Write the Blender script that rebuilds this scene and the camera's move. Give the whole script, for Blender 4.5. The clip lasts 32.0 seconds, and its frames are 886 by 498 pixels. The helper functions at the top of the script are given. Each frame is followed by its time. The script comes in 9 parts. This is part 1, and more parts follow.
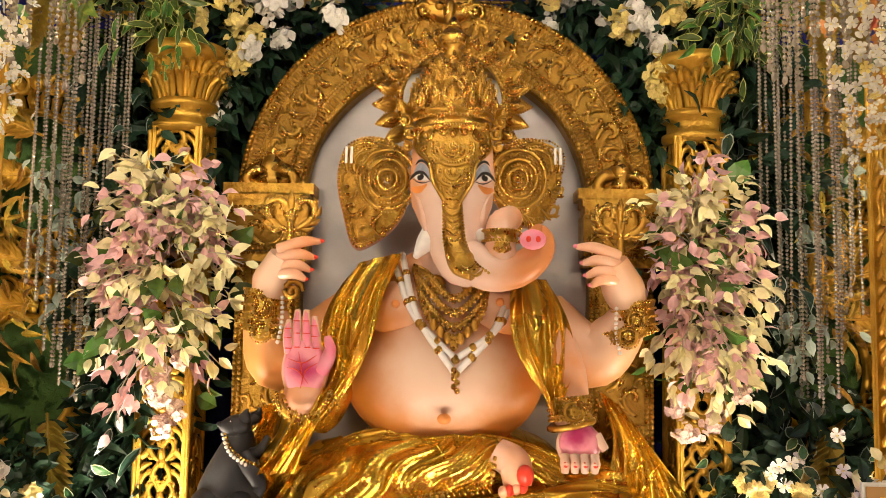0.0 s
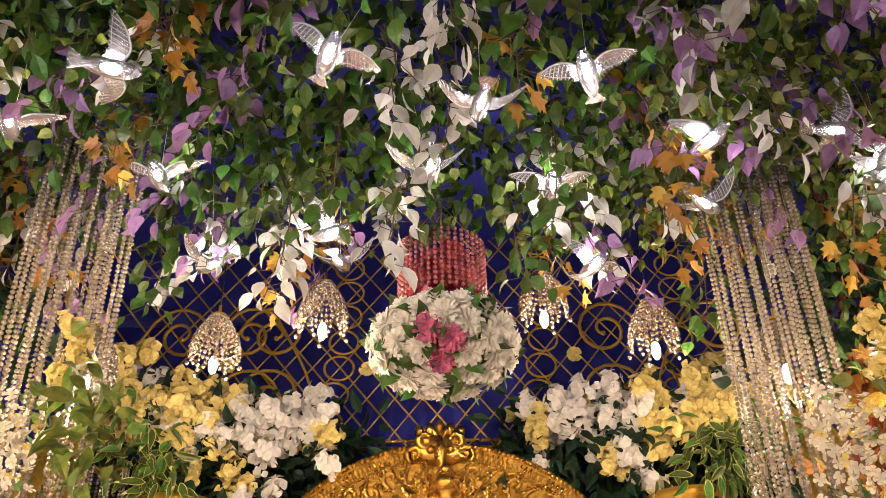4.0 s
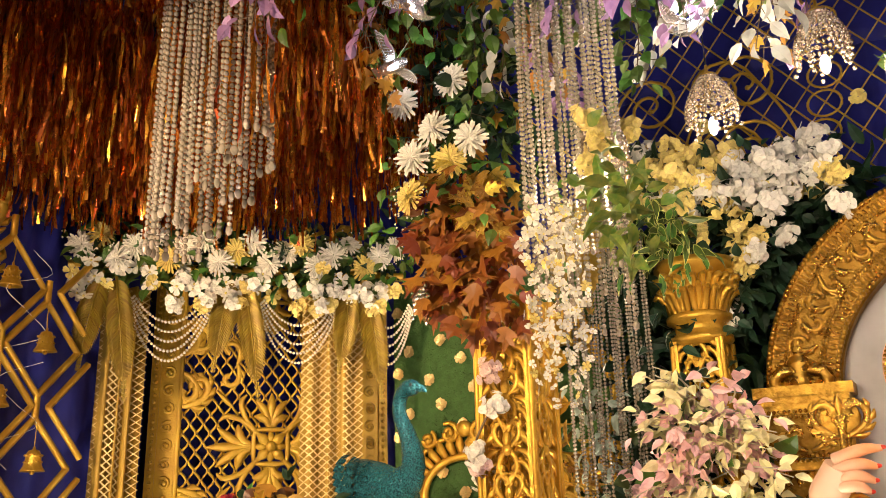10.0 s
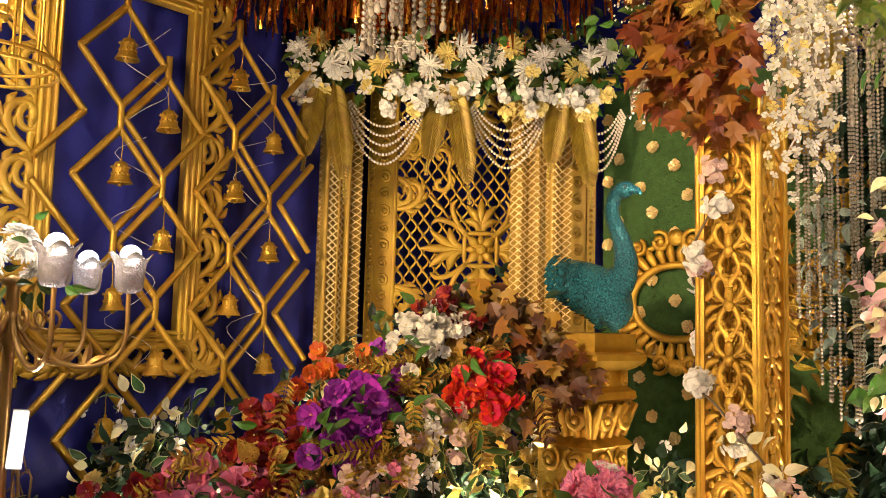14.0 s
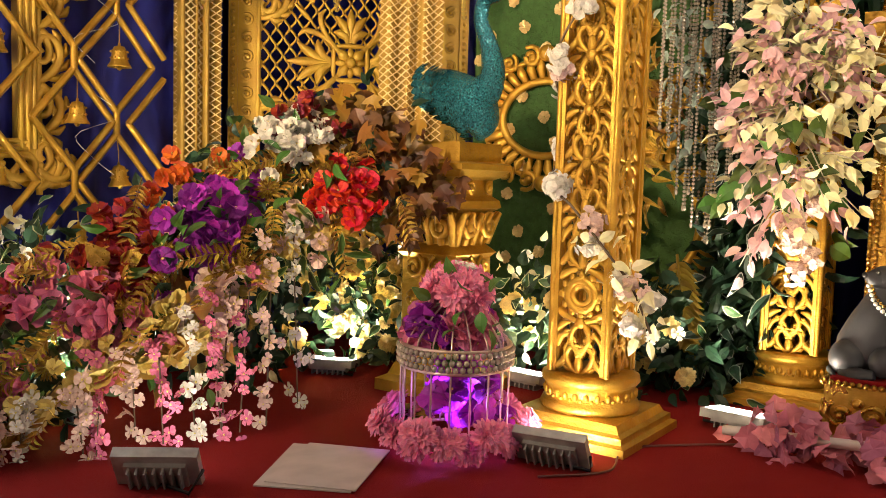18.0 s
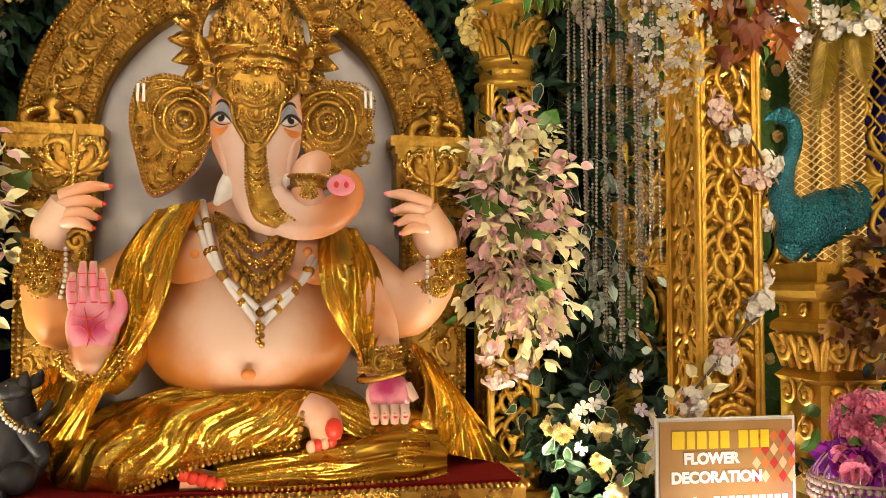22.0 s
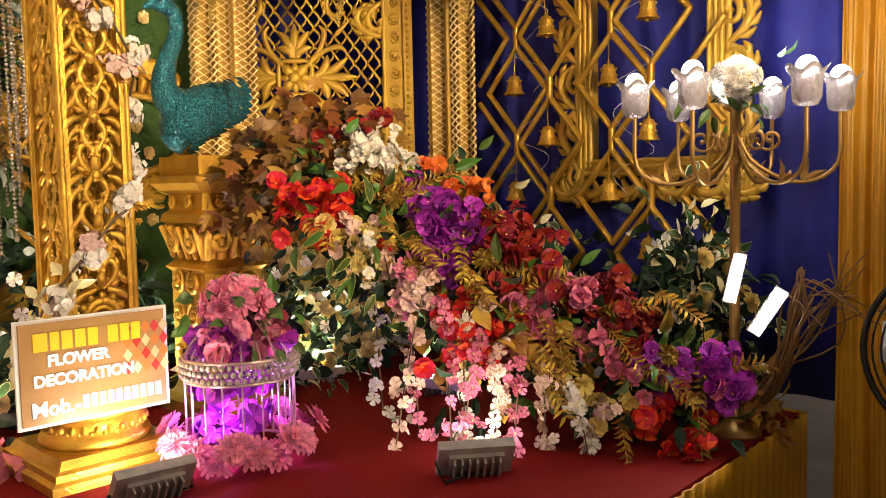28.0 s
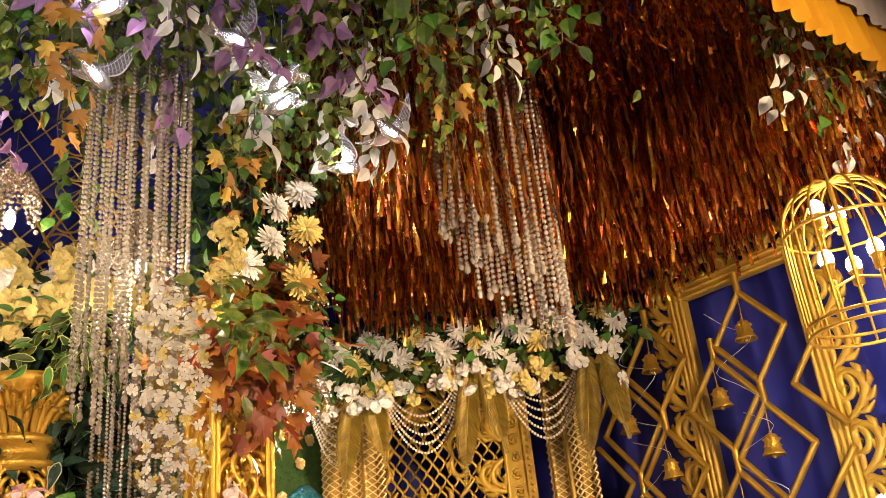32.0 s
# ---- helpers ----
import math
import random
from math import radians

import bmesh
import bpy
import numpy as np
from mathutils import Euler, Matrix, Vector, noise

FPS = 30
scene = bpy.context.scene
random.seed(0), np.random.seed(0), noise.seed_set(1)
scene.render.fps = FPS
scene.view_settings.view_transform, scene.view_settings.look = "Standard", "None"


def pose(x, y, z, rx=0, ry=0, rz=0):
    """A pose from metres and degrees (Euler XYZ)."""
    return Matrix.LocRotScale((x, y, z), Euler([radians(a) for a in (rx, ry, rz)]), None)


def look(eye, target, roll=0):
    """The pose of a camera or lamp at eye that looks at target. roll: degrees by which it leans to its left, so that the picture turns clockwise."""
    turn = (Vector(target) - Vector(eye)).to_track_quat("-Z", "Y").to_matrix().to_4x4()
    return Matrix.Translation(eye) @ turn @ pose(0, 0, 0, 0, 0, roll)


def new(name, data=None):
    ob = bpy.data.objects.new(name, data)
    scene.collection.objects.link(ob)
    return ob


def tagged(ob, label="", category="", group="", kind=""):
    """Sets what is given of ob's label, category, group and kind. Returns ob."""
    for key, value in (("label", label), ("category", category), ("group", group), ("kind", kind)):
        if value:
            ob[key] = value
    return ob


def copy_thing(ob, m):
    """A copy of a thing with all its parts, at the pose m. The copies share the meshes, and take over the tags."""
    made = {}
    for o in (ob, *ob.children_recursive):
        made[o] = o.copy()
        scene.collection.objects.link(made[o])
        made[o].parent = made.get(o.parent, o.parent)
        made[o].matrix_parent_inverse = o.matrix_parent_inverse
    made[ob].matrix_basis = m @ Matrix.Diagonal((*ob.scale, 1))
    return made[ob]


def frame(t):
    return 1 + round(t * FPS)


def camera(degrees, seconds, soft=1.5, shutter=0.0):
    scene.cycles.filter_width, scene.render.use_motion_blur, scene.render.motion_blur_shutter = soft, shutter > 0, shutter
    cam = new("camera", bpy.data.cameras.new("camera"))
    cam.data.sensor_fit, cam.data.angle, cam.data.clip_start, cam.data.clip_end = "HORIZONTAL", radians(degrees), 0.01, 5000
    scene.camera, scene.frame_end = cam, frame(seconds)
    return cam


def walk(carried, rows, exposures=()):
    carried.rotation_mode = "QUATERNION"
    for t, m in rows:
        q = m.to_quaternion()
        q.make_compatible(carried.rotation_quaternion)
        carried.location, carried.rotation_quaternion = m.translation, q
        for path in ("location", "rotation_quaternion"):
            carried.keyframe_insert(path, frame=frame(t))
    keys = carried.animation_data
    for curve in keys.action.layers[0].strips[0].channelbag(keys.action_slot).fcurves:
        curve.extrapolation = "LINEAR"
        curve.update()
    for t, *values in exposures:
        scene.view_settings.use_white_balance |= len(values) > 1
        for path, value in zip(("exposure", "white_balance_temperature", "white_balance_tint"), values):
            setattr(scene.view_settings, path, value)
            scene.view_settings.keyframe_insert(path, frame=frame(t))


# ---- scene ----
cam = camera(54.3, 32.0, soft=0.72)
METRES, EYE = 2.2, 1.03
ROWS = [
    (0.0, 0.0, 0.0, 0.0, -0.09, 5.21, -1.0),
    (0.5, -0.0028, 0.002, -0.0004, 1.3, 5.23, -0.91),
    (1.0, -0.0103, 0.001, 0.0023, 2.75, 6.08, -1.08),
    (1.5, -0.0087, -0.0079, 0.0171, 2.72, 10.99, -1.61),
    (2.0, -0.0103, -0.0115, 0.0281, 1.43, 14.75, -1.45),
    (2.5, -0.0089, -0.0128, 0.0395, -0.12, 18.51, -0.83),
    (3.0, -0.0082, -0.0209, 0.048, -0.4, 23.19, -0.39),
    (3.5, -0.0066, -0.0256, 0.06, -0.33, 26.46, 0.33),
    (4.0, -0.0054, -0.0343, 0.0704, -0.13, 31.68, 1.08),
    (4.5, -0.005, -0.0429, 0.0792, 0.23, 35.94, 1.76),
    (6.5, -0.0026, -0.0466, 0.0891, 0.95, 44.22, 2.73),
    (7.0, -0.0131, -0.0478, 0.0898, 2.75, 43.15, 2.81),
    (7.5, -0.0303, -0.0467, 0.0865, 6.98, 40.62, 1.82),
    (8.0, -0.0497, -0.0481, 0.0839, 12.32, 35.54, 0.6),
    (8.5, -0.0652, -0.054, 0.0819, 17.2, 30.32, 0.33),
    (9.0, -0.0824, -0.0611, 0.0793, 22.8, 26.09, 0.42),
    (9.5, -0.1002, -0.0652, 0.0735, 28.38, 21.12, 1.15),
    (10.0, -0.1108, -0.0646, 0.0695, 30.51, 17.04, 1.55),
    (10.5, -0.1178, -0.0716, 0.0672, 35.71, 14.76, 1.43),
    (11.0, -0.1348, -0.0886, 0.0759, 39.93, 14.53, 0.57),
    (11.5, -0.1539, -0.1016, 0.0784, 41.91, 14.55, -0.46),
    (12.0, -0.1425, -0.1057, 0.0836, 42.75, 15.88, -1.97),
    (12.5, -0.1422, -0.0905, 0.0751, 42.89, 18.9, -2.19),
    (13.0, -0.1569, -0.07, 0.0607, 42.91, 12.02, -2.06),
    (13.5, -0.1561, -0.0619, 0.043, 43.04, 8.0, -1.55),
    (14.0, -0.1557, -0.0595, 0.0256, 43.03, 5.52, -1.49),
    (14.5, -0.1618, -0.0579, 0.0046, 43.0, 2.99, -1.18),
    (15.0, -0.1706, -0.0572, -0.0117, 42.95, 1.2, -1.25),
    (15.5, -0.1809, -0.0582, -0.0248, 43.14, 0.03, -1.32),
    (17.5, -0.1673, -0.0368, -0.044, 42.5, -5.03, -2.17),
    (18.0, -0.1409, -0.0132, -0.0378, 35.48, -4.71, -1.67),
    (18.5, -0.1117, 0.0097, -0.0329, 28.07, -3.57, -1.2),
    (19.0, -0.0935, 0.0209, -0.0314, 22.42, -2.7, -0.67),
    (19.5, -0.0782, 0.0322, -0.0293, 17.44, -2.04, -0.6),
    (20.0, -0.0608, 0.0407, -0.0251, 12.59, -1.34, -0.39),
    (20.5, -0.0487, 0.0464, -0.0165, 7.06, -0.16, -0.33),
    (21.0, -0.038, 0.0511, -0.011, 2.6, 2.43, -0.33),
    (21.5, -0.01, 0.0547, -0.0104, -2.51, 2.63, -0.24),
    (22.0, 0.0363, 0.0537, -0.0145, -11.51, 2.54, -0.02),
    (22.5, 0.06, 0.0499, -0.0214, -17.6, 0.74, -0.44),
    (23.0, 0.0671, 0.0487, -0.0267, -20.78, -1.8, -0.73),
    (23.5, 0.0734, 0.0521, -0.0307, -22.91, -3.11, -0.84),
    (24.0, 0.0875, 0.0545, -0.0319, -25.32, -3.59, -1.05),
    (24.5, 0.1028, 0.0523, -0.0301, -28.6, -3.58, -1.21),
    (25.0, 0.1162, 0.0426, -0.0269, -31.1, -3.53, -0.87),
    (25.5, 0.1268, 0.0341, -0.0261, -34.11, -3.02, -0.9),
    (26.0, 0.1361, 0.0278, -0.0267, -37.31, -2.73, -0.94),
    (26.5, 0.1426, 0.0217, -0.0307, -40.44, -2.76, -0.37),
    (28.5, 0.1817, 0.0002, -0.0246, -47.19, -3.91, 0.6),
    (29.0, 0.1808, -0.0062, -0.0148, -48.46, -0.71, 0.26),
    (29.5, 0.1692, -0.0045, -0.0028, -47.81, 3.12, 0.54),
    (30.0, 0.1553, -0.0029, 0.0107, -45.91, 7.01, 2.2),
    (30.5, 0.1382, -0.0118, 0.027, -43.39, 11.71, 3.42),
    (31.0, 0.1228, -0.0163, 0.0383, -40.67, 15.39, 4.06),
    (31.5, 0.1147, -0.0198, 0.0478, -38.86, 19.76, 5.0),
    (32.0, 0.1081, -0.0209, 0.0557, -37.91, 23.29, 5.7),
]
PATH = [(t, pose(METRES * x, METRES * y, EYE + METRES * z, 90 + pitch, roll, yaw)) for t, x, y, z, yaw, pitch, roll in ROWS]
walk(cam, PATH, ((0.0, -0.24, 6400, 15), (2.0, -0.03, 6450, 16), (4.0, 0.0, 6600, 26), (6.5, 0.5, 6700, 26), (7.5, 0.42, 6700, 26), (9.0, 0.15, 6650, 19), (14.0, -0.08, 6600, 16), (18.0, -0.02, 6350, 15), (20.0, -0.4, 6350, 14), (22.0, -0.34, 6350, 13), (24.0, -0.32, 6350, 14), (26.5, -0.1, 6450, 16), (29.0, 0.25, 6600, 18), (30.0, 0.42, 6650, 19), (31.0, 0.38, 6650, 20), (32.0, 0.1, 6550, 22)))

# ---- ambient and added light from the unseen hall ----
hall = bpy.data.worlds.new("hall")
scene.world = hall
hall.use_nodes = True
hall.node_tree.nodes["Background"].inputs[0].default_value = (1.0, 0.86, 0.68, 1)
hall.node_tree.nodes["Background"].inputs[1].default_value = 0.26


def lamp(name, kind, place, target, power, color, size=0.3, spread=None):
    d = bpy.data.lights.new(name, kind)
    d.energy, d.color = power, color
    if kind == "AREA":
        d.shape, d.size = "DISK", size
        if spread:
            d.spread = radians(spread)
    elif kind == "SPOT":
        d.spot_size, d.spot_blend, d.shadow_soft_size = radians(spread), 0.6, size
    else:
        d.shadow_soft_size = size
    ob = new(name, d)
    ob.matrix_world = look(place, target)
    return ob


WARM, COOL = (1.0, 0.78, 0.5), (0.8, 0.88, 1.0)
# two added fill lamps, unseen, that brighten the side bays from the front
lamp("added_bay_fill", "AREA", (-2.3, -1.7, 2.1), (-2.75, 2.8, 1.95), 38, (1.0, 0.76, 0.46), 0.5, 62)
lamp("added_bay_fill", "AREA", (2.3, -1.7, 2.1), (2.75, 2.9, 1.95), 37, (1.0, 0.76, 0.46), 0.5, 62)
# added fill with no fixture, brightens arch and idol from the left front
lamp("added_arch_fill", "AREA", (-1.5, -1.3, 1.5), (0, 3.7, 2.5), 8, (1.0, 0.82, 0.56), 0.6, 50)

# ---- materials ----
MATS = {}


def mat(name, color, rough=0.5, metal=0.0, vary=0.15, scale=8.0, bump=0.0, bscale=60.0, island=0.0, second=None, trans=0.0, emit=0.0, sss=0.0, coat=0.0, alpha=1.0, spec=0.5):
    if name in MATS:
        return MATS[name]
    m = bpy.data.materials.new(name)
    m.use_nodes = True
    nt = m.node_tree
    b = nt.nodes["Principled BSDF"]
    L = nt.links.new
    tc = nt.nodes.new("ShaderNodeTexCoord")
    nz = nt.nodes.new("ShaderNodeTexNoise")
    nz.inputs["Scale"].default_value, nz.inputs["Detail"].default_value = scale, 5
    L(tc.outputs["Object"], nz.inputs["Vector"])
    ramp = nt.nodes.new("ShaderNodeMix")
    ramp.data_type = "RGBA"
    c2 = second or tuple(c * 0.55 for c in color)
    ramp.inputs[6].default_value = (*color, 1)
    ramp.inputs[7].default_value = (*c2, 1)
    mm = nt.nodes.new("ShaderNodeMapRange")
    mm.inputs[1].default_value, mm.inputs[2].default_value = 0.35, 0.7
    mm.inputs[3].default_value, mm.inputs[4].default_value = 0.0, min(1.0, vary * 2.2)
    L(nz.outputs["Fac"], mm.inputs[0])
    L(mm.outputs[0], ramp.inputs[0])
    out = ramp.outputs[2]
    if island:
        geo = nt.nodes.new("ShaderNodeNewGeometry")
        hs = nt.nodes.new("ShaderNodeHueSaturation")
        mr = nt.nodes.new("ShaderNodeMapRange")
        mr.inputs[3].default_value, mr.inputs[4].default_value = 1 - island, 1 + island
        L(geo.outputs["Random Per Island"], mr.inputs[0])
        L(mr.outputs[0], hs.inputs["Value"])
        mh = nt.nodes.new("ShaderNodeMapRange")
        mh.inputs[3].default_value, mh.inputs[4].default_value = 0.5 - island * 0.07, 0.5 + island * 0.07
        L(geo.outputs["Random Per Island"], mh.inputs[0])
        L(mh.outputs[0], hs.inputs["Hue"])
        L(out, hs.inputs["Color"])
        out = hs.outputs[0]
    L(out, b.inputs["Base Color"])
    rr = nt.nodes.new("ShaderNodeMapRange")
    rr.inputs[3].default_value, rr.inputs[4].default_value = max(0.02, rough - 0.1), min(1, rough + 0.12)
    L(nz.outputs["Fac"], rr.inputs[0])
    L(rr.outputs[0], b.inputs["Roughness"])
    b.inputs["Metallic"].default_value = metal
    b.inputs["Specular IOR Level"].default_value = spec
    b.inputs["Transmission Weight"].default_value = trans
    b.inputs["Alpha"].default_value = alpha
    if coat:
        b.inputs["Coat Weight"].default_value, b.inputs["Coat Roughness"].default_value = coat, 0.15
    if sss:
        b.inputs["Subsurface Weight"].default_value, b.inputs["Subsurface Scale"].default_value = sss, 0.02
    if emit:
        L(out, b.inputs["Emission Color"])
        b.inputs["Emission Strength"].default_value = emit
    if bump:
        n2 = nt.nodes.new("ShaderNodeTexNoise")
        n2.inputs["Scale"].default_value, n2.inputs["Detail"].default_value = bscale, 4
        L(tc.outputs["Object"], n2.inputs["Vector"])
        bp = nt.nodes.new("ShaderNodeBump")
        bp.inputs["Strength"].default_value, bp.inputs["Distance"].default_value = bump, 0.01
        L(n2.outputs["Fac"], bp.inputs["Height"])
        L(bp.outputs[0], b.inputs["Normal"])
    MATS[name] = m
    return m


GOLD = mat("gold_leaf", (0.62, 0.37, 0.07), 0.27, 1.0, 0.35, 14, 0.3, 150, second=(0.42, 0.22, 0.03))
ANTIQUE = mat("antique_gold_ground", (0.36, 0.2, 0.03), 0.42, 0.9, 0.4, 18, 0.9, 70, second=(0.22, 0.11, 0.012))
EMBOSS = mat("embossed_gold_sheet", (0.56, 0.33, 0.055), 0.36, 1.0, 0.4, 22, 0.9, 55, second=(0.32, 0.16, 0.022))
GOLDP = mat("gold_paint", (0.66, 0.4, 0.05), 0.33, 0.7, 0.35, 9, 0.4, 90, second=(0.4, 0.21, 0.02))
GOLDW = mat("mustard_gold_wood", (0.56, 0.36, 0.035), 0.42, 0.35, 0.3, 7, 0.25, 70, second=(0.38, 0.19, 0.03))
LAME = mat("gold_lame_cloth", (0.86, 0.55, 0.07), 0.25, 0.95, 0.3, 5, 0.4, 26, second=(0.46, 0.25, 0.02))
SKIN = mat("painted_peach_plaster", (0.76, 0.5, 0.37), 0.4, 0, 0.45, 4.5, 0.06, 30, second=(0.78, 0.32, 0.12), coat=0.2)
ORANGE = mat("airbrushed_orange", (0.8, 0.28, 0.06), 0.45, 0, 0.3, 6)
PALM = mat("painted_pink_palm", (0.82, 0.2, 0.3), 0.45, 0, 0.3, 12, second=(0.75, 0.35, 0.38))
NAIL = mat("vermilion_red_nail", (0.75, 0.05, 0.02), 0.3, 0, 0.1)
WHITE = mat("ivory_white", (0.85, 0.8, 0.74), 0.4, 0, 0.15, 20)
BLACK = mat("black_paint", (0.015, 0.012, 0.012), 0.4, 0, 0.1)
MOUSE = mat("grey_painted_plaster", (0.03, 0.03, 0.033), 0.5, 0, 0.4, 9, 0.1, 50, second=(0.015, 0.015, 0.017))
BOARD = mat("silver_grey_cloth", (0.5, 0.48, 0.47), 0.5, 0.1, 0.35, 4, 0.5, 9, second=(0.34, 0.32, 0.31))
BLUE = mat("royal_blue_satin", (0.03, 0.037, 0.3), 0.5, 0, 0.35, 3, 0.15, 200, second=(0.012, 0.013, 0.11), spec=0.25)
YELLOW = mat("mustard_yellow_satin", (0.62, 0.31, 0.012), 0.4, 0, 0.3, 4, 0.15, 150, second=(0.44, 0.19, 0.006))
PALE = mat("pale_grey_cloth", (0.42, 0.38, 0.36), 0.6, 0, 0.2, 5)
RED = mat("red_carpet", (0.22, 0.006, 0.005), 0.9, 0, 0.35, 5, 0.5, 300, second=(0.2, 0.005, 0.005), spec=0.2)
TURF = mat("artificial_turf", (0.045, 0.11, 0.02), 0.8, 0, 0.4, 25, 0.6, 220, second=(0.03, 0.075, 0.012), island=0.3)
SILVER = mat("silver_crystal_bead", (0.74, 0.66, 0.52), 0.06, 0.32, 0.3, 30, trans=0.42, spec=1.0)
CRYSTAL = mat("clear_crystal_bead", (0.72, 0.62, 0.48), 0.06, 0.35, 0.3, 30, trans=0.35, spec=1.0)
COPPER = mat("copper_foil", (0.82, 0.33, 0.06), 0.26, 0.95, 0.3, 12, second=(0.4, 0.09, 0.015), island=0.5)
STEM = mat("brown_stem", (0.12, 0.08, 0.04), 0.7, 0, 0.3)
GLEAF = mat("green_silk_leaf", (0.075, 0.155, 0.02), 0.42, 0, 0.3, 15, island=0.5, second=(0.04, 0.09, 0.012))
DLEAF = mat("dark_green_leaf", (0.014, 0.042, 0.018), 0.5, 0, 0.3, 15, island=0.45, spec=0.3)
VLEAF = mat("yellow_green_variegated_leaf", (0.22, 0.25, 0.035), 0.45, 0, 0.6, 40, island=0.35, second=(0.06, 0.16, 0.02))
PLEAF = mat("lilac_silk_leaf", (0.36, 0.2, 0.4), 0.55, 0, 0.3, 15, island=0.25)
WLEAF = mat("white_grey_leaf", (0.66, 0.66, 0.6), 0.5, 0, 0.25, 15, island=0.2)
OLEAF = mat("ochre_autumn_leaf", (0.42, 0.25, 0.04), 0.5, 0, 0.3, 15, island=0.35, second=(0.4, 0.13, 0.01))
RUST = mat("rust_maple_leaf", (0.26, 0.082, 0.01), 0.5, 0, 0.4, 15, island=0.4, second=(0.2, 0.055, 0.006))
CREAM = mat("cream_yellow_leaf", (0.86, 0.78, 0.46), 0.5, 0, 0.3, 15, island=0.2, second=(0.6, 0.6, 0.3))
BLUSH = mat("blush_pink_leaf", (0.85, 0.52, 0.53), 0.5, 0, 0.3, 15, island=0.2)
ROSE = mat("dusty_rose_ivy_leaf", (0.62, 0.19, 0.27), 0.5, 0, 0.35, 15, island=0.3)
PWHITE = mat("white_silk_petal", (0.82, 0.79, 0.7), 0.6, 0, 0.15, 30, island=0.1)
PYELL = mat("lemon_yellow_petal", (0.8, 0.64, 0.2), 0.6, 0, 0.25, 30, island=0.15)
PPINK = mat("pink_silk_petal", (0.75, 0.2, 0.36), 0.6, 0, 0.3, 30, island=0.25)
PPALE = mat("pale_pink_petal", (0.8, 0.58, 0.5), 0.6, 0, 0.2, 30, island=0.15)
PDRED = mat("wine_red_silk_petal", (0.3, 0.006, 0.015), 0.55, 0, 0.3, 30, island=0.3)
PRED = mat("scarlet_silk_petal", (0.8, 0.016, 0.01), 0.55, 0, 0.3, 30, island=0.25)
PPURP = mat("violet_silk_petal", (0.4, 0.03, 0.46), 0.55, 0, 0.3, 30, island=0.3)
PORAN = mat("orange_silk_petal", (0.7, 0.14, 0.01), 0.55, 0, 0.3, 30, island=0.2)
GLIT = mat("gold_glitter_leaf", (0.56, 0.35, 0.06), 0.3, 0.7, 0.4, 60, 0.6, 200, island=0.4)
PEACOCK = mat("teal_peacock_paint", (0.006, 0.045, 0.065), 0.15, 0.55, 0.6, 120, 1.0, 100, second=(0.03, 0.24, 0.28))
NET = mat("gold_net_cloth", (0.46, 0.28, 0.04), 0.5, 0.3, 0.3, 10, 0.3, 120)
BULB = mat("lit_bulb", (1.0, 0.95, 0.85), 0.5, emit=12)
SMOKY = mat("champagne_crystal_bead", (0.42, 0.33, 0.24), 0.08, 0.4, 0.3, 30, trans=0.4, spec=1.0)
LED = mat("lit_led_panel", (1.0, 0.97, 0.9), 0.5, emit=9)
GREYM = mat("pale_grey_cast_metal", (0.45, 0.44, 0.42), 0.5, 0.5, 0.3, 20)
DARKM = mat("dark_metal", (0.03, 0.03, 0.03), 0.45, 0.6, 0.2)


def airbrushed(name, c, r0, r1, inner, outer, sc=(1, 1, 1)):
    """Plaster paint that the painter shaded from a pale middle to a strong rim colour."""
    m = bpy.data.materials.new(name)
    m.use_nodes = True
    nt = m.node_tree
    b = nt.nodes["Principled BSDF"]
    L = nt.links.new
    tc = nt.nodes.new("ShaderNodeTexCoord")
    st = nt.nodes.new("ShaderNodeVectorMath")
    st.operation = "MULTIPLY"
    st.inputs[1].default_value = sc
    L(tc.outputs["Object"], st.inputs[0])
    d = nt.nodes.new("ShaderNodeVectorMath")
    d.operation = "DISTANCE"
    d.inputs[1].default_value = tuple(a * b for a, b in zip(c, sc))
    L(st.outputs[0], d.inputs[0])
    nz = nt.nodes.new("ShaderNodeTexNoise")
    nz.inputs["Scale"].default_value, nz.inputs["Detail"].default_value = 9, 4
    L(tc.outputs["Object"], nz.inputs["Vector"])
    add = nt.nodes.new("ShaderNodeMath")
    add.operation = "MULTIPLY_ADD"
    add.inputs[1].default_value, add.inputs[2].default_value = 0.12, -0.06
    L(nz.outputs["Fac"], add.inputs[0])
    sm = nt.nodes.new("ShaderNodeMath")
    L(d.outputs["Value"], sm.inputs[0])
    L(add.outputs[0], sm.inputs[1])
    mr = nt.nodes.new("ShaderNodeMapRange")
    mr.interpolation_type = "SMOOTHSTEP"
    mr.inputs[1].default_value, mr.inputs[2].default_value = r0, r1
    L(sm.outputs[0], mr.inputs[0])
    mix = nt.nodes.new("ShaderNodeMix")
    mix.data_type = "RGBA"
    mix.inputs[6].default_value, mix.inputs[7].default_value = (*inner, 1), (*outer, 1)
    L(mr.outputs[0], mix.inputs[0])
    L(mix.outputs[2], b.inputs["Base Color"])
    b.inputs["Roughness"].default_value = 0.45
    b.inputs["Coat Weight"].default_value, b.inputs["Coat Roughness"].default_value = 0.06, 0.25
    return m


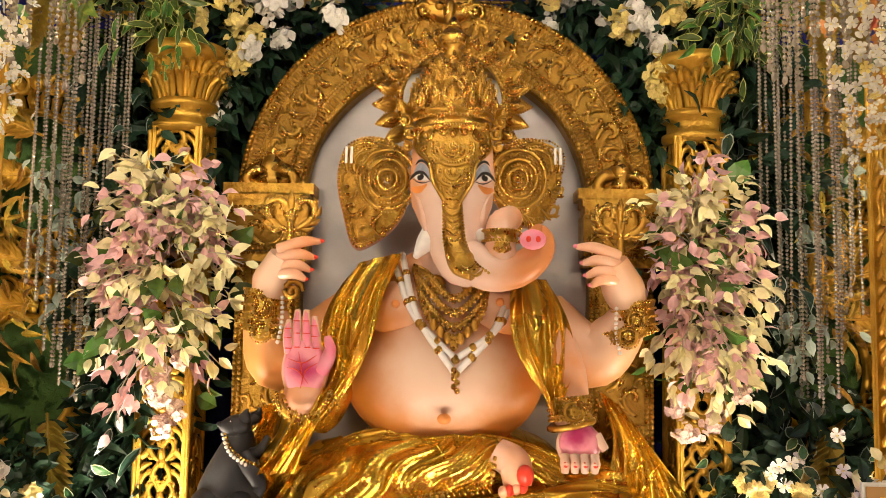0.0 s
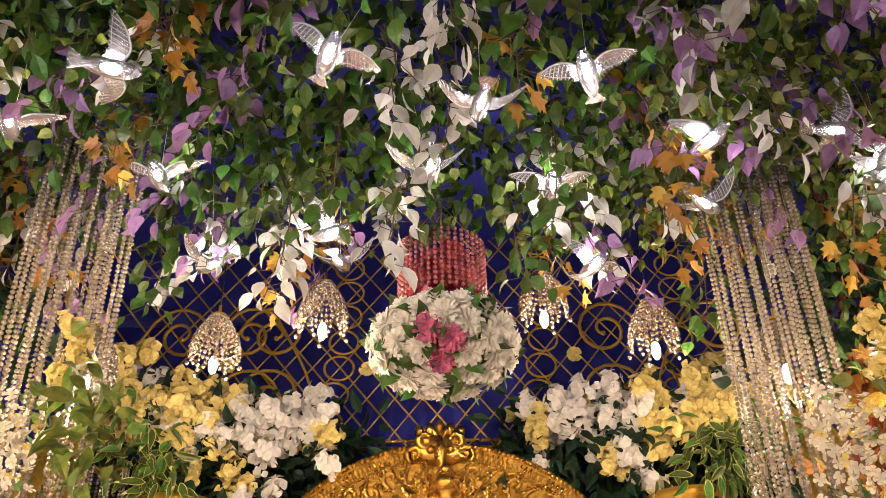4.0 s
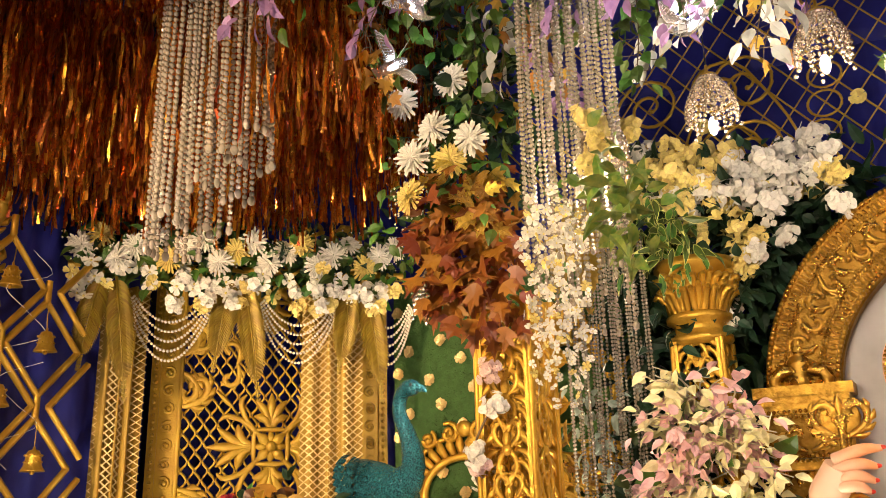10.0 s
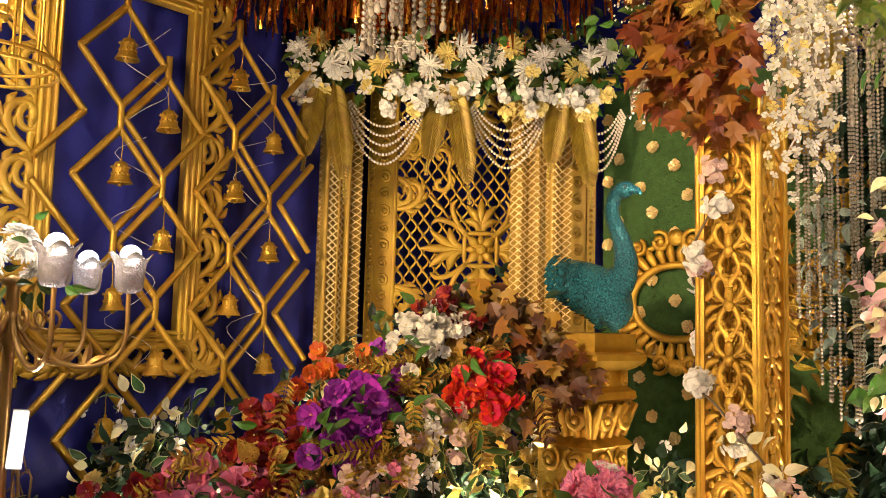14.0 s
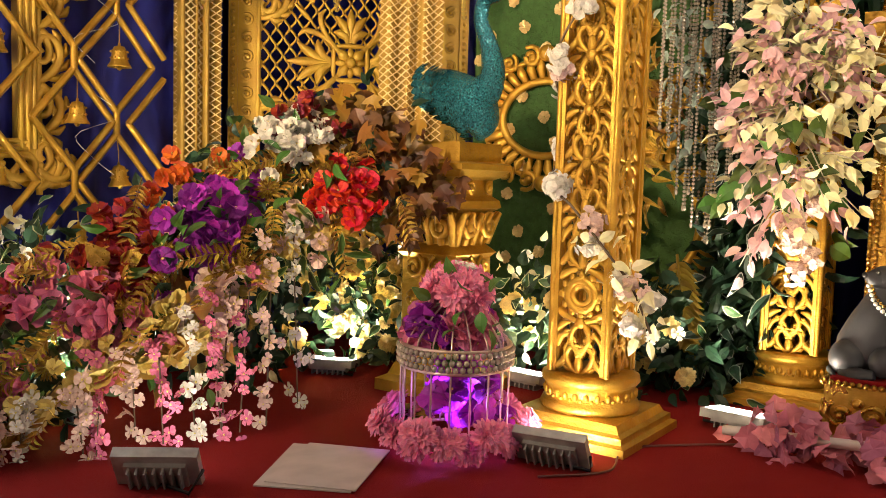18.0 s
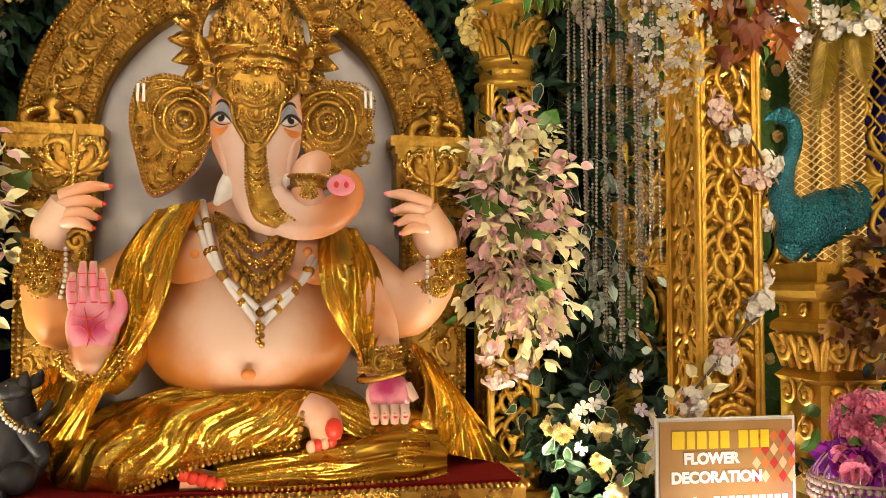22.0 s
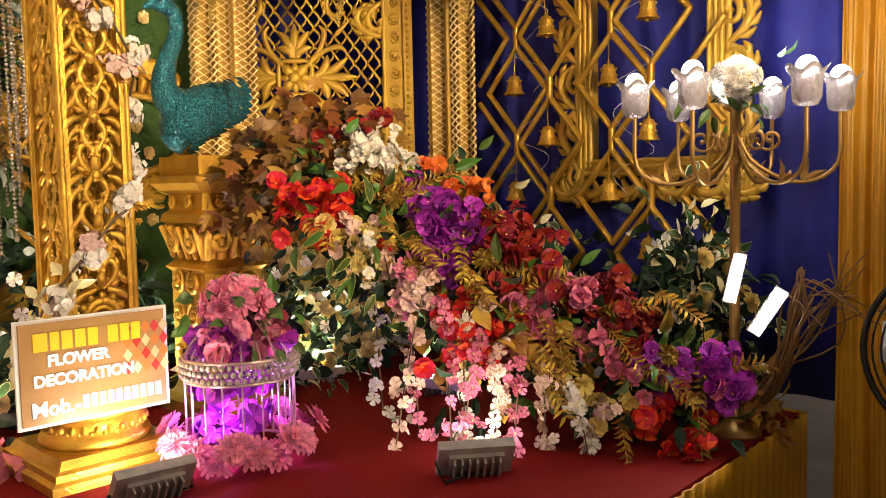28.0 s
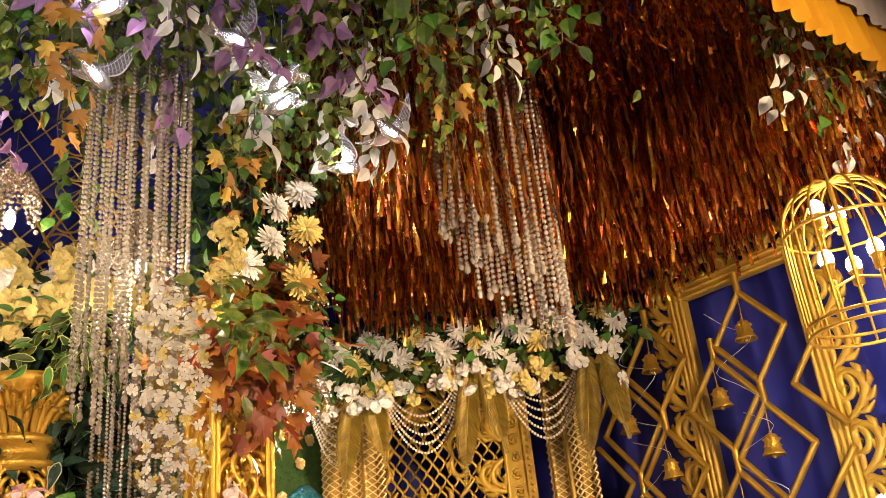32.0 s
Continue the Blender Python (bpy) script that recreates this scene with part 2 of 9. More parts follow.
PEACH, AMBER = (0.76, 0.52, 0.37), (0.58, 0.2, 0.03)
BELLY = airbrushed("airbrushed_belly", (0.01, 3.4, 0.86), 0.13, 0.36, PEACH, AMBER, (1.0, 0.5, 1.15))
CHEST = airbrushed("airbrushed_chest", (0.04, 3.45, 1.24), 0.12, 0.34, PEACH, AMBER)
FACE = airbrushed("airbrushed_face", (0.06, 3.4, 1.45), 0.1, 0.3, (0.76, 0.53, 0.41), (0.62, 0.23, 0.07), (1.1, 0.4, 0.3))
ARML = airbrushed("airbrushed_arm_west", (-0.64, 3.45, 1.22), 0.1, 0.36, PEACH, (0.72, 0.3, 0.08))
ARMR = airbrushed("airbrushed_arm_east", (0.64, 3.45, 1.1), 0.1, 0.4, PEACH, (0.72, 0.3, 0.08))

PALMR = airbrushed("airbrushed_palm_west", (-0.528, 3.390, 0.857), 0.02, 0.09, (0.5, 0.02, 0.12), (0.82, 0.3, 0.36))
PALML = airbrushed("airbrushed_palm_east", (0.521, 3.320, 0.639), 0.015, 0.075, (0.42, 0.015, 0.1), (0.8, 0.28, 0.33))
LIDGREY = mat("grey_blue_eyelid_paint", (0.35, 0.38, 0.44), 0.45, 0, 0.3, 40)


# ---- mesh tools ----
class Acc:
    """Gathers vertices and faces with a material each, for one mesh."""

    def __init__(self):
        self.v, self.f, self.m, self.s, self.n = [], [], [], [], 0

    def add(self, vs, fs, k=0, smooth=True):
        vs = np.asarray(vs, float).reshape(-1, 3)
        self.v.append(vs)
        n = self.n
        self.f.extend([tuple(i + n for i in f) for f in fs])
        self.m.extend([k] * len(fs))
        self.s.extend([smooth] * len(fs))
        self.n += len(vs)

    def grid(self, G, k=0, smooth=True, wrap=False):
        a, b = G.shape[:2]
        fs = []
        for i in range(a - 1):
            for j in range(b if wrap else b - 1):
                j2 = (j + 1) % b
                fs.append((i * b + j, i * b + j2, (i + 1) * b + j2, (i + 1) * b + j))
        self.add(G.reshape(-1, 3), fs, k, smooth)

    def box(self, c, s, k=0, rz=0.0, m=None):
        p = np.array([(x, y, z) for x in (-.5, .5) for y in (-.5, .5) for z in (-.5, .5)]) * np.array(s)
        if rz:
            a, b = math.cos(rz), math.sin(rz)
            p = p @ np.array([[a, b, 0], [-b, a, 0], [0, 0, 1]])
        p = p + np.array(c)
        if m is not None:
            p = xf(m, p)
        self.add(p, [(0, 1, 3, 2), (4, 6, 7, 5), (0, 4, 5, 1), (2, 3, 7, 6), (0, 2, 6, 4), (1, 5, 7, 3)], k, False)

    def tube(self, pts, r, n=6, k=0, closed=False, cap=True, flat=None):
        P = np.asarray(pts, float)
        q = len(P)
        r = np.full(q, r, float) if np.isscalar(r) else np.interp(np.linspace(0, 1, q), np.linspace(0, 1, len(r)), r)
        if closed:
            T = np.roll(P, -1, 0) - np.roll(P, 1, 0)
        else:
            T = np.gradient(P, axis=0)
        T = T / (np.linalg.norm(T, axis=1, keepdims=True) + 1e-9)
        up = np.array(flat if flat is not None else (0.31, 0.2, 0.93))
        A = np.cross(T, up)
        bad = np.linalg.norm(A, axis=1) < 0.05
        A[bad] = np.cross(T[bad], (0.9, 0.3, 0.1))
        A = A / (np.linalg.norm(A, axis=1, keepdims=True) + 1e-9)
        B = np.cross(A, T)
        th = np.linspace(0, 2 * np.pi, n, endpoint=False)
        G = P[:, None] + r[:, None, None] * (np.cos(th)[None, :, None] * A[:, None] + np.sin(th)[None, :, None] * B[:, None])
        if closed:
            G = np.concatenate([G, G[:1]])
        self.grid(G, k, True, True)
        if cap and not closed:
            for e, sgn in ((0, 1), (q - 1, -1)):
                self.add(G[e], [tuple(range(n))[::sgn]], k, True)

    def ball(self, c, r, k=0, n=10, m=7, rot=None, f=None):
        r = np.full(3, r, float) if np.isscalar(r) else np.array(r, float)
        th, ph = np.linspace(0, 2 * np.pi, n, endpoint=False), np.linspace(0, np.pi, m)
        G = np.stack([np.sin(ph)[:, None] * np.cos(th)[None], np.sin(ph)[:, None] * np.sin(th)[None], np.repeat(-np.cos(ph)[:, None], n, 1)], -1)
        if f is not None:
            G = f(G)
        G = G * r
        if rot is not None:
            G = G @ np.array(rot.to_3x3()).T
        self.grid(G + np.array(c), k, True, True)

    def lathe(self, prof, n=24, c=(0, 0, 0), k=0, turn=0.0, smooth=True, m=None):
        th = np.linspace(0, 2 * np.pi, n, endpoint=False) + turn
        P = np.array(prof, float)
        G = np.stack([P[:, 0, None] * np.cos(th)[None], P[:, 0, None] * np.sin(th)[None], np.repeat(P[:, 1, None], n, 1)], -1) + np.array(c)
        if m is not None:
            G = xf(m, G.reshape(-1, 3)).reshape(G.shape)
        self.grid(G, k, smooth, True)

    def obj(self, name, mats, parent=None, label="", kind="", loc=None):
        me = bpy.data.meshes.new(name)
        if self.v:
            me.from_pydata(np.concatenate(self.v).tolist(), [], self.f)
        for x in mats if isinstance(mats, (list, tuple)) else [mats]:
            me.materials.append(x)
        me.polygons.foreach_set("material_index", self.m)
        me.polygons.foreach_set("use_smooth", self.s)
        me.update()
        ob = new(name, me)
        if parent is not None:
            ob.parent = parent
        if label or kind:
            tagged(ob, label, kind=kind)
        if loc is not None:
            ob.location = loc
        return ob


def xf(m, p):
    m = np.array(m)
    return np.asarray(p) @ m[:3, :3].T + m[:3, 3]


def thing(name, label, category, place=(0, 0, 0), rz=0.0, group="", kind=""):
    e = new(name)
    e.matrix_world = pose(*place, 0, 0, rz)
    return tagged(e, label, category, group, kind)


def setting(ob, label, category=""):
    return tagged(ob, label, category, kind="structure")


def spline(pts, n):
    P = np.asarray(pts, float)
    t = np.linspace(0, len(P) - 1, n)
    Q = np.concatenate([2 * P[:1] - P[1:2], P, 2 * P[-1:] - P[-2:-1]])
    i = np.minimum(t.astype(int), len(P) - 2)
    u = (t - i)[:, None]
    a, b, c, d = Q[i], Q[i + 1], Q[i + 2], Q[i + 3]
    return 0.5 * (2 * b + (c - a) * u + (2 * a - 5 * b + 4 * c - d) * u ** 2 + (3 * b - a - 3 * c + d) * u ** 3)


def unit(v):
    v = np.asarray(v, float)
    return v / (np.linalg.norm(v, axis=-1, keepdims=True) + 1e-9)


RNG = np.random.default_rng(7)


def leaves(A, P, D, N, L, W, k=0, curl=0.25, maple=False, petal=False):
    """Many leaves at once: bases P, directions D, face normals N, lengths L, widths W."""
    P, D = np.asarray(P, float), unit(D)
    n = len(P)
    S = unit(np.cross(D, N))
    U = np.cross(S, D)
    L, W = np.broadcast_to(L, n)[:, None], np.broadcast_to(W, n)[:, None]
    if maple == 2:
        shape = [(0, 0, 0), (-.04, .3, .02), (.2, .52, .08), (.38, .4, .0), (.6, .42, .05), (.74, .2, -.02), (1, 0, -.15), (.74, -.2, -.02), (.6, -.42, .05), (.38, -.4, .0), (.2, -.52, .08), (-.04, -.3, .02), (.4, 0, -.04)]
        tri = [(12, i, i + 1) for i in range(0, 11)] + [(12, 11, 0)]
    elif maple:
        shape = [(0, 0, 0), (.1, .28, .02), (.3, .5, .06), (.38, .26, .02), (.68, .42, .05), (.66, .16, .02), (1, 0, -.1), (.66, -.16, .02), (.68, -.42, .05), (.38, -.26, .02), (.3, -.5, .06), (.1, -.28, .02), (.4, 0, -.03)]
        tri = [(12, i, i + 1) for i in range(0, 11)] + [(12, 11, 0)]
    elif petal:
        shape = [(0, .05, 0), (.4, .3, .05), (.8, .48, .0), (1, .2, -.06), (.97, -.05, -.03), (1, -.22, -.06), (.8, -.48, 0), (.4, -.3, .05), (0, -.05, 0), (.62, 0, -.06)]
        tri = [(9, i + 1, i) for i in range(8)] + [(9, 0, 8)]
    else:
        shape = [(0, 0, 0), (.14, .3, .04), (.14, -.3, .04), (.38, .49, .07), (.38, 0, 0), (.38, -.49, .07), (.64, .4, .05), (.64, 0, -.04), (.64, -.4, .05), (.85, .19, -.08), (.85, -.19, -.08), (1, 0, -.22)]
        tri = [(0, 4, 3, 1), (0, 2, 5, 4), (3, 4, 7, 6), (4, 5, 8, 7), (6, 7, 9), (7, 8, 10), (7, 10, 11, 9)]
    vs = np.stack([P + D * L * a + S * W * b + U * L * c * curl * 4 for a, b, c in shape], 1)
    q = len(shape)
    base = (np.arange(n) * q)[:, None]
    fs = []
    for f in tri:
        fs.extend(map(tuple, (base + np.array(f)[None]).tolist()))
    A.add(vs.reshape(-1, 3), fs, k, False)


def rnd(n, s=1.0):
    return RNG.normal(size=(n, 3)) * s


def spray(A, root, tip, count, L, W, k, kstem=None, spread=0.06, sag=0.0, maple=False, stem=0.003, down=0.0):
    """A stem from root to tip set with leaves."""
    root, tip = np.array(root, float), np.array(tip, float)
    mid = (root + tip) / 2 + rnd(1, 0.12 * np.linalg.norm(tip - root))[0] + np.array((0, 0, -sag))
    pts = spline([root, mid, tip], 8)
    if kstem is not None:
        A.tube(pts, [stem, stem * 0.5], 4, kstem, cap=False)
    T = RNG.uniform(0.12, 1.0, count)
    i = np.minimum((T * 7).astype(int), 6)
    u = (T * 7 - i)[:, None]
    P = pts[i] * (1 - u) + pts[i + 1] * u
    ax = unit(tip - root)
    O = unit(rnd(count) + ax * 0.5 + np.array((0, 0, -down)))
    P2 = P + O * RNG.uniform(0.1, 1, count)[:, None] * spread
    D = unit(O + ax * 0.4 + np.array((0, 0, -down)) + rnd(count, 0.3))
    N = unit(rnd(count, 0.7) + np.array((0, -0.5, 0.6)))
    leaves(A, P2, D, N, L * RNG.uniform(0.7, 1.2, count), W * RNG.uniform(0.8, 1.15, count), k, maple=maple)


def bloom(A, c, nrm, r, petals=5, k=0, kc=None, cup=0.35, rings=1, wide=1.0):
    """A flower head: rings of petals round c that face nrm."""
    c, nrm = np.array(c, float), unit(nrm)
    a = unit(np.cross(nrm, (0.3, 0.5, 0.8)))
    b = np.cross(nrm, a)
    for g in range(rings):
        rr = r * (1 - 0.7 * g / max(1, rings))
        n = max(4, int(petals * (1 - 0.35 * g / rings)))
        th = np.arange(n) * 2 * np.pi / n + g * 0.37 + RNG.uniform(0, 6) + RNG.normal(size=n) * 0.08
        out = np.cos(th)[:, None] * a + np.sin(th)[:, None] * b
        lift = cup + g * 0.9 / rings
        D = unit(out + nrm * lift)
        N = unit(nrm - out * lift + rnd(n, 0.12))
        w = 1.8 * rr * math.pi / n * wide
        leaves(A, np.repeat(c[None], n, 0) + nrm * r * 0.12 * g + out * r * 0.06, D, N, rr * RNG.uniform(0.85, 1.1, n), w, k, curl=0.3, petal=True)
    if kc is not None:
        A.ball(c + nrm * r * 0.12, r * 0.16, kc, 6, 4)


def spiral(A, c, r, turns, thick, k=0, ux=(1, 0, 0), uz=(0, 0, 1), start=0.0, hand=1, n=16, tail=None):
    """A scroll that winds in to c in the plane of ux, uz."""
    ux, uz = np.array(ux, float), np.array(uz, float)
    t = np.linspace(0, 1, n)
    a = start + hand * turns * 2 * np.pi * t
    rr = r * (1 - 0.86 * t)
    P = np.array(c) + (rr * np.cos(a))[:, None] * ux + (rr * np.sin(a))[:, None] * uz
    if tail is not None:
        P = np.concatenate([spline([tail, (np.array(tail) + P[0]) / 2 + (P[0] - P[1]) * 0.8, P[0]], 6)[:-1], P])
    A.tube(P, [thick * 0.7, thick, thick, thick * 0.8], 5, k)
    A.ball(P[-1], thick * 1.5, k, 6, 4)


def plane(o, u, v, n):
    """A map from a carving's plane (across, up, out) to space."""
    o, u, v, n = (np.array(q, float) for q in (o, u, v, n))
    return lambda a, b, c: o + np.asarray(a, float)[..., None] * u + np.asarray(b, float)[..., None] * v + np.asarray(c, float)[..., None] * n


def mirrored(to3, sx):
    return lambda a, b, c: to3(np.asarray(a) * sx, b, c)


def stroke(A, to3, uv, r, k=0, flat=0.6, n=6, smooth=0):
    """A flattened carved strand along points of the plane."""
    P = np.asarray(uv, float)
    if smooth:
        P = spline(np.column_stack([P, np.zeros(len(P))]), smooth)[:, :2]
    q = len(P)
    r = np.full(q, float(r)) if np.isscalar(r) else np.interp(np.linspace(0, 1, q), np.linspace(0, 1, len(r)), r)
    T = unit(np.gradient(P, axis=0))
    N = np.stack([-T[:, 1], T[:, 0]], -1)
    ph = np.linspace(0, 2 * np.pi, n, endpoint=False)
    G = P[:, None] + (r[:, None] * np.cos(ph))[..., None] * N[:, None]
    A.grid(to3(G[..., 0], G[..., 1], r[:, None] * np.sin(ph) * flat), k, True, True)


def curl(A, to3, p, ang, L, turn, th, k=0, lobes=4, flat=0.7):
    """A carved acanthus scroll: it leaves p at the angle ang, winds in the sense of turn and bears leaf lobes on its outside."""
    n = 15
    t = np.linspace(0, 1, n)
    a = ang + turn * (1.0 * t + 4.6 * t ** 2.3)
    d = np.stack([np.cos(a), np.sin(a)], -1) * (L / (n - 1))
    P = np.array(p, float) + np.concatenate([np.zeros((1, 2)), np.cumsum(d[:-1], 0)])
    stroke(A, to3, P, [th * 0.55, th, th * 0.95, th * 0.75, th * 1.1], k, flat)
    for j in range(lobes):
        i = 2 + int(j * 8 / max(1, lobes - 1)) if lobes > 1 else 5
        b = a[i] - math.copysign(0.75, turn)
        ln = L * (0.22 - 0.02 * j)
        e1 = P[i] + np.array((math.cos(b), math.sin(b))) * ln * 0.55
        b2 = b + math.copysign(0.7, turn)
        e2 = e1 + np.array((math.cos(b2), math.sin(b2))) * ln * 0.55
        stroke(A, to3, [P[i], e1, e2], [th * 0.6, th * 0.85, th * 0.2], k, flat, 5, 5)


# ---- the setting ----
def drape(name, label, p0, p1, z0, z1, m, pleat=0.16, depth=0.03, seg=None, lean=0.0):
    """A pleated cloth wall from p0 to p1."""
    p0, p1 = np.array(p0, float), np.array(p1, float)
    d = p1 - p0
    w = np.linalg.norm(d)
    nrm = np.array((-d[1], d[0])) / w
    n = seg or max(8, int(w / pleat * 8))
    s = np.linspace(0, 1, n)
    wave = np.sin(s * w / pleat * 2 * np.pi + 0.9 * np.sin(s * w * 3.1)) * depth * (0.7 + 0.4 * np.sin(s * w * 5))
    rows = []
    for i, z in enumerate(np.linspace(z0, z1, 9)):
        sh = wave * (0.8 + 0.25 * math.sin(i * 1.3)) + lean * i / 8
        rows.append(np.stack([p0[0] + d[0] * s + nrm[0] * sh, p0[1] + d[1] * s + nrm[1] * sh, np.full(n, z)], -1))
    A = Acc()
    A.grid(np.array(rows))
    ob = A.obj(name, m)
    so = ob.modifiers.new("thick", "SOLIDIFY")
    so.thickness = 0.006
    return setting(ob, label, "drape")


def slab(name, c, s, m, label, category):
    A = Acc()
    A.box(c, s)
    return setting(A.obj(name, m), label, category)


slab("ground", (0, 0, -0.65), (30, 24, 0.1), mat("hall_floor", (0.2, 0.17, 0.15), 0.6, vary=0.4, scale=2), "dull brown hall floor before the stage", "floor")
A = Acc()
edge = [(-4.15, 0.87), (3.86, 1.395), (3.86, 5.0), (-4.15, 5.0)]
A.add([(x, y, z) for z in (-0.6, 0.0) for x, y in edge], [(3, 2, 1, 0), (4, 5, 6, 7), (0, 1, 5, 4), (1, 2, 6, 5), (2, 3, 7, 6), (3, 0, 4, 7)], 0, False)
setting(A.obj("floor", RED), "stage floor covered with deep red carpet", "stage floor")
drape("stage_skirt", "gathered mustard satin skirt along the stage front", (-4.15, 0.845), (3.88, 1.37), -0.6, 0.004, YELLOW, 0.075, 0.012)
drape("stage_skirt_side", "gathered mustard satin skirt along the stage side", (3.89, 1.375), (3.89, 4.7), -0.6, 0.004, YELLOW, 0.075, 0.012)
drape("wall_north", "royal blue pleated cloth behind the throne", (-4.2, 4.75), (4.2, 4.75), 0, 4.4, BLUE, 0.22, 0.035)
drape("wall_west", "royal blue pleated cloth behind a gold lattice", (-4.12, 0.6), (-4.12, 4.75), 0, 4.3, BLUE, 0.2, 0.03)
drape("wall_east", "royal blue pleated cloth behind a gold lattice", (4.15, 4.75), (4.15, 1.35), 0, 4.3, BLUE, 0.2, 0.03)
def tied_curtain(name, label, p0, p1, z0, z1, knot, m, folds):
    """A narrow gathered curtain, drawn in by a band at one height."""
    p0, p1 = np.array(p0, float), np.array(p1, float)
    d = p1 - p0
    nrm = np.array((-d[1], d[0])) / np.linalg.norm(d)
    u = np.linspace(0, 1, folds * 10)
    rows = []
    for z in np.linspace(z0, z1, 60):
        near = math.exp(-abs(z - knot) / 0.1)
        drift = u + 0.05 * math.sin(z * 1.7) * np.sin(u * np.pi)
        sh = (np.sin(drift * folds * 2 * np.pi) * 0.011 + np.sin(drift * folds * 0.74 * np.pi + z * 0.6) * 0.022) * (1 - 0.7 * near) + (0.05 * math.exp(-((z - knot - 0.1) / 0.06) ** 2) - 0.03 * near) * np.sin(u * np.pi)
        c = 0.5 + (u - 0.5) * (1 - 0.06 * near)
        rows.append(np.stack([p0[0] + d[0] * c + nrm[0] * sh, p0[1] + d[1] * c + nrm[1] * sh, np.full(len(u), z)], -1))
    A = Acc()
    A.grid(np.array(rows))
    ob = A.obj(name, m)
    so = ob.modifiers.new("thick", "SOLIDIFY")
    so.thickness = 0.004
    return setting(ob, label, "drape")


OLIVEC = mat("olive_grey_cloth", (0.1, 0.085, 0.04), 0.6, 0, 0.3, 4)
tied_curtain("side_curtain_east", "mustard yellow satin curtain tied beside the lattice", (4.1, 1.34), (4.08, 1.09), -0.6, 3.9, 2.02, YELLOW, 6)
tied_curtain("hall_curtain_east", "olive grey satin curtain tied beside a yellow one", (4.09, 1.085), (4.14, 0.83), -0.6, 4.0, 2.0, OLIVEC, 5)
drape("hall_wall_east", "dark olive cloth wall of the hall", (4.15, 0.825), (4.9, -6), -0.6, 4.2, OLIVEC, 0.3, 0.04)
drape("hall_wall_west", "grey cloth wall of the hall", (-4.6, -6), (-4.3, 0.6), -0.6, 4.2, PALE, 0.3, 0.04)
drape("ceiling_cloth_rear", "royal blue cloth over the stage", (-4.2, 4.7), (4.2, 4.7), 3.6, 4.4, BLUE, 0.3, 0.02)


def ceiling(name, x0, x1, y0, y1, z0, z1, m, label):
    xs, ys = np.linspace(x0, x1, 60), np.linspace(y0, y1, 24)
    X, Y = np.meshgrid(xs, ys, indexing="ij")
    Z = z0 + (z1 - z0) * (Y - y0) / (y1 - y0) + 0.03 * np.sin(X * 9) + 0.02 * np.sin(Y * 6 + X * 2)
    A = Acc()
    A.grid(np.stack([X, Y, Z], -1))
    ob = A.obj(name, m)
    so = ob.modifiers.new("thick", "SOLIDIFY")
    so.thickness = 0.006
    return setting(ob, label, "ceiling")


ceiling("ceiling", -4.3, 4.3, 0.95, 4.8, 3.62, 4.15, BLUE, "royal blue gathered cloth ceiling over the stage")
ceiling("ceiling_hall", -4.8, 4.8, -1.2, 1.1, 3.75, 3.75, YELLOW, "mustard yellow gathered cloth ceiling of the hall")


# ---- throne ----
def arch_band(r0, r1, y0, y1, cz, A, k=0, n=48, a0=0.0, a1=math.pi):
    th = np.linspace(a0, a1, n)
    prof = [(r0, y1), (r0, y0 + 0.02), (r0 + 0.02, y0), (r1 - 0.02, y0), (r1, y0 + 0.02), (r1, y1)]
    G = np.array([[(r * math.cos(t), y, cz + r * math.sin(t)) for r, y in prof] for t in th])
    A.grid(G, k, False)


throne = thing("throne", "carved gold throne with a round arch behind the idol", "throne", (0.01, 0, 0))
TY, CZ, RO, RI = 4.02, 1.62, 0.985, 0.66
A = Acc()
arch_band(RI, RO, TY, TY + 0.16, CZ, A)
A.obj("arch", ANTIQUE, throne)
for rad, br, num in ((RO - 0.018, 0.015, 130), (RO - 0.085, 0.0085, 190), (RI + 0.018, 0.014, 100), (RI + 0.078, 0.0085, 140), (RO - 0.1, 0.0065, 220), (RI + 0.093, 0.0065, 160)):
    A = Acc()
    for t in np.linspace(0.02, math.pi - 0.02, num):
        A.ball((rad * math.cos(t), TY - 0.004, CZ + rad * math.sin(t)), br, 0, 6, 4)
    A.obj("bead_row", GOLD, throne, kind="stuff")
for r0, r1, num in ((RO - 0.04, RO - 0.075, 120), (RI + 0.036, RI + 0.068, 96)):
    A = Acc()
    for t in np.linspace(0.02, math.pi - 0.02, num):
        d = np.array((math.cos(t), 0, math.sin(t)))
        A.tube([d * r0 + (0, TY + 0.002, CZ), d * (r0 + r1) / 2 + (0, TY - 0.006, CZ), d * r1 + (0, TY + 0.002, CZ)], [0.006, 0.009, 0.004], 5)
    A.obj("reeded_band", GOLD, throne, kind="stuff")
A = Acc()
RM = (RO + RI) / 2


def on_arch(u, v, o):
    t = np.asarray(u, float) / RM
    r = RM + np.asarray(v, float)
    return np.stack([r * np.cos(t), TY - 0.004 - np.asarray(o, float), CZ + r * np.sin(t)], -1)


for i, u in enumerate(np.linspace(0.04, math.pi * RM - 0.16, 25)):
    sg = 1 if i % 2 else -1
    curl(A, on_arch, (u, -0.052 * sg), 0.75 * sg, 0.185, sg, 0.0135, 0, 5, 0.95)
    curl(A, on_arch, (u + 0.05, 0.05 * sg), 2.4 * sg, 0.1, sg, 0.009, 0, 3, 0.9)
    A.ball(on_arch(u + 0.075, 0.005 * sg, 0.004), (0.013, 0.012, 0.013), 0, 6, 4)
A.obj("arch_scrollwork", GOLD, throne)
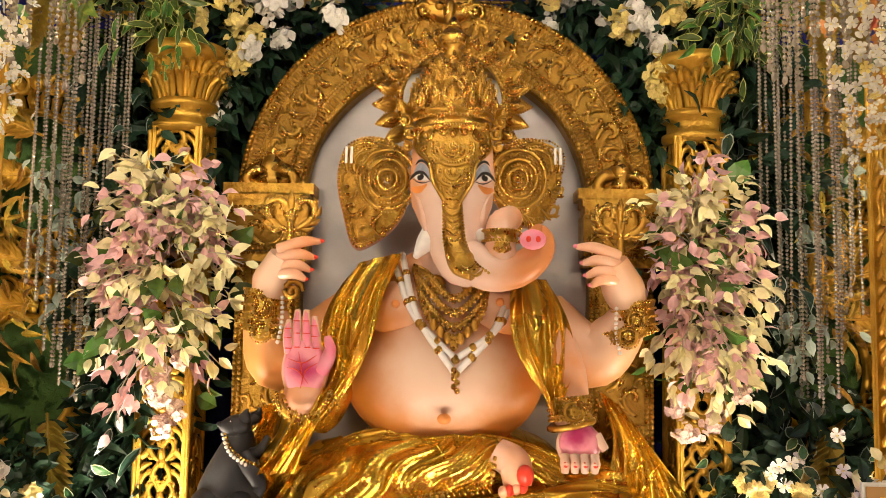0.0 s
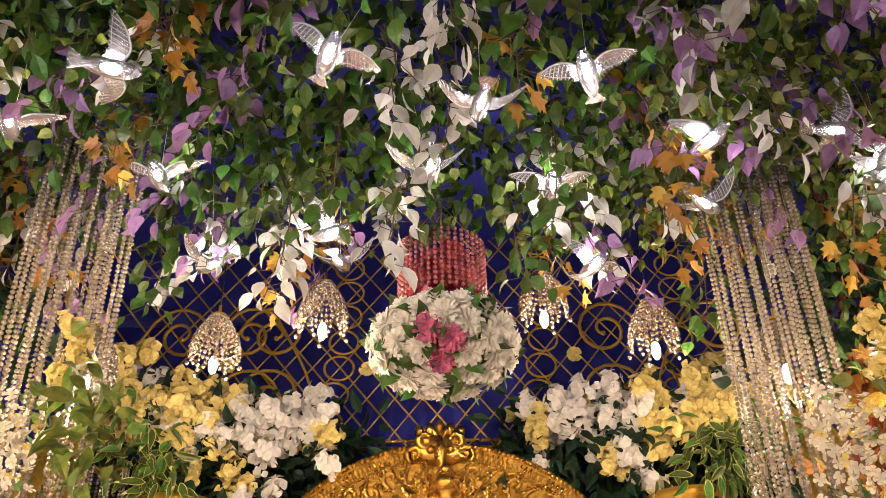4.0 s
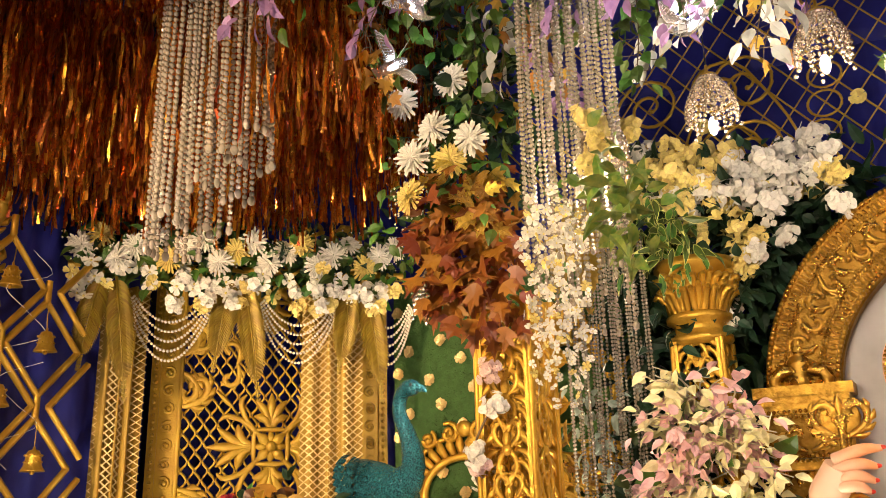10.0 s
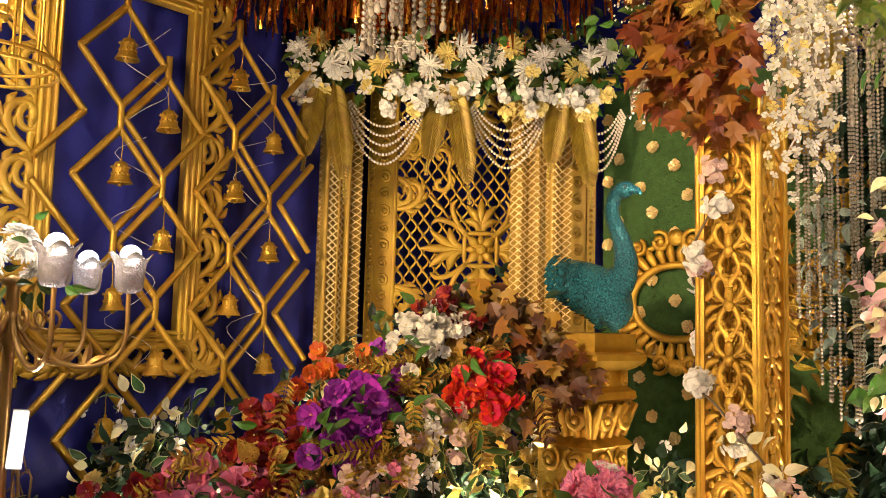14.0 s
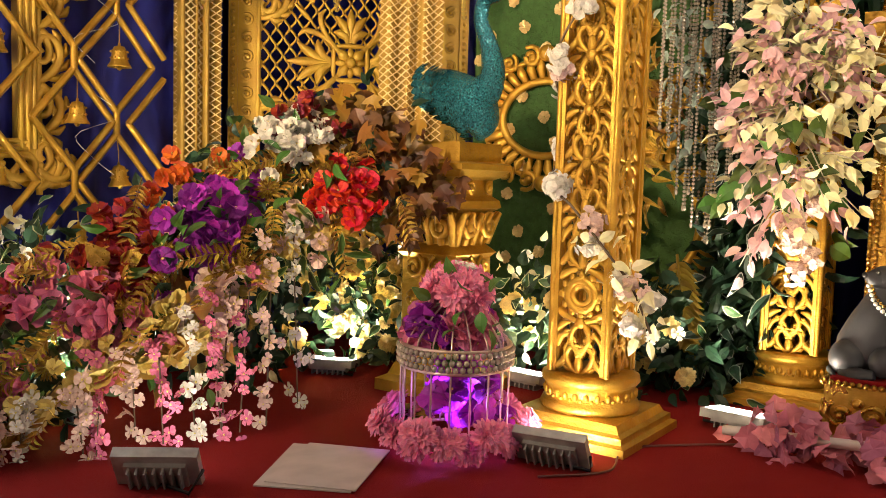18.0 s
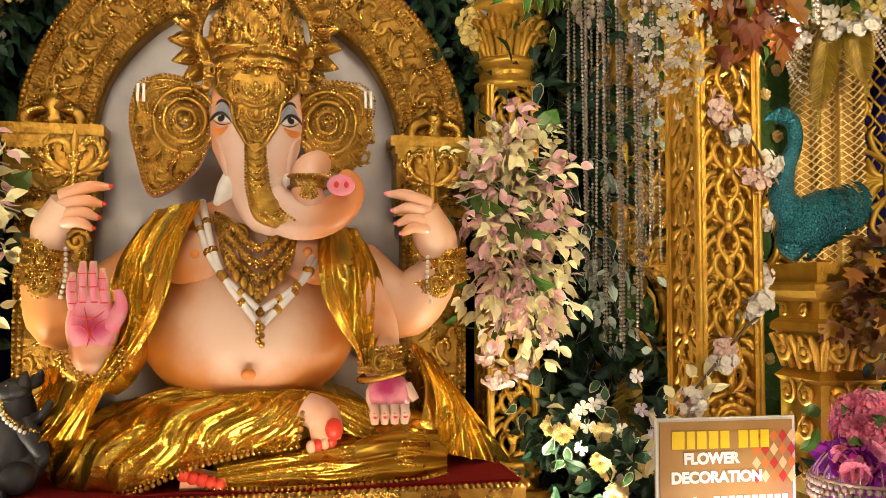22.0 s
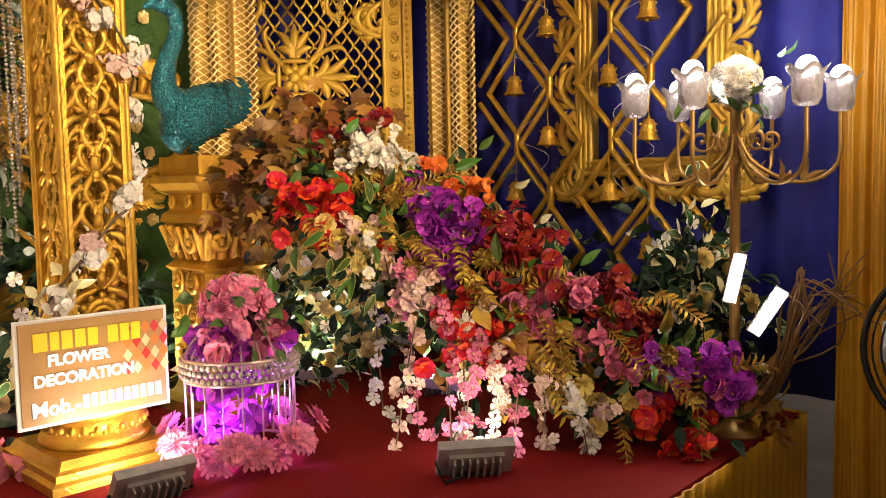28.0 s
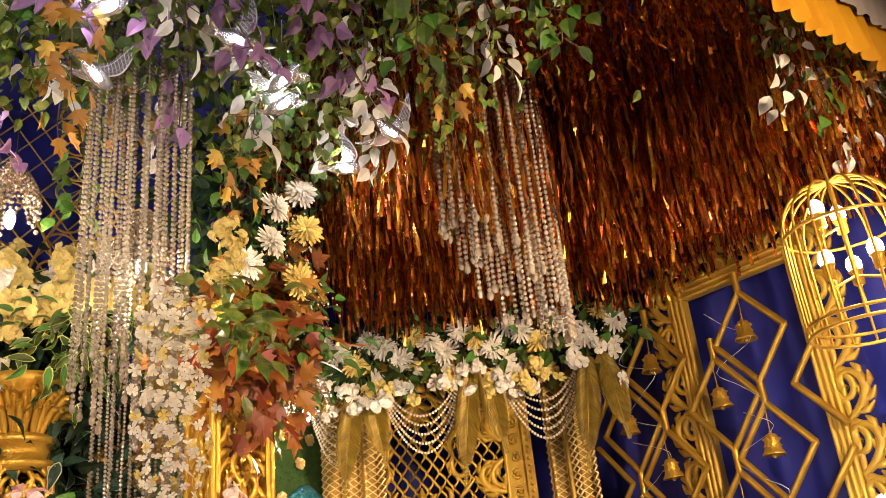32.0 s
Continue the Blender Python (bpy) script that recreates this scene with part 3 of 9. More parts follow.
# crest with a little mask of scrolls
A = Acc()
for sx in (-1, 1):
    spiral(A, (sx * 0.07, TY - 0.05, 2.60), 0.06, 1.4, 0.017, 0, (sx, 0, 0), (0, 0, 1), start=2.2)
    spiral(A, (sx * 0.12, TY - 0.04, 2.53), 0.045, 1.3, 0.014, 0, (sx, 0, 0), (0, 0, 1), start=-1)
    A.ball((sx * 0.045, TY - 0.06, 2.545), 0.024, 0, 8, 6)
A.ball((0, TY - 0.02, 2.56), (0.14, 0.05, 0.09), 0, 14, 8)
A.tube([(0, TY - 0.05, 2.6), (0, TY - 0.08, 2.53), (0, TY - 0.06, 2.46)], [0.02, 0.035, 0.02], 8)
for i in range(5):
    A.ball(((i - 2) * 0.05, TY - 0.04, 2.665 - 0.012 * abs(i - 2)), (0.025, 0.025, 0.035), 0, 8, 5)
A.obj("crest", GOLD, throne)
# back board of stretched cloth
A = Acc()
rows = []
for z in np.linspace(0.2, CZ + RI, 26):
    hw = RI + 0.02 if z < CZ else math.sqrt(max(1e-4, (RI + 0.02) ** 2 - (z - CZ) ** 2))
    xs = np.linspace(-hw, hw, 30)
    rows.append(np.stack([xs, TY + 0.1 + 0.012 * np.sin(xs * 7 + z * 5) + 0.008 * np.sin(z * 17 + xs * 3), np.full(30, z)], -1))
A.grid(np.array(rows))
A.obj("back_board", BOARD, throne, "silver-grey stretched cloth with creases")
for sx in (-1, 1):
    A = Acc()
    cx = sx * (RI + RO) / 2
    A.box((cx, TY + 0.1, 0.9), (0.3, 0.2, 1.4))
    A.obj("pillar_shaft", ANTIQUE, throne)
    for zz, w, h in ((1.66, 0.42, 0.05), (1.62, 0.38, 0.04), (1.34, 0.36, 0.04), (1.58, 0.36, 0.04), (0.32, 0.4, 0.12)):
        A = Acc()
        A.box((cx, TY + 0.08, zz), (w, 0.28, h))
        A.obj("pillar_moulding", EMBOSS, throne)
    A = Acc()
    A.box((cx, TY + 0.08, 1.465), (0.37, 0.27, 0.19))
    A.obj("pillar_block", ANTIQUE, throne)
    low, high = plane((cx, TY - 0.002, 0), (1, 0, 0), (0, 0, 1), (0, -1, 0)), plane((cx, TY - 0.057, 0), (1, 0, 0), (0, 0, 1), (0, -1, 0))
    for i, z in enumerate(np.arange(0.42, 1.3, 0.11)):
        A = Acc()
        sg = 1 if i % 2 else -1
        curl(A, mirrored(low, sg), (-0.07, z), 0.5, 0.22, 1, 0.013, 0, 5, 0.9)
        curl(A, mirrored(low, sg), (0.07, z + 0.01), 1.9, 0.11, -1, 0.009, 0, 3, 0.9)
        A.obj("carved_scroll", GOLD, throne)
    for s2 in (-1, 1):
        A = Acc()
        curl(A, mirrored(high, s2), (0.01, 1.4), 0.3, 0.2, 1, 0.013, 0, 5, 0.9)
        curl(A, mirrored(high, s2), (0.16, 1.4), 1.7, 0.17, 1, 0.011, 0, 4, 0.9)
        A.obj("carved_scroll", GOLD, throne)
        A = Acc()
        top = plane((cx, TY - 0.02, 1.69), (s2, 0, 0), (0, 0, 1), (0, -1, 0))
        curl(A, top, (0.02, 0.06), 0.1, 0.2, -1, 0.03, 0, 2, 0.9)
        A.obj("carved_scroll", GOLD, throne)
    A = Acc()
    for z in np.arange(0.4, 1.32, 0.024):
        for e in (-0.14, 0.14, -0.115, 0.115):
            A.ball((cx + e, TY - 0.006, z), 0.011, 0, 6, 4)
    for e in np.arange(-0.17, 0.18, 0.022):
        for z in (1.572, 1.548, 1.38, 1.36):
            A.ball((cx + e, TY - 0.062, z), 0.0095, 0, 6, 4)
    A.obj("bead_moulding", GOLD, throne, kind="stuff")
    A = Acc()
    A.lathe([(0.0, 0), (0.05, 0.0), (0.055, 0.03), (0.035, 0.05), (0.06, 0.08), (0.05, 0.12), (0.02, 0.15), (0.03, 0.17), (0, 0.2)], 12, (cx, TY, 1.68))
    A.obj("finial", GOLD, throne)


# ---- pedestal ----
ped = thing("pedestal", "low carved gold pedestal with a red cloth top", "pedestal", (0.04, 0, 0))
PX0, PX1, PY0, PY1, PZ = -1.01, 1.03, 3.37, 4.0, 0.245
A = Acc()
A.box(((PX0 + PX1) / 2, (PY0 + PY1) / 2, PZ / 2), (PX1 - PX0, PY1 - PY0, PZ - 0.01))
A.obj("body", GOLD, ped)
A = Acc()
A.box(((PX0 + PX1) / 2, (PY0 + PY1) / 2, PZ + 0.001), (PX1 - PX0 - 0.03, PY1 - PY0 - 0.03, 0.02))
A.obj("cloth_top", RED, ped, "red cloth")
A = Acc()
for e in np.arange(PX0, PX1, 0.024):
    A.ball((e, PY0 - 0.006, PZ - 0.006), 0.0125, 0, 6, 4)
for e in np.arange(PX0 + 0.06, PX1, 0.115):
    spiral(A, (e, PY0 - 0.006, 0.125), 0.05, 1.4, 0.011, 0, (1, 0, 0), (0, 0, 1), start=e * 11, hand=1 if int(e * 10) % 2 else -1)
    A.ball((e + 0.057, PY0 - 0.004, 0.08), (0.02, 0.014, 0.03), 0, 8, 5)
    A.ball((e + 0.057, PY0 - 0.004, 0.17), (0.024, 0.014, 0.02), 0, 8, 5)
for sx in (PX0, PX1):
    for e in np.arange(PY0 + 0.05, PY1, 0.115):
        spiral(A, (sx + (0.006 if sx > 0 else -0.006), e, 0.12), 0.05, 1.4, 0.011, 0, (0, 1, 0), (0, 0, 1), start=e * 9)
    for e in np.arange(PY0, PY1, 0.024):
        A.ball((sx + (0.006 if sx > 0 else -0.006), e, PZ - 0.006), 0.0125, 0, 6, 4)
A.box((0, PY0 - 0.01, 0.02), (PX1 - PX0 + 0.04, 0.04, 0.04))
A.obj("carved_border", GOLD, ped)


# ---- pierced columns ----
def pierced_face(A, w, z0, z1, step=0.2, ring=None):
    """Carved fretwork between two posts, in the plane y = 0, centred on x = 0."""
    n = max(1, round((z1 - z0) / step))
    h = (z1 - z0) / n
    flat = plane((0, 0, 0), (1, 0, 0), (0, 0, 1), (0, -1, 0))
    for i in range(n):
        zc = z0 + h * (i + 0.5)
        if ring is not None and abs(zc - ring) < h * 0.5:
            t = np.linspace(0, 2 * np.pi, 20)
            for rr, tk in ((w * 0.3, 0.02), (w * 0.19, 0.013)):
                stroke(A, flat, np.stack([rr * np.cos(t), zc + rr * np.sin(t)], -1), tk, 0, 0.7)
            for q in range(12):
                a = q * math.pi / 6
                A.ball((w * 0.4 * math.cos(a), -0.002, zc + w * 0.4 * math.sin(a)), (0.017, 0.012, 0.017), 0, 6, 4)
            for sx in (-1, 1):
                m = mirrored(flat, sx)
                for dz in (-1, 1):
                    stroke(A, m, [(0.5 * w, zc + dz * h * 0.3), (0.36 * w, zc + dz * h * 0.4), (0.1 * w, zc + dz * h * 0.5)], [0.012, 0.017, 0.012], 0, 0.7, 6, 6)
                stroke(A, m, [(0.3 * w, zc), (0.5 * w, zc)], 0.014, 0, 0.7)
            continue
        for sx in (-1, 1):
            m = mirrored(flat, sx)
            curl(A, m, (0.03 * w, zc - h * 0.5), 0.55, 0.98 * w, 1, 0.0135, 0, 4)
            curl(A, m, (0.47 * w, zc - h * 0.02), 1.75, 0.7 * w, 1, 0.012, 0, 3)
            stroke(A, m, [(0.02 * w, zc + h * 0.5), (0.17 * w, zc + h * 0.3), (0.2 * w, zc + h * 0.12), (0.06 * w, zc - h * 0.1), (0.0, zc - h * 0.2)], [0.012, 0.0135, 0.011, 0.014], 0, 0.7, 6, 10)
            stroke(A, m, [(0.5 * w, zc - h * 0.42), (0.36 * w, zc - h * 0.3), (0.27 * w, zc - h * 0.12)], [0.013, 0.016, 0.006], 0, 0.7, 6, 6)
            stroke(A, m, [(0.5 * w, zc + h * 0.3), (0.38 * w, zc + h * 0.42), (0.22 * w, zc + h * 0.46)], [0.013, 0.015, 0.005], 0, 0.7, 6, 6)
        A.ball((0, -0.004, zc - h * 0.33), (0.02, 0.013, 0.034), 0, 8, 5)
        A.ball((0, -0.004, zc + h * 0.47), (0.024, 0.013, 0.024), 0, 8, 5)


def square(prof, c, A, k=0):
    A.lathe([(r * math.sqrt(2), z) for r, z in prof], 4, c, k, math.pi / 4, False)


def column(place, w, top, label, group, capital=False, ring=0.62, s=1.0, rz=0.0):
    e = thing("pierced_column", label, "column", place, rz, group)
    A = Acc()
    square([(0, 0.0), (0.255 * s, 0.0), (0.255 * s, 0.03), (0.235 * s, 0.038), (0.235 * s, 0.06), (0.215 * s, 0.068), (0.2 * s, 0.095), (0, 0.096)], (0, 0, 0), A)
    A.obj("plinth", GOLDP, e)
    A = Acc()
    q = 0.175 * s
    A.lathe([(0, 0.094), (q * 1.03, 0.094), (q * 1.08, 0.11), (q * 1.03, 0.13), (q * 0.96, 0.135), (q * 0.96, 0.185), (q * 1.0, 0.19), (q * 1.07, 0.205), (q * 1.05, 0.225), (q * 0.9, 0.235), (0, 0.236)], 36)
    for t in np.linspace(0, 2 * np.pi, 26, endpoint=False):
        A.ball((q * 0.97 * math.cos(t), q * 0.97 * math.sin(t), 0.16), (0.013, 0.013, 0.016), 0, 6, 4)
        A.ball((q * 0.965 * math.cos(t + 0.12), q * 0.965 * math.sin(t + 0.12), 0.148), 0.008, 0, 5, 4)
    A.obj("base_drum", GOLDP, e)
    z0, z1 = 0.236, top
    for sx in (-1, 1):
        for sy in (-1, 1):
            A = Acc()
            A.box((sx * (w / 2 - 0.014), sy * (w / 2 - 0.014), (z0 + z1) / 2), (0.03, 0.03, z1 - z0))
            A.tube([(sx * (w / 2 - 0.004), sy * (w / 2 - 0.004), z0), (sx * (w / 2 - 0.004), sy * (w / 2 - 0.004), z1)], 0.013, 6)
            A.obj("corner_post", GOLDP, e)
    A = Acc()
    pierced_face(A, w - 0.05, z0, z1, 0.19, ring)
    face = A.obj("fretwork_panel", GOLDP, e)
    face.matrix_basis = pose(0, -w / 2 + 0.014, 0)
    for a in (90, 180, 270):
        f = face.copy()
        scene.collection.objects.link(f)
        f.parent = e
        f.matrix_basis = pose(0, 0, 0, 0, 0, a) @ pose(0, -w / 2 + 0.014, 0)
    if capital:
        A = Acc()
        c = w * 0.5
        A.lathe([(c * 1.05, top - 0.02), (c * 1.25, top), (c * 1.25, top + 0.025), (c * 1.05, top + 0.035), (c * 1.05, top + 0.085), (c * 1.3, top + 0.1), (c * 1.3, top + 0.125), (c * 1.0, top + 0.14), (c * 1.0, top + 0.2), (c * 1.5, top + 0.34), (c * 1.62, top + 0.35), (c * 1.62, top + 0.39), (0, top + 0.4)], 30)
        cap = A.obj("capital", GOLDP, e)
        A = Acc()
        for row, (zz, rr, n2) in enumerate(((0.14, 1.02, 10), (0.2, 1.1, 10))):
            for t in np.linspace(0, 2 * np.pi, n2, endpoint=False) + row * 0.31:
                u = np.array((math.cos(t), math.sin(t), 0))
                v = np.array((-math.sin(t), math.cos(t), 0))
                for dv, ln in ((-0.5, 0.8), (0, 1.0), (0.5, 0.8)):
                    P = [u * c * rr + v * dv * 0.04 + (0, 0, top + zz), u * c * (rr + 0.22) + v * dv * 0.06 + (0, 0, top + zz + 0.08 * ln), u * c * (rr + 0.5) + v * dv * 0.075 + (0, 0, top + zz + 0.12 * ln), u * c * (rr + 0.62) + v * dv * 0.08 + (0, 0, top + zz + 0.1 * ln)]
                    A.tube(spline(P, 6), [0.016, 0.02, 0.016, 0.01], 5)
        A.obj("acanthus_leaves", GOLDP, cap)
    return e


col_l = column((-1.72, 2.96, 0), 0.238, 2.0, "tall gold pierced column wound with pale blossoms", "front columns")
col_r = column((1.67, 3.0, 0), 0.238, 2.0, "tall gold pierced column wound with pale blossoms, behind a printed board", "front columns", rz=0.0)
bcol_l = column((-1.22, 3.97, 0), 0.235, 1.92, "gold pierced column with an acanthus capital beside the throne", "rear columns", True, 0.72, 0.9)
bcol_r = column((1.17, 4.0, 0), 0.235, 1.92, "gold pierced column with an acanthus capital beside the throne", "rear columns", True, 0.72, 0.9)


# ---- the idol: one plain mesh ----
def fold_sheet(A, L, R, n, m, pleats, depth, k, nrm=(0, -1, 0)):
    """Cloth between two edges with folds that run along them."""
    a, b = spline(L, n), spline(R, n)
    s = np.linspace(0, 1, m)
    G = a[:, None] * (1 - s)[None, :, None] + b[:, None] * s[None, :, None]
    v = np.linspace(0, 1, n)[:, None]
    fold = 1 - np.abs(np.sin(s[None, :] * pleats * np.pi * 0.85 + v * 1.9 + 0.7 * np.sin(s[None, :] * 6 + v * 4)))
    w = (2.1 * fold ** 1.6 - 0.8) * depth
    crease = 1 - np.abs(np.sin(v * 9 + s[None, :] * 4 + 1.5 * np.sin(s[None, :] * 7 + v * 5)))
    w = w + 0.9 * depth * crease ** 3 + 0.2 * depth * np.sin(s[None, :] * 27 + v * 9)
    bulge = np.sin(s * np.pi)[None, :] * depth * 2
    A.grid(G + (w + bulge)[..., None] * np.array(nrm), k)


def leg_cloth(A, pts, radii, k, folds=7, depth=0.02):
    """A limb under cloth with slanting folds."""
    P = spline(pts, 72)
    r = np.interp(np.linspace(0, 1, 72), np.linspace(0, 1, len(radii)), radii)
    T = unit(np.gradient(P, axis=0))
    A1 = unit(np.cross(T, (0, 0, 1.0)))
    B1 = np.cross(A1, T)
    th = np.linspace(0, 2 * np.pi, 48, endpoint=False)
    u = np.linspace(0, 1, 72)[:, None]
    wob = 0.5 * np.sin(u * 9 + th[None]) + 0.3 * np.sin(th[None] * 3 + u * 5)
    ridge = 1 - np.abs(np.sin(u * folds * np.pi + th[None] * 1.5 + wob))
    fine = 1 - np.abs(np.sin(u * folds * 2.3 * np.pi - th[None] * 2.0 + 2 * wob))
    rad = r[:, None] + depth * (1.6 * ridge ** 1.5 + 0.6 * fine ** 2 - 0.7)
    G = P[:, None] + rad[..., None] * (np.cos(th)[None, :, None] * A1[:, None] + np.sin(th)[None, :, None] * B1[:, None])
    A.grid(G, k, True, True)


def lap_sheet(A, top, mid, low, folds, skew, depth, k, slant=0.0):
    """Cloth drawn over a crossed leg, with crisp slanting folds."""
    n, m = 110, 40
    T, M, B = spline(top, n), spline(mid, n), spline(low, n)
    v = np.linspace(0, 1, m)[None, :, None]
    G0 = T[:, None] * (1 - v) * (1 - 2 * v) + M[:, None] * 4 * v * (1 - v) + B[:, None] * v * (2 * v - 1)
    u = np.linspace(0, 1, n)[:, None]
    w = v[..., 0]
    ph = folds * 0.42 * (w + 0.5 * skew * u * (1.2 - u)) + 0.3 * np.sin(u * 5 + w * 2) + 0.1 * np.sin(w * 7 + u * 13)
    if slant:
        ph = slant * (u + 0.42 * w + 0.05 * np.sin(u * 6 + w * 2) + 0.03 * np.sin(u * 15 - w * 4))
    ridge = (1 - np.abs(np.sin(ph * np.pi))) ** 1.3
    fine = (1 - np.abs(np.sin((ph * 1.7 + 0.4 * np.sin(w * 4 + u * 9)) * np.pi))) ** 2
    amp = depth * (0.7 + 0.3 * np.sin(u * 7 + w * 5 + 1))
    out = amp * (1.3 * ridge + 0.45 * fine) - depth * 0.5
    A.grid(G0 + out[..., None] * np.array((0, -0.85, 0.5)), k)


def beads(A, pts, r, k, gap=None):
    P = np.asarray(pts, float)
    d = np.concatenate([[0], np.cumsum(np.linalg.norm(np.diff(P, axis=0), axis=1))])
    n = max(2, int(d[-1] / (gap or 2 * r)))
    t = np.linspace(0, d[-1], n)
    for q in np.stack([np.interp(t, d, P[:, i]) for i in range(3)], -1):
        A.ball(q, r, k, 6, 4)


def idol():
    A = Acc()
    S, C, O, W, PK, RD, OR, BK, BE, CH, FA, AL, AR = range(13)
    # belly, chest, breasts
    A.ball((0.014, 3.680, 0.841), (0.425, 0.25, 0.33), BE, 40, 26)
    A.ball((0.043, 3.740, 1.117), (0.36, 0.21, 0.27), CH, 30, 20)
    A.ball((-0.173, 3.580, 1.098), (0.15, 0.1, 0.125), CH, 20, 14)
    A.ball((0.229, 3.580, 1.105), (0.15, 0.1, 0.125), CH, 20, 14)
    A.ball((-0.187, 3.480, 1.123), 0.018, OR, 8, 6)
    A.ball((0.233, 3.480, 1.137), 0.018, OR, 8, 6)
    c = np.array((0.016, 3.420, 0.675))
    A.ball(c, (0.028, 0.016, 0.022), OR, 18, 12)
    # neck and head
    A.ball((0.052, 3.680, 1.296), (0.17, 0.15, 0.14), FA, 18, 12)
    A.ball((0.035, 3.660, 1.810), (0.17, 0.17, 0.2), FA, 26, 18)
    FX, FZ = (0.034, 3.500, 1.648)[0], (0.034, 3.500, 1.648)[2]
    UV = 0.00139
    LV = (380, 470, 560, 640, 700, 760)

    def face(v, a):
        """Point of the face and trunk root at height mark v and angle a from the front."""
        rx = np.interp(v, LV, (0.15, 0.172, 0.18, 0.168, 0.134, 0.104))
        ry = np.interp(v, LV, (0.13, 0.155, 0.17, 0.165, 0.14, 0.105))
        yc = np.interp(v, LV, (3.62, 3.61, 3.6, 3.57, 3.53, 3.47))
        cx = FX + np.interp(v, LV, (0, 0, 0, 0, 0.004, 0.014))
        return np.stack([cx + rx * np.sin(a), yc - ry * np.cos(a), FZ - (v - 560) * UV], -1)

    def fs(u, v, off=0.0):
        rx = np.interp(v, LV, (0.15, 0.172, 0.18, 0.168, 0.134, 0.104))
        a = math.asin(max(-0.98, min(0.98, (u - 637) * UV / (rx + off))))
        p = face(np.array(float(v)), np.array(a))
        return p + off * np.array((math.sin(a), -math.cos(a), 0))

    def draw(uv, off, th, k=2, n=16, seg=5):
        A.tube(np.array([fs(p[0], p[1], off) for p in spline([(p[0], p[1], 0) for p in uv], n)]), th, seg, k)

    def patch(top, low, off, k, n=10):
        a, b = spline([(p[0], p[1], 0) for p in top], n), spline([(p[0], p[1], 0) for p in low], n)
        A.grid(np.array([[fs(*(p * (1 - f) + q * f)[:2], off) for p, q in zip(a, b)] for f in (0, 0.35, 0.7, 1.0)]), k)

    def arc(u, v, rr, a0, a1, off, th, bead=0.0):
        t = np.linspace(a0, a1, 22)
        P = np.array([fs(u + rr * math.cos(x), v - rr * math.sin(x), off) for x in t])
        if bead:
            beads(A, P, bead, O)
        else:
            A.tube(P, th, 5, O)
    vv, aa = np.linspace(380, 760, 30), np.linspace(-np.pi, np.pi, 44, endpoint=False)
    A.grid(np.array([face(np.full(44, v), aa) for v in vv]), FA, True, True)
    # trunk
    P = spline([(0.041, 3.500, 1.401), (0.055, 3.450, 1.341), (0.084, 3.420, 1.288), (0.108, 3.405, 1.291), (0.202, 3.370, 1.250), (0.301, 3.360, 1.264), (0.371, 3.360, 1.323), (0.376, 3.350, 1.377), (0.349, 3.330, 1.399)], 44)
    A.tube(P, [0.112, 0.104, 0.098, 0.09, 0.078, 0.068, 0.06, 0.056, 0.046], 24, FA)
    A.tube(spline([(0.275, 3.480, 1.481), (0.231, 3.400, 1.436), (0.225, 3.360, 1.343), (0.258, 3.380, 1.260)], 14), [0.05, 0.062, 0.06, 0.06], 16, S)
    q = np.array((0.342, 3.275, 1.371))
    A.ball(q, (0.052, 0.02, 0.04), PK, 14, 8)
    for e in (-0.018, 0.018):
        A.ball(q + (e, -0.016, 0.0), (0.011, 0.008, 0.013), RD, 8, 6)
        A.lathe([(0.062, 0.026), (0.07, 0.024), (0.072, 0.016), (0.066, 0.01), (0.066, -0.012), (0.073, -0.018), (0.07, -0.026), (0.062, -0.028)], 28, (0.227, 3.375, 1.392), O)
    for ring in (0.02, -0.022):
        beads(A, [(0.227 + 0.073 * math.cos(x), 3.375 + 0.073 * math.sin(x), 1.392 + ring) for x in np.linspace(0, 2 * np.pi, 36)], 0.0058, O)
    pend = plane((0.227, 3.303, 1.366), (1, 0, 0), (0, 0, 1), (0, -1, 0))
    for sx in (-1, 1):
        curl(A, mirrored(pend, sx), (0.004, 0.0), -0.5, 0.075, -1, 0.0075, O, 3, 0.9)
    A.ball((0.227, 3.3, 1.345), (0.016, 0.01, 0.024), O, 10, 7)
    # tusks
    A.tube(spline([(-0.045, 3.510, 1.421), (-0.073, 3.460, 1.365), (-0.109, 3.420, 1.308)], 8), [0.045, 0.04, 0.012], 10, W)
    A.ball((0.152, 3.420, 1.392), (0.026, 0.04, 0.036), W, 12, 8)
    # eyes and brows
    for sx in (-1, 1):
        def m(*q):
            return [(637 + sx * (637 - u), v) for u, v in q]
        patch(m((516, 590), (532, 592), (548, 592), (562, 588)), m((514, 598), (530, 612), (546, 612), (563, 594)), 0.0012, OR)
        patch(m((522, 546), (536, 522), (556, 530), (571, 556)), m((521, 556), (538, 546), (556, 552), (570, 574)), 0.0018, 13)
        patch(m((521, 564), (534, 555), (552, 560), (566, 577)), m((521, 563), (532, 572), (550, 578), (566, 579)), 0.003, W)
        P0 = [(543 + 10 * math.cos(x), 566 + 10 * math.sin(x)) for x in np.linspace(-math.pi, 0, 7)]
        P1 = [(543 + 10 * math.cos(x), 566 + 10 * math.sin(x)) for x in np.linspace(math.pi, 0, 7)]
        patch(m(*P0), m(*P1), 0.0045, BK)
        A.ball(fs(637 + sx * (637 - 540), 558, 0.0055), 0.0035, W, 6, 4)
        draw(m((510, 566), (522, 557), (536, 551), (554, 557), (575, 584)), 0.004, [0.002, 0.008, 0.009, 0.006, 0.001], BK)
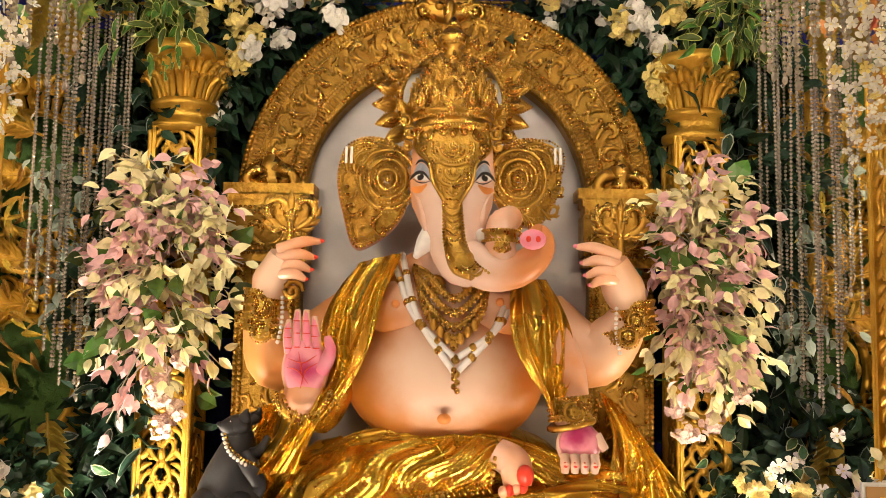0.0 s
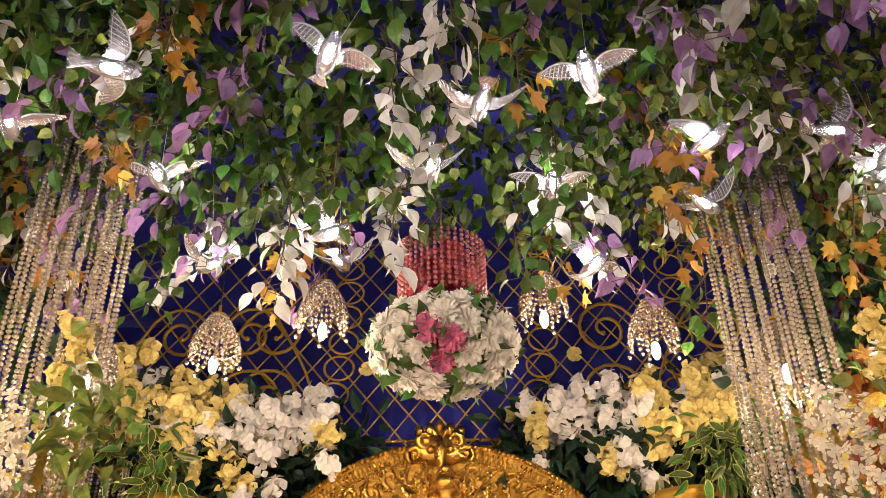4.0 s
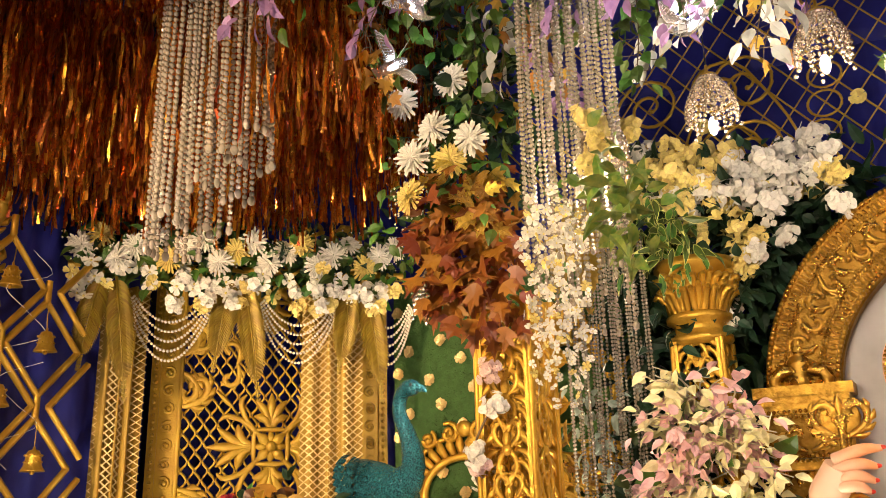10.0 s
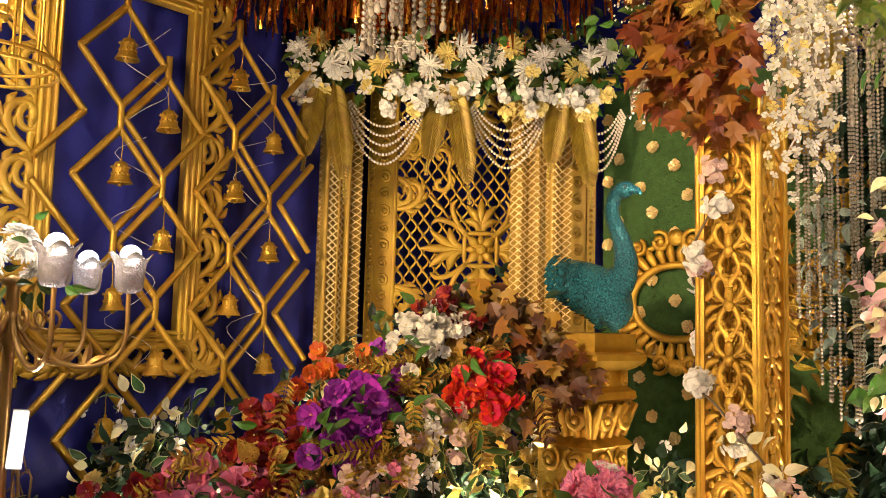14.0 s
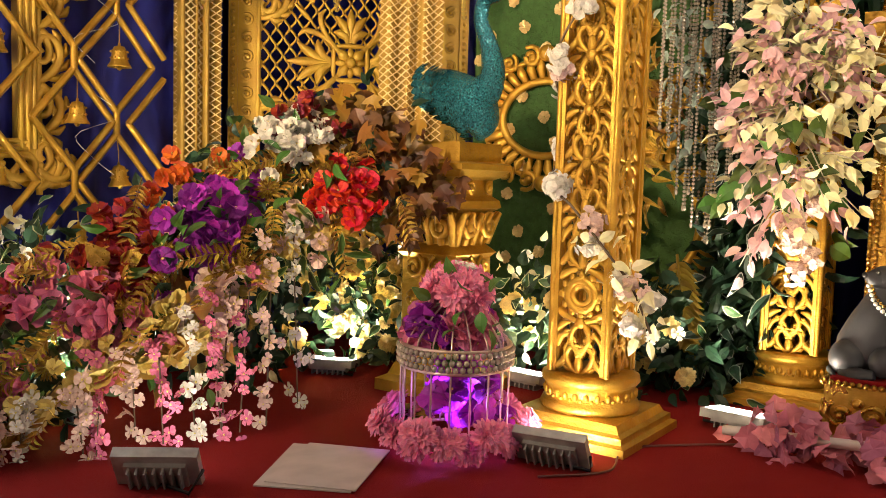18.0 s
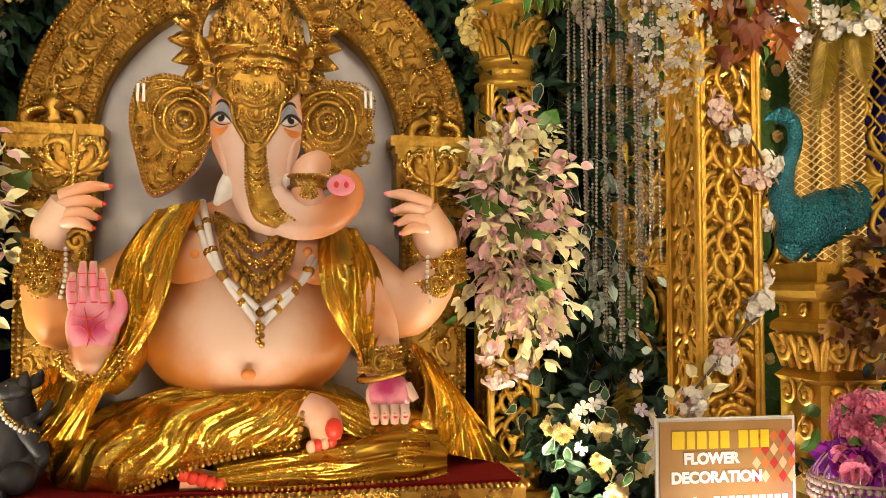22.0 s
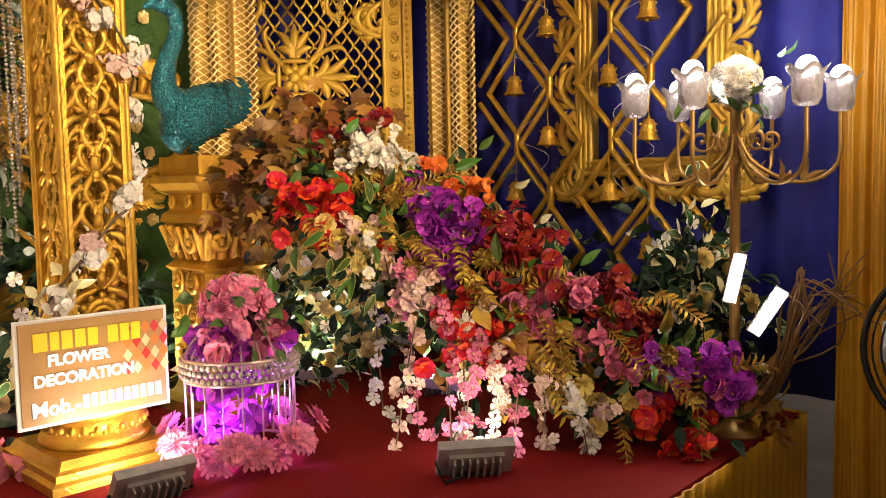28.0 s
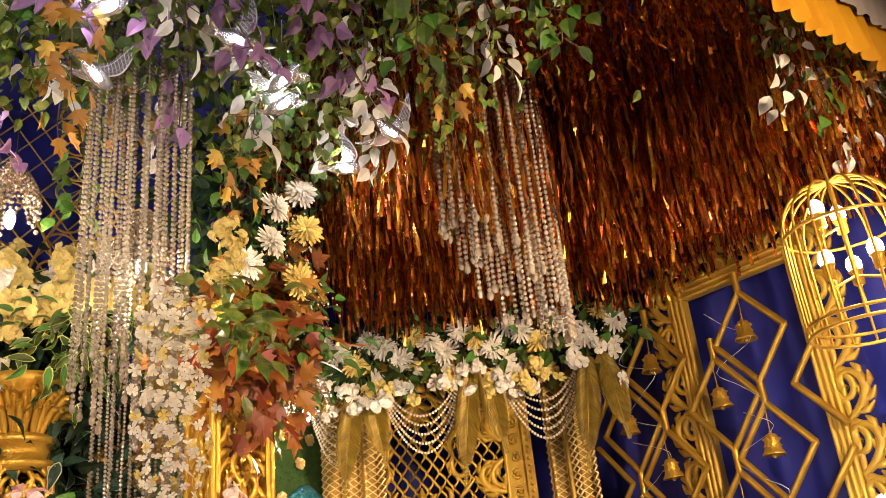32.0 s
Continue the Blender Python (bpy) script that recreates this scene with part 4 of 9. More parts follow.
        draw(m((520, 567), (534, 579), (551, 585), (571, 582)), 0.003, [0.001, 0.003, 0.001], BK)
        draw(m((527, 525), (538, 515), (552, 519), (566, 536), (572, 552)), 0.003, [0.001, 0.006, 0.0055, 0.004, 0.001], BK)
        draw(m((514, 600), (540, 640), (552, 690), (556, 725)), 0.0, [0.002, 0.01, 0.016, 0.01], FA)
    # ears
    for outline, hub, kk in (([(-0.159, 3.680, 1.787), (-0.263, 3.680, 1.840), (-0.373, 3.680, 1.838), (-0.443, 3.690, 1.767), (-0.463, 3.700, 1.657), (-0.438, 3.710, 1.523), (-0.386, 3.720, 1.365), (-0.290, 3.700, 1.389), (-0.192, 3.660, 1.472), (-0.153, 3.640, 1.579)], (-0.233, 3.580, 1.645), -1),
                              ([(0.207, 3.680, 1.789), (0.312, 3.680, 1.845), (0.417, 3.680, 1.842), (0.486, 3.700, 1.773), (0.510, 3.710, 1.676), (0.474, 3.730, 1.554), (0.419, 3.740, 1.480), (0.344, 3.720, 1.471), (0.254, 3.680, 1.519), (0.212, 3.640, 1.610)], (0.305, 3.580, 1.654), 1)):
        B = spline(list(outline) + [outline[0]], 50)
        h = np.array(hub)
        rings = []
        for f, dy in ((1.0, 0.03), (1.0, -0.015), (0.93, -0.02), (0.9, -0.005), (0.6, -0.018), (0.35, 0.0), (0.08, 0.0)):
            R = h + (B - h) * f
            R[:, 1] += dy
            rings.append(R)
        A.grid(np.array(rings[:3]), S)
        A.grid(np.array(rings[2:]), 16)
        beads(A, h + (B - h) * 0.955 + (0, -0.02, 0), 0.0085, O)
        beads(A, h + (B - h) * 0.885 + (0, -0.012, 0), 0.006, O, 0.014)
        A.tube(h + (B - h) * 0.92 + (0, -0.016, 0), 0.006, 5, O)
        tt = np.linspace(0, 2 * np.pi, 40, endpoint=False)
        for q, rr in enumerate((0.02, 0.04, 0.056, 0.078, 0.094, 0.116, 0.13)):
            cc = h + (kk * 0.004, -0.022 + rr * 0.12, 0.0)
            ring = np.stack([cc[0] + rr * np.cos(tt), cc[1] + 0 * tt, cc[2] + rr * 1.08 * np.sin(tt)], -1)
            if q % 2:
                A.tube(ring, 0.0085, 5, O, closed=True)
            else:
                beads(A, ring, 0.0058, O, 0.013)
        A.ball(h + (0, -0.024, 0), (0.016, 0.014, 0.016), O, 10, 7)
        ear = lambda a, b, c, h=h, kk=kk: np.stack([h[0] + kk * np.asarray(a, float), h[1] - 0.006 + 0.5 * np.maximum(0, np.hypot(a, b) - 0.06) - np.asarray(c, float), h[2] + np.asarray(b, float)], -1)
        for a0, b0, an, ln, tn in ((0.03, -0.14, -0.7, 0.16, -1), (0.1, -0.11, -0.9, 0.15, 1), (0.13, -0.03, -0.9, 0.13, 1), (0.06, -0.2, -0.9, 0.12, 1)):
            if kk > 0 and b0 < -0.15:
                continue
            curl(A, ear, (a0, b0), an, ln, tn, 0.0085, O, 4, 0.9)
        for j in range(4):
            tt = np.linspace(0.2, 2.3, 26)
            rr = 0.148 + 0.017 * j
            Z = np.stack([h[0] + kk * rr * np.cos(tt - 0.5), h[1] + 0.004 + 0 * tt, h[2] + rr * 0.86 * np.sin(tt)], -1)
            if j % 2:
                beads(A, Z, 0.0055, O, 0.013)
            else:
                A.tube(Z, 0.006, 5, O)
        for j in range(2):
            A.tube([h + (kk * (0.155 + 0.022 * j), -0.03, 0.13), h + (kk * (0.155 + 0.022 * j), -0.035, 0.06)], 0.006, 5, W)
    # brow plate, trunk ornament
    hv = ((418, 112), (445, 116), (472, 112), (496, 100), (512, 78), (530, 66), (560, 62), (588, 56), (612, 42), (634, 30), (648, 22))
    V0, W0 = [q[0] for q in hv], [q[1] for q in hv]
    A.grid(np.array([[fs(637 + e * np.interp(v, V0, W0), v, 0.013 - 0.01 * abs(e) ** 6) for e in np.linspace(-1, 1, 17)] for v in np.linspace(418, 648, 24)]), 16)
    for sx in (-1, 1):
        edge = [(637 + sx * np.interp(v, V0, W0), v) for v in np.linspace(412, 648, 14)]
        draw(edge, 0.011, 0.008, O, 30)
        beads(A, np.array([fs(637 + sx * (np.interp(v, V0, W0) - 11), v, 0.015) for v in np.linspace(412, 640, 40)]), 0.0058, O, 0.0125)
        for u, v, rr in ((78, 440, 26), (32, 430, 18), (92, 480, 15), (46, 520, 13), (40, 576, 11)):
            P = [(637 + sx * u + (rr * (1 - 0.8 * f)) * math.cos(f * 8.5) * sx, v - (rr * (1 - 0.8 * f)) * math.sin(f * 8.5)) for f in np.linspace(0, 1, 14)]
            draw(P, 0.015, [0.007, 0.008, 0.006], O, 24)
            A.ball(fs(637 + sx * u, v, 0.018), 0.01, O, 7, 5)
    for u, v, rr, q in ((637, 478, 62, 0), (637, 478, 50, 1), (637, 478, 36, 0), (637, 478, 24, 1), (637, 478, 12, 0), (637, 556, 46, 0), (637, 556, 36, 1), (637, 556, 24, 0), (637, 556, 12, 1), (637, 612, 26, 0), (637, 612, 16, 1)):
        arc(u, v, rr, math.pi * 0.92, math.pi * 2.08, 0.016, 0.0065, 0.0052 if q else 0.0)
    for u, v in ((637, 478), (637, 556), (637, 612), (637, 440)):
        A.ball(fs(u, v, 0.018), (0.014, 0.01, 0.018), O, 10, 7)
    P = spline([(0.033, 3.375, 1.517), (0.038, 3.350, 1.432), (0.046, 3.335, 1.351), (0.075, 3.305, 1.280), (0.123, 3.280, 1.235)], 26)
    A.tube(P + (0, 0.02, 0), [0.042, 0.038, 0.044, 0.056, 0.03], 14, 16)
    for sgn in (-1, 1):
        beads(A, P + np.linspace(1, 1.5, 26)[:, None] * np.array((sgn * 0.034, -0.004, 0.004)), 0.0065, O)
    for n0, q in enumerate(P[1::2]):
        for sx in (-1, 1):
            A.tube([q + (0, -0.022, -0.01), q + (sx * 0.016, -0.021, 0.0), q + (sx * 0.029, -0.01, 0.014)], [0.006, 0.0075, 0.003], 5, O)

    # crown
    def leaflet(c, up, out, w, h, beaded=True):
        up, out = unit(up), unit(out)
        sd = np.cross(out, up)
        rot = Matrix((sd, out, up)).transposed()
        c = np.asarray(c, float) + up * h * 0.45
        for f, dy, sc in ((0.0, 0.0, 1.0), (-0.06, 0.010, 0.62), (-0.1, 0.018, 0.3)):
            A.ball(c + up * h * f + out * dy, (w * 0.5 * sc, 0.013, h * 0.5 * sc), O, 10, 8, rot, lambda q: q * np.stack([1 - 0.5 * np.clip(q[..., 2], 0, 1), np.ones(q.shape[:2]), 1 + 0.3 * np.clip(q[..., 2], 0, 1)], -1))
        if beaded:
            beads(A, [c + up * h * 0.5 * math.cos(a) * (1.25 if abs(a) < 0.3 else 1.0) + sd * w * 0.48 * math.sin(a) * (1 - 0.35 * max(0, math.cos(a))) + out * 0.008 for a in np.linspace(-2.7, 2.7, 18)], 0.0052, O)

    cx, cy, cz = (0.033, 3.600, 1.865)
    A.lathe([(0.15, -0.03), (0.165, -0.02), (0.174, -0.01), (0.174, 0.008), (0.163, 0.014), (0.163, 0.04), (0.17, 0.046), (0.17, 0.058), (0.155, 0.066), (0.15, 0.13), (0.12, 0.15), (0.115, 0.2), (0.085, 0.22), (0.08, 0.26), (0.03, 0.29), (0, 0.3)], 40, (cx, cy, cz), O)
    for rr, zz, br in ((0.172, 0.027, 0.0075), (0.176, -0.016, 0.006), (0.172, 0.062, 0.006), (0.126, 0.15, 0.006), (0.092, 0.222, 0.006)):
        beads(A, [(cx + rr * math.cos(t), cy + rr * math.sin(t), cz + zz) for t in np.linspace(0, 2 * np.pi, 70)], br, O)
    for rr, zz, hh, ww, num, ph in ((0.163, 0.06, 0.1, 0.072, 14, 0.0), (0.15, 0.085, 0.11, 0.06, 14, 0.5), (0.12, 0.15, 0.085, 0.058, 12, 0.0), (0.105, 0.17, 0.085, 0.05, 12, 0.5), (0.085, 0.22, 0.075, 0.045, 9, 0.0), (0.04, 0.25, 0.07, 0.04, 5, 0.0)):
        for t in (np.arange(num) + ph) * 2 * np.pi / num - math.pi / 2:
            u = np.array((math.cos(t), math.sin(t), 0))
            leaflet(np.array((cx, cy, cz + zz)) + u * rr, u * 0.12 + (0, 0, 1), u, ww, hh, u[1] < 0.3)
    leaflet((cx, cy - 0.178, cz + 0.055), (0, 0.1, 1), (0, -1, 0.1), 0.12, 0.15)
    for rr in (0.024, 0.038):
        tt = np.linspace(0, 2 * np.pi, 24, endpoint=False)
        beads(A, np.stack([cx + rr * np.cos(tt), cy - 0.196 + 0 * tt, cz + 0.115 + rr * np.sin(tt)], -1), 0.0055, O)
    for sx in (-1, 1):
        for dx, dz, rr in ((0.182, -0.03, 0.034), (0.2, 0.02, 0.028), (0.19, -0.085, 0.024)):
            spiral(A, (cx + sx * dx, cy - 0.06, cz + dz), rr, 1.5, 0.009, O, (sx, 0, 0), (0, 0, 1), start=1)
            A.ball((cx + sx * dx, cy - 0.06, cz + dz), 0.012, O, 8, 6)
        leaflet((cx + sx * 0.185, cy - 0.03, cz + 0.03), (sx * 0.5, 0, 1), (0, -1, 0), 0.06, 0.1)
    # leaf halo with a pot finial
    hx, hy, hz = (0.030, 3.780, 2.034)
    for sx in (-1, 1):
        for i in range(8):
            t = math.radians(70 - 14.6 * i)
            u = np.array((sx * math.cos(t), 0, math.sin(t)))
            leaflet(np.array((hx, hy, hz)) + u * 0.24, u, (0, -1, 0), 0.078, 0.108)
    tt = np.linspace(math.radians(-32), math.radians(212), 60)
    for rr, br in ((0.226, 0.008), (0.243, 0.0095)):
        beads(A, np.stack([hx + rr * np.cos(tt), hy - 0.014 + 0 * tt, hz + rr * np.sin(tt)], -1), br, O)
    A.tube(np.stack([hx + 0.234 * np.cos(tt), hy + 0 * tt, hz + 0.234 * np.sin(tt)], -1), 0.014, 6, O)
    A.lathe([(0.0, -0.05), (0.035, -0.05), (0.045, -0.02), (0.025, 0.0), (0.05, 0.015), (0.06, 0.05), (0.06, 0.06), (0.04, 0.085), (0.022, 0.095), (0.036, 0.11), (0.018, 0.135), (0, 0.16)], 18, (hx, hy - 0.03, hz + 0.23), O)
    for zz, rr in ((0.285, 0.064), (0.25, 0.05), (0.33, 0.036)):
        beads(A, [(hx + rr * math.cos(t), hy - 0.03 + rr * math.sin(t), hz + zz) for t in np.linspace(0, 2 * np.pi, 26)], 0.006, O)
    leaflet((hx - 0.062, hy, hz + 0.25), (-0.35, 0, 1), (0, -1, 0), 0.06, 0.12)
    leaflet((hx + 0.062, hy, hz + 0.25), (0.35, 0, 1), (0, -1, 0), 0.06, 0.12)

    def cuff(c, axis, rr, hh, face=(0, -1, 0)):
        """A broad jewelled bracelet with a medallion."""
        ax, fc = unit(axis), np.array(face, float)
        fc = unit(fc - ax * fc.dot(ax))
        sd = np.cross(fc, ax)
        M = np.eye(4)
        M[:3, 0], M[:3, 1], M[:3, 2], M[:3, 3] = sd, -fc, ax, c
        A.lathe([(rr * 0.9, -hh / 2), (rr * 1.06, -hh / 2), (rr * 1.1, -hh * 0.4), (rr * 1.02, -hh * 0.3), (rr * 1.04, hh * 0.3), (rr * 1.12, hh * 0.4), (rr * 1.08, hh / 2), (rr * 0.9, hh / 2)], 28, (0, 0, 0), O, m=M)
        tt = np.linspace(0, 2 * np.pi, int(rr * 520))
        for e, br in ((-0.46, 0.008), (-0.25, 0.006), (0.0, 0.0075), (0.25, 0.006), (0.48, 0.008)):
            beads(A, np.asarray(c) + ax * hh * e + (np.cos(tt)[:, None] * sd + np.sin(tt)[:, None] * fc) * rr * 1.09, br, O)
        f0 = np.asarray(c) + fc * rr * 1.1
        med = plane(f0 - ax * 0.012 + fc * 0.004, sd, ax, fc)
        tq = np.linspace(0, 2 * np.pi, 16)
        for rad, tk in ((0.012, 0.014), (0.034, 0.009)):
            stroke(A, med, np.stack([rad * np.cos(tq), rad * np.sin(tq)], -1), tk, O, 0.9)
        for rad in (0.022, 0.046):
            beads(A, f0 + fc * 0.018 - ax * 0.012 + (np.cos(tt)[:, None] * sd + np.sin(tt)[:, None] * ax) * rad, 0.005, O)
    # rear arms
    for ua in (dict(e=(-0.658, 3.680, 0.877), w=(-0.734, 3.620, 1.141), h=(-0.669, 3.560, 1.280), s=(-0.399, 3.780, 1.073), d=1), dict(e=(0.620, 3.680, 0.918), w=(0.794, 3.620, 1.120), h=(0.716, 3.560, 1.276), s=(0.439, 3.780, 1.088), d=-1)):
        ak = AL if ua["d"] > 0 else AR
        A.tube(spline([ua["s"], ua["e"], (np.array(ua["e"]) + ua["w"]) / 2 + (-0.03 * ua["d"], 0, -0.01), ua["w"]], 18), [0.12, 0.135, 0.11, 0.07], 18, ak)
        d = ua["d"]
        h = np.array(ua["h"])
        A.tube(spline([ua["w"], (np.array(ua["w"]) + h) / 2 + (0.0, 0, 0), h + (0.02 * d, 0, 0.03)], 8), [0.068, 0.09, 0.07], 14, ak)
        for j, (dz, rx, rz) in enumerate(((0.055, 0.165, 0.04), (0.022, 0.14, 0.006), (-0.012, 0.125, -0.012), (-0.042, 0.105, -0.022))):
            root, tip = h + (0.0, -0.03, dz), h + (rx * d, -0.02, dz + rz)
            mid = (root + tip) / 2 + (0.012 * d, -0.03, 0.014)
            A.tube(spline([root, mid, tip], 9), [0.03, 0.025, 0.021, 0.012], 10, S)
            A.ball(tip + (0.003 * d, -0.006, 0.002), (0.015, 0.009, 0.009), RD if d > 0 else PK, 8, 6)
        w = np.array(ua["w"])
        cuff(w + (-0.008 * d, 0.0, -0.035), (0.12 * d, 0, 1), 0.085, 0.13, (0.15 * d, -1, 0))
        cuff((np.array(ua["e"]) * 0.35 + w * 0.65) + (-0.03 * d, 0, -0.03), (0.3 * d, 0, 1), 0.112, 0.05, (0.1 * d, -1, 0))
        beads(A, spline([w + (0.08 * d, -0.08, 0), w + (0.085 * d, -0.1, -0.1), w + (0.07 * d, -0.1, -0.18)], 8), 0.009, W)
    # lotus held high, and the axe head beside
    for c0 in ((-0.630, 3.540, 1.489), (0.745, 3.610, 1.489)):
        c0 = np.array(c0)
        leafy = plane(c0, (1, 0, 0), (0, 0, 1), (0, -1, 0))
        A.ball(c0 + (0, 0.006, 0.005), (0.075, 0.008, 0.075), 16, 16, 9)
        for sx in (-1, 1):
            curl(A, mirrored(leafy, sx), (0.0, -0.07), 0.25, 0.27, 1, 0.017, O, 5, 0.9)
            curl(A, mirrored(leafy, sx), (0.0, -0.03), 1.0, 0.13, 1, 0.012, O, 3, 0.9)
        for b2, ln in ((1.57, 0.095), (1.0, 0.085), (2.14, 0.085)):
            stroke(A, leafy, [(0, -0.05), (0.55 * ln * math.cos(b2), 0.55 * ln * math.sin(b2)), (ln * math.cos(b2), ln * math.sin(b2))], [0.012, 0.018, 0.004], O, 0.9, 6, 7)
        A.tube([c0 + (0, 0, -0.04), c0 + (0, 0, -0.3)], 0.015, 6, O)
        spiral(A, c0 + (0.02, -0.02, -0.32), 0.045, 1.5, 0.012, O)
    # raised palm
    h = np.array((-0.534, 3.430, 0.855))
    A.ball(h, (0.094, 0.042, 0.135), S, 18, 12)
    A.ball(h + (0, -0.02, 0.008), (0.084, 0.03, 0.122), 14, 18, 12)
    for j, (dx, ln) in enumerate(((-0.062, 0.125), (-0.026, 0.165), (0.012, 0.165), (0.047, 0.14))):
        f0 = h + (dx, -0.012, 0.07)
        f1, f2 = f0 + (-0.006, -0.016, ln * 0.5), f0 + (-0.01 - dx * 0.1, -0.002, ln)
        A.tube(spline([f0, f1, f2], 10), [0.022, 0.021, 0.019, 0.012], 10, S)
        A.tube(spline([f0 + (0, -0.006, 0), f1 + (0, -0.006, 0), f2 + (0, -0.005, -0.005)], 10), [0.019, 0.018, 0.016, 0.009], 8, PK)
        for q in (0.12, 0.45, 0.74):
            c0 = f0 + (f2 - f0) * q + (0, -0.03 - 0.008 * math.sin(q * 3), 0)
            A.tube([c0 + (-0.013, 0.006, 0), c0, c0 + (0.013, 0.006, 0)], 0.0022, 4, RD)
    A.tube(spline([h + (0.06, -0.01, 0.0), h + (0.1, -0.03, 0.07), h + (0.088, -0.035, 0.135)], 8), [0.036, 0.027, 0.014], 9, PK)
    for pts in ([(-0.06, -0.045, 0.045), (0, -0.056, 0.03), (0.05, -0.05, 0.06)], [(0.055, -0.045, 0.03), (0.01, -0.056, 0.0), (-0.01, -0.05, -0.07)], [(-0.065, -0.042, 0.01), (-0.02, -0.054, 0.0), (0.02, -0.05, -0.05)], [(-0.02, -0.05, 0.07), (-0.01, -0.055, 0.02), (0.0, -0.05, -0.05)]):
        A.tube(spline([h + p for p in pts], 8), [0.001, 0.0032, 0.001], 4, RD)
    A.ball(h + (0.0, 0.0, -0.1), (0.085, 0.05, 0.09), S, 16, 10)
    A.tube(spline([h + (0.01, 0.02, -0.1), h + (0.05, 0.12, -0.17), (-0.429, 3.660, 0.881)], 10), [0.075, 0.09, 0.11], 12, C)
    tt = np.linspace(math.pi, 2 * math.pi, 14)
    A.tube(np.stack([h[0] + 0.105 * np.cos(tt), h[1] - 0.02 + 0 * tt, h[2] - 0.09 + 0.1 * np.sin(tt)], -1), 0.016, 7, O)
    beads(A, np.stack([h[0] + 0.12 * np.cos(tt), h[1] - 0.025 + 0 * tt, h[2] - 0.09 + 0.115 * np.sin(tt)], -1), 0.01, O)
    # lowered hand
    w = np.array((0.512, 3.400, 0.679))
    A.tube(spline([(0.377, 3.660, 1.085), (0.467, 3.520, 0.902), (0.508, 3.480, 0.771), w], 14), [0.12, 0.105, 0.085, 0.065], 14, S)
    A.ball(w + (0.02, -0.04, -0.085), (0.088, 0.045, 0.085), S, 16, 10)
    A.ball(w + (0.02, -0.07, -0.075), (0.08, 0.03, 0.074), 15, 16, 10)
    for j in range(4):
        b0 = w + (-0.04 + 0.037 * j, -0.09, -0.12)
        A.tube([b0, b0 + (0, -0.02, -0.03), b0 + (0, -0.01, -0.06)], [0.021, 0.022, 0.015], 8, S)
        A.ball(b0 + (0, -0.03, -0.03), (0.012, 0.008, 0.012), RD, 8, 6)
    A.tube([w + (0.08, -0.06, -0.05), w + (0.115, -0.08, -0.1)], [0.026, 0.016], 8, S)
    tt = np.linspace(0, 2 * np.pi, 22, endpoint=False)
    A.tube(np.stack([w[0] + 0.085 * np.cos(tt), w[1] + 0.085 * np.sin(tt), w[2] - 0.012 + 0.02 * np.cos(tt)], -1), 0.014, 6, O, closed=True)
    cuff(w + (-0.006, 0.01, 0.045), (-0.1, 0.1, 1), 0.078, 0.085, (0, -1, 0))
    # shawl over both shoulders
    fold_sheet(A, [(-0.161, 3.560, 1.338), (-0.231, 3.440, 1.162), (-0.268, 3.400, 1.006), (-0.325, 3.400, 0.853), (-0.426, 3.420, 0.698), (-0.578, 3.440, 0.524)], [(-0.360, 3.680, 1.299), (-0.463, 3.600, 1.136), (-0.501, 3.540, 0.983), (-0.489, 3.500, 0.844), (-0.601, 3.550, 0.664), (-0.768, 3.530, 0.463)], 60, 60, 4, 0.02, C)
    fold_sheet(A, [(0.288, 3.560, 1.237), (0.270, 3.450, 1.127), (0.283, 3.390, 0.983), (0.335, 3.370, 0.868), (0.400, 3.360, 0.772), (0.431, 3.370, 0.706)], [(0.443, 3.660, 1.240), (0.513, 3.560, 1.090), (0.533, 3.490, 0.969), (0.514, 3.440, 0.852), (0.476, 3.400, 0.762), (0.459, 3.400, 0.704)], 60, 60, 4, 0.02, C)
    fold_sheet(A, [(-0.660, 3.600, 0.835), (-0.627, 3.500, 0.737), (-0.647, 3.470, 0.603), (-0.744, 3.460, 0.449)], [(-0.434, 3.460, 0.813), (-0.416, 3.400, 0.750), (-0.489, 3.400, 0.615), (-0.554, 3.410, 0.463)], 44, 44, 3, 0.02, C)
    beads(A, spline([(-0.612, 3.370, 0.773), (-0.577, 3.350, 0.709), (-0.516, 3.340, 0.687), (-0.451, 3.350, 0.712), (-0.422, 3.370, 0.777)], 24), 0.0085, O)
    fold_sheet(A, [(0.681, 3.769, 0.773), (0.735, 3.688, 0.569), (0.678, 3.643, 0.346)], [(0.799, 3.868, 0.693), (0.960, 3.823, 0.480), (1.143, 3.787, 0.227)], 36, 44, 5, 0.026, C)
    fold_sheet(A, [(-0.603, 3.778, 0.747), (-0.686, 3.733, 0.565), (-0.558, 3.670, 0.346)], [(-0.780, 3.846, 0.671), (-0.829, 3.814, 0.461), (-0.887, 3.778, 0.257)], 36, 44, 5, 0.026, C)
    # hips and crossed legs under gold cloth
    A.ball((0.025, 3.832, 0.468), (0.5, 0.28, 0.17), C, 36, 18)
    leg_cloth(A, [(-0.395, 3.846, 0.443), (-0.591, 3.733, 0.334), (-0.374, 3.643, 0.339), (-0.079, 3.634, 0.407), (0.170, 3.620, 0.465), (0.267, 3.553, 0.502)], [0.12, 0.15, 0.13, 0.115, 0.09, 0.07], C, 5, 0.012)
    leg_cloth(A, [(0.499, 3.846, 0.429), (0.720, 3.733, 0.329), (0.493, 3.643, 0.306), (0.217, 3.634, 0.293), (-0.011, 3.625, 0.285), (-0.123, 3.616, 0.276)], [0.12, 0.14, 0.11, 0.1, 0.085, 0.06], C, 5, 0.012)
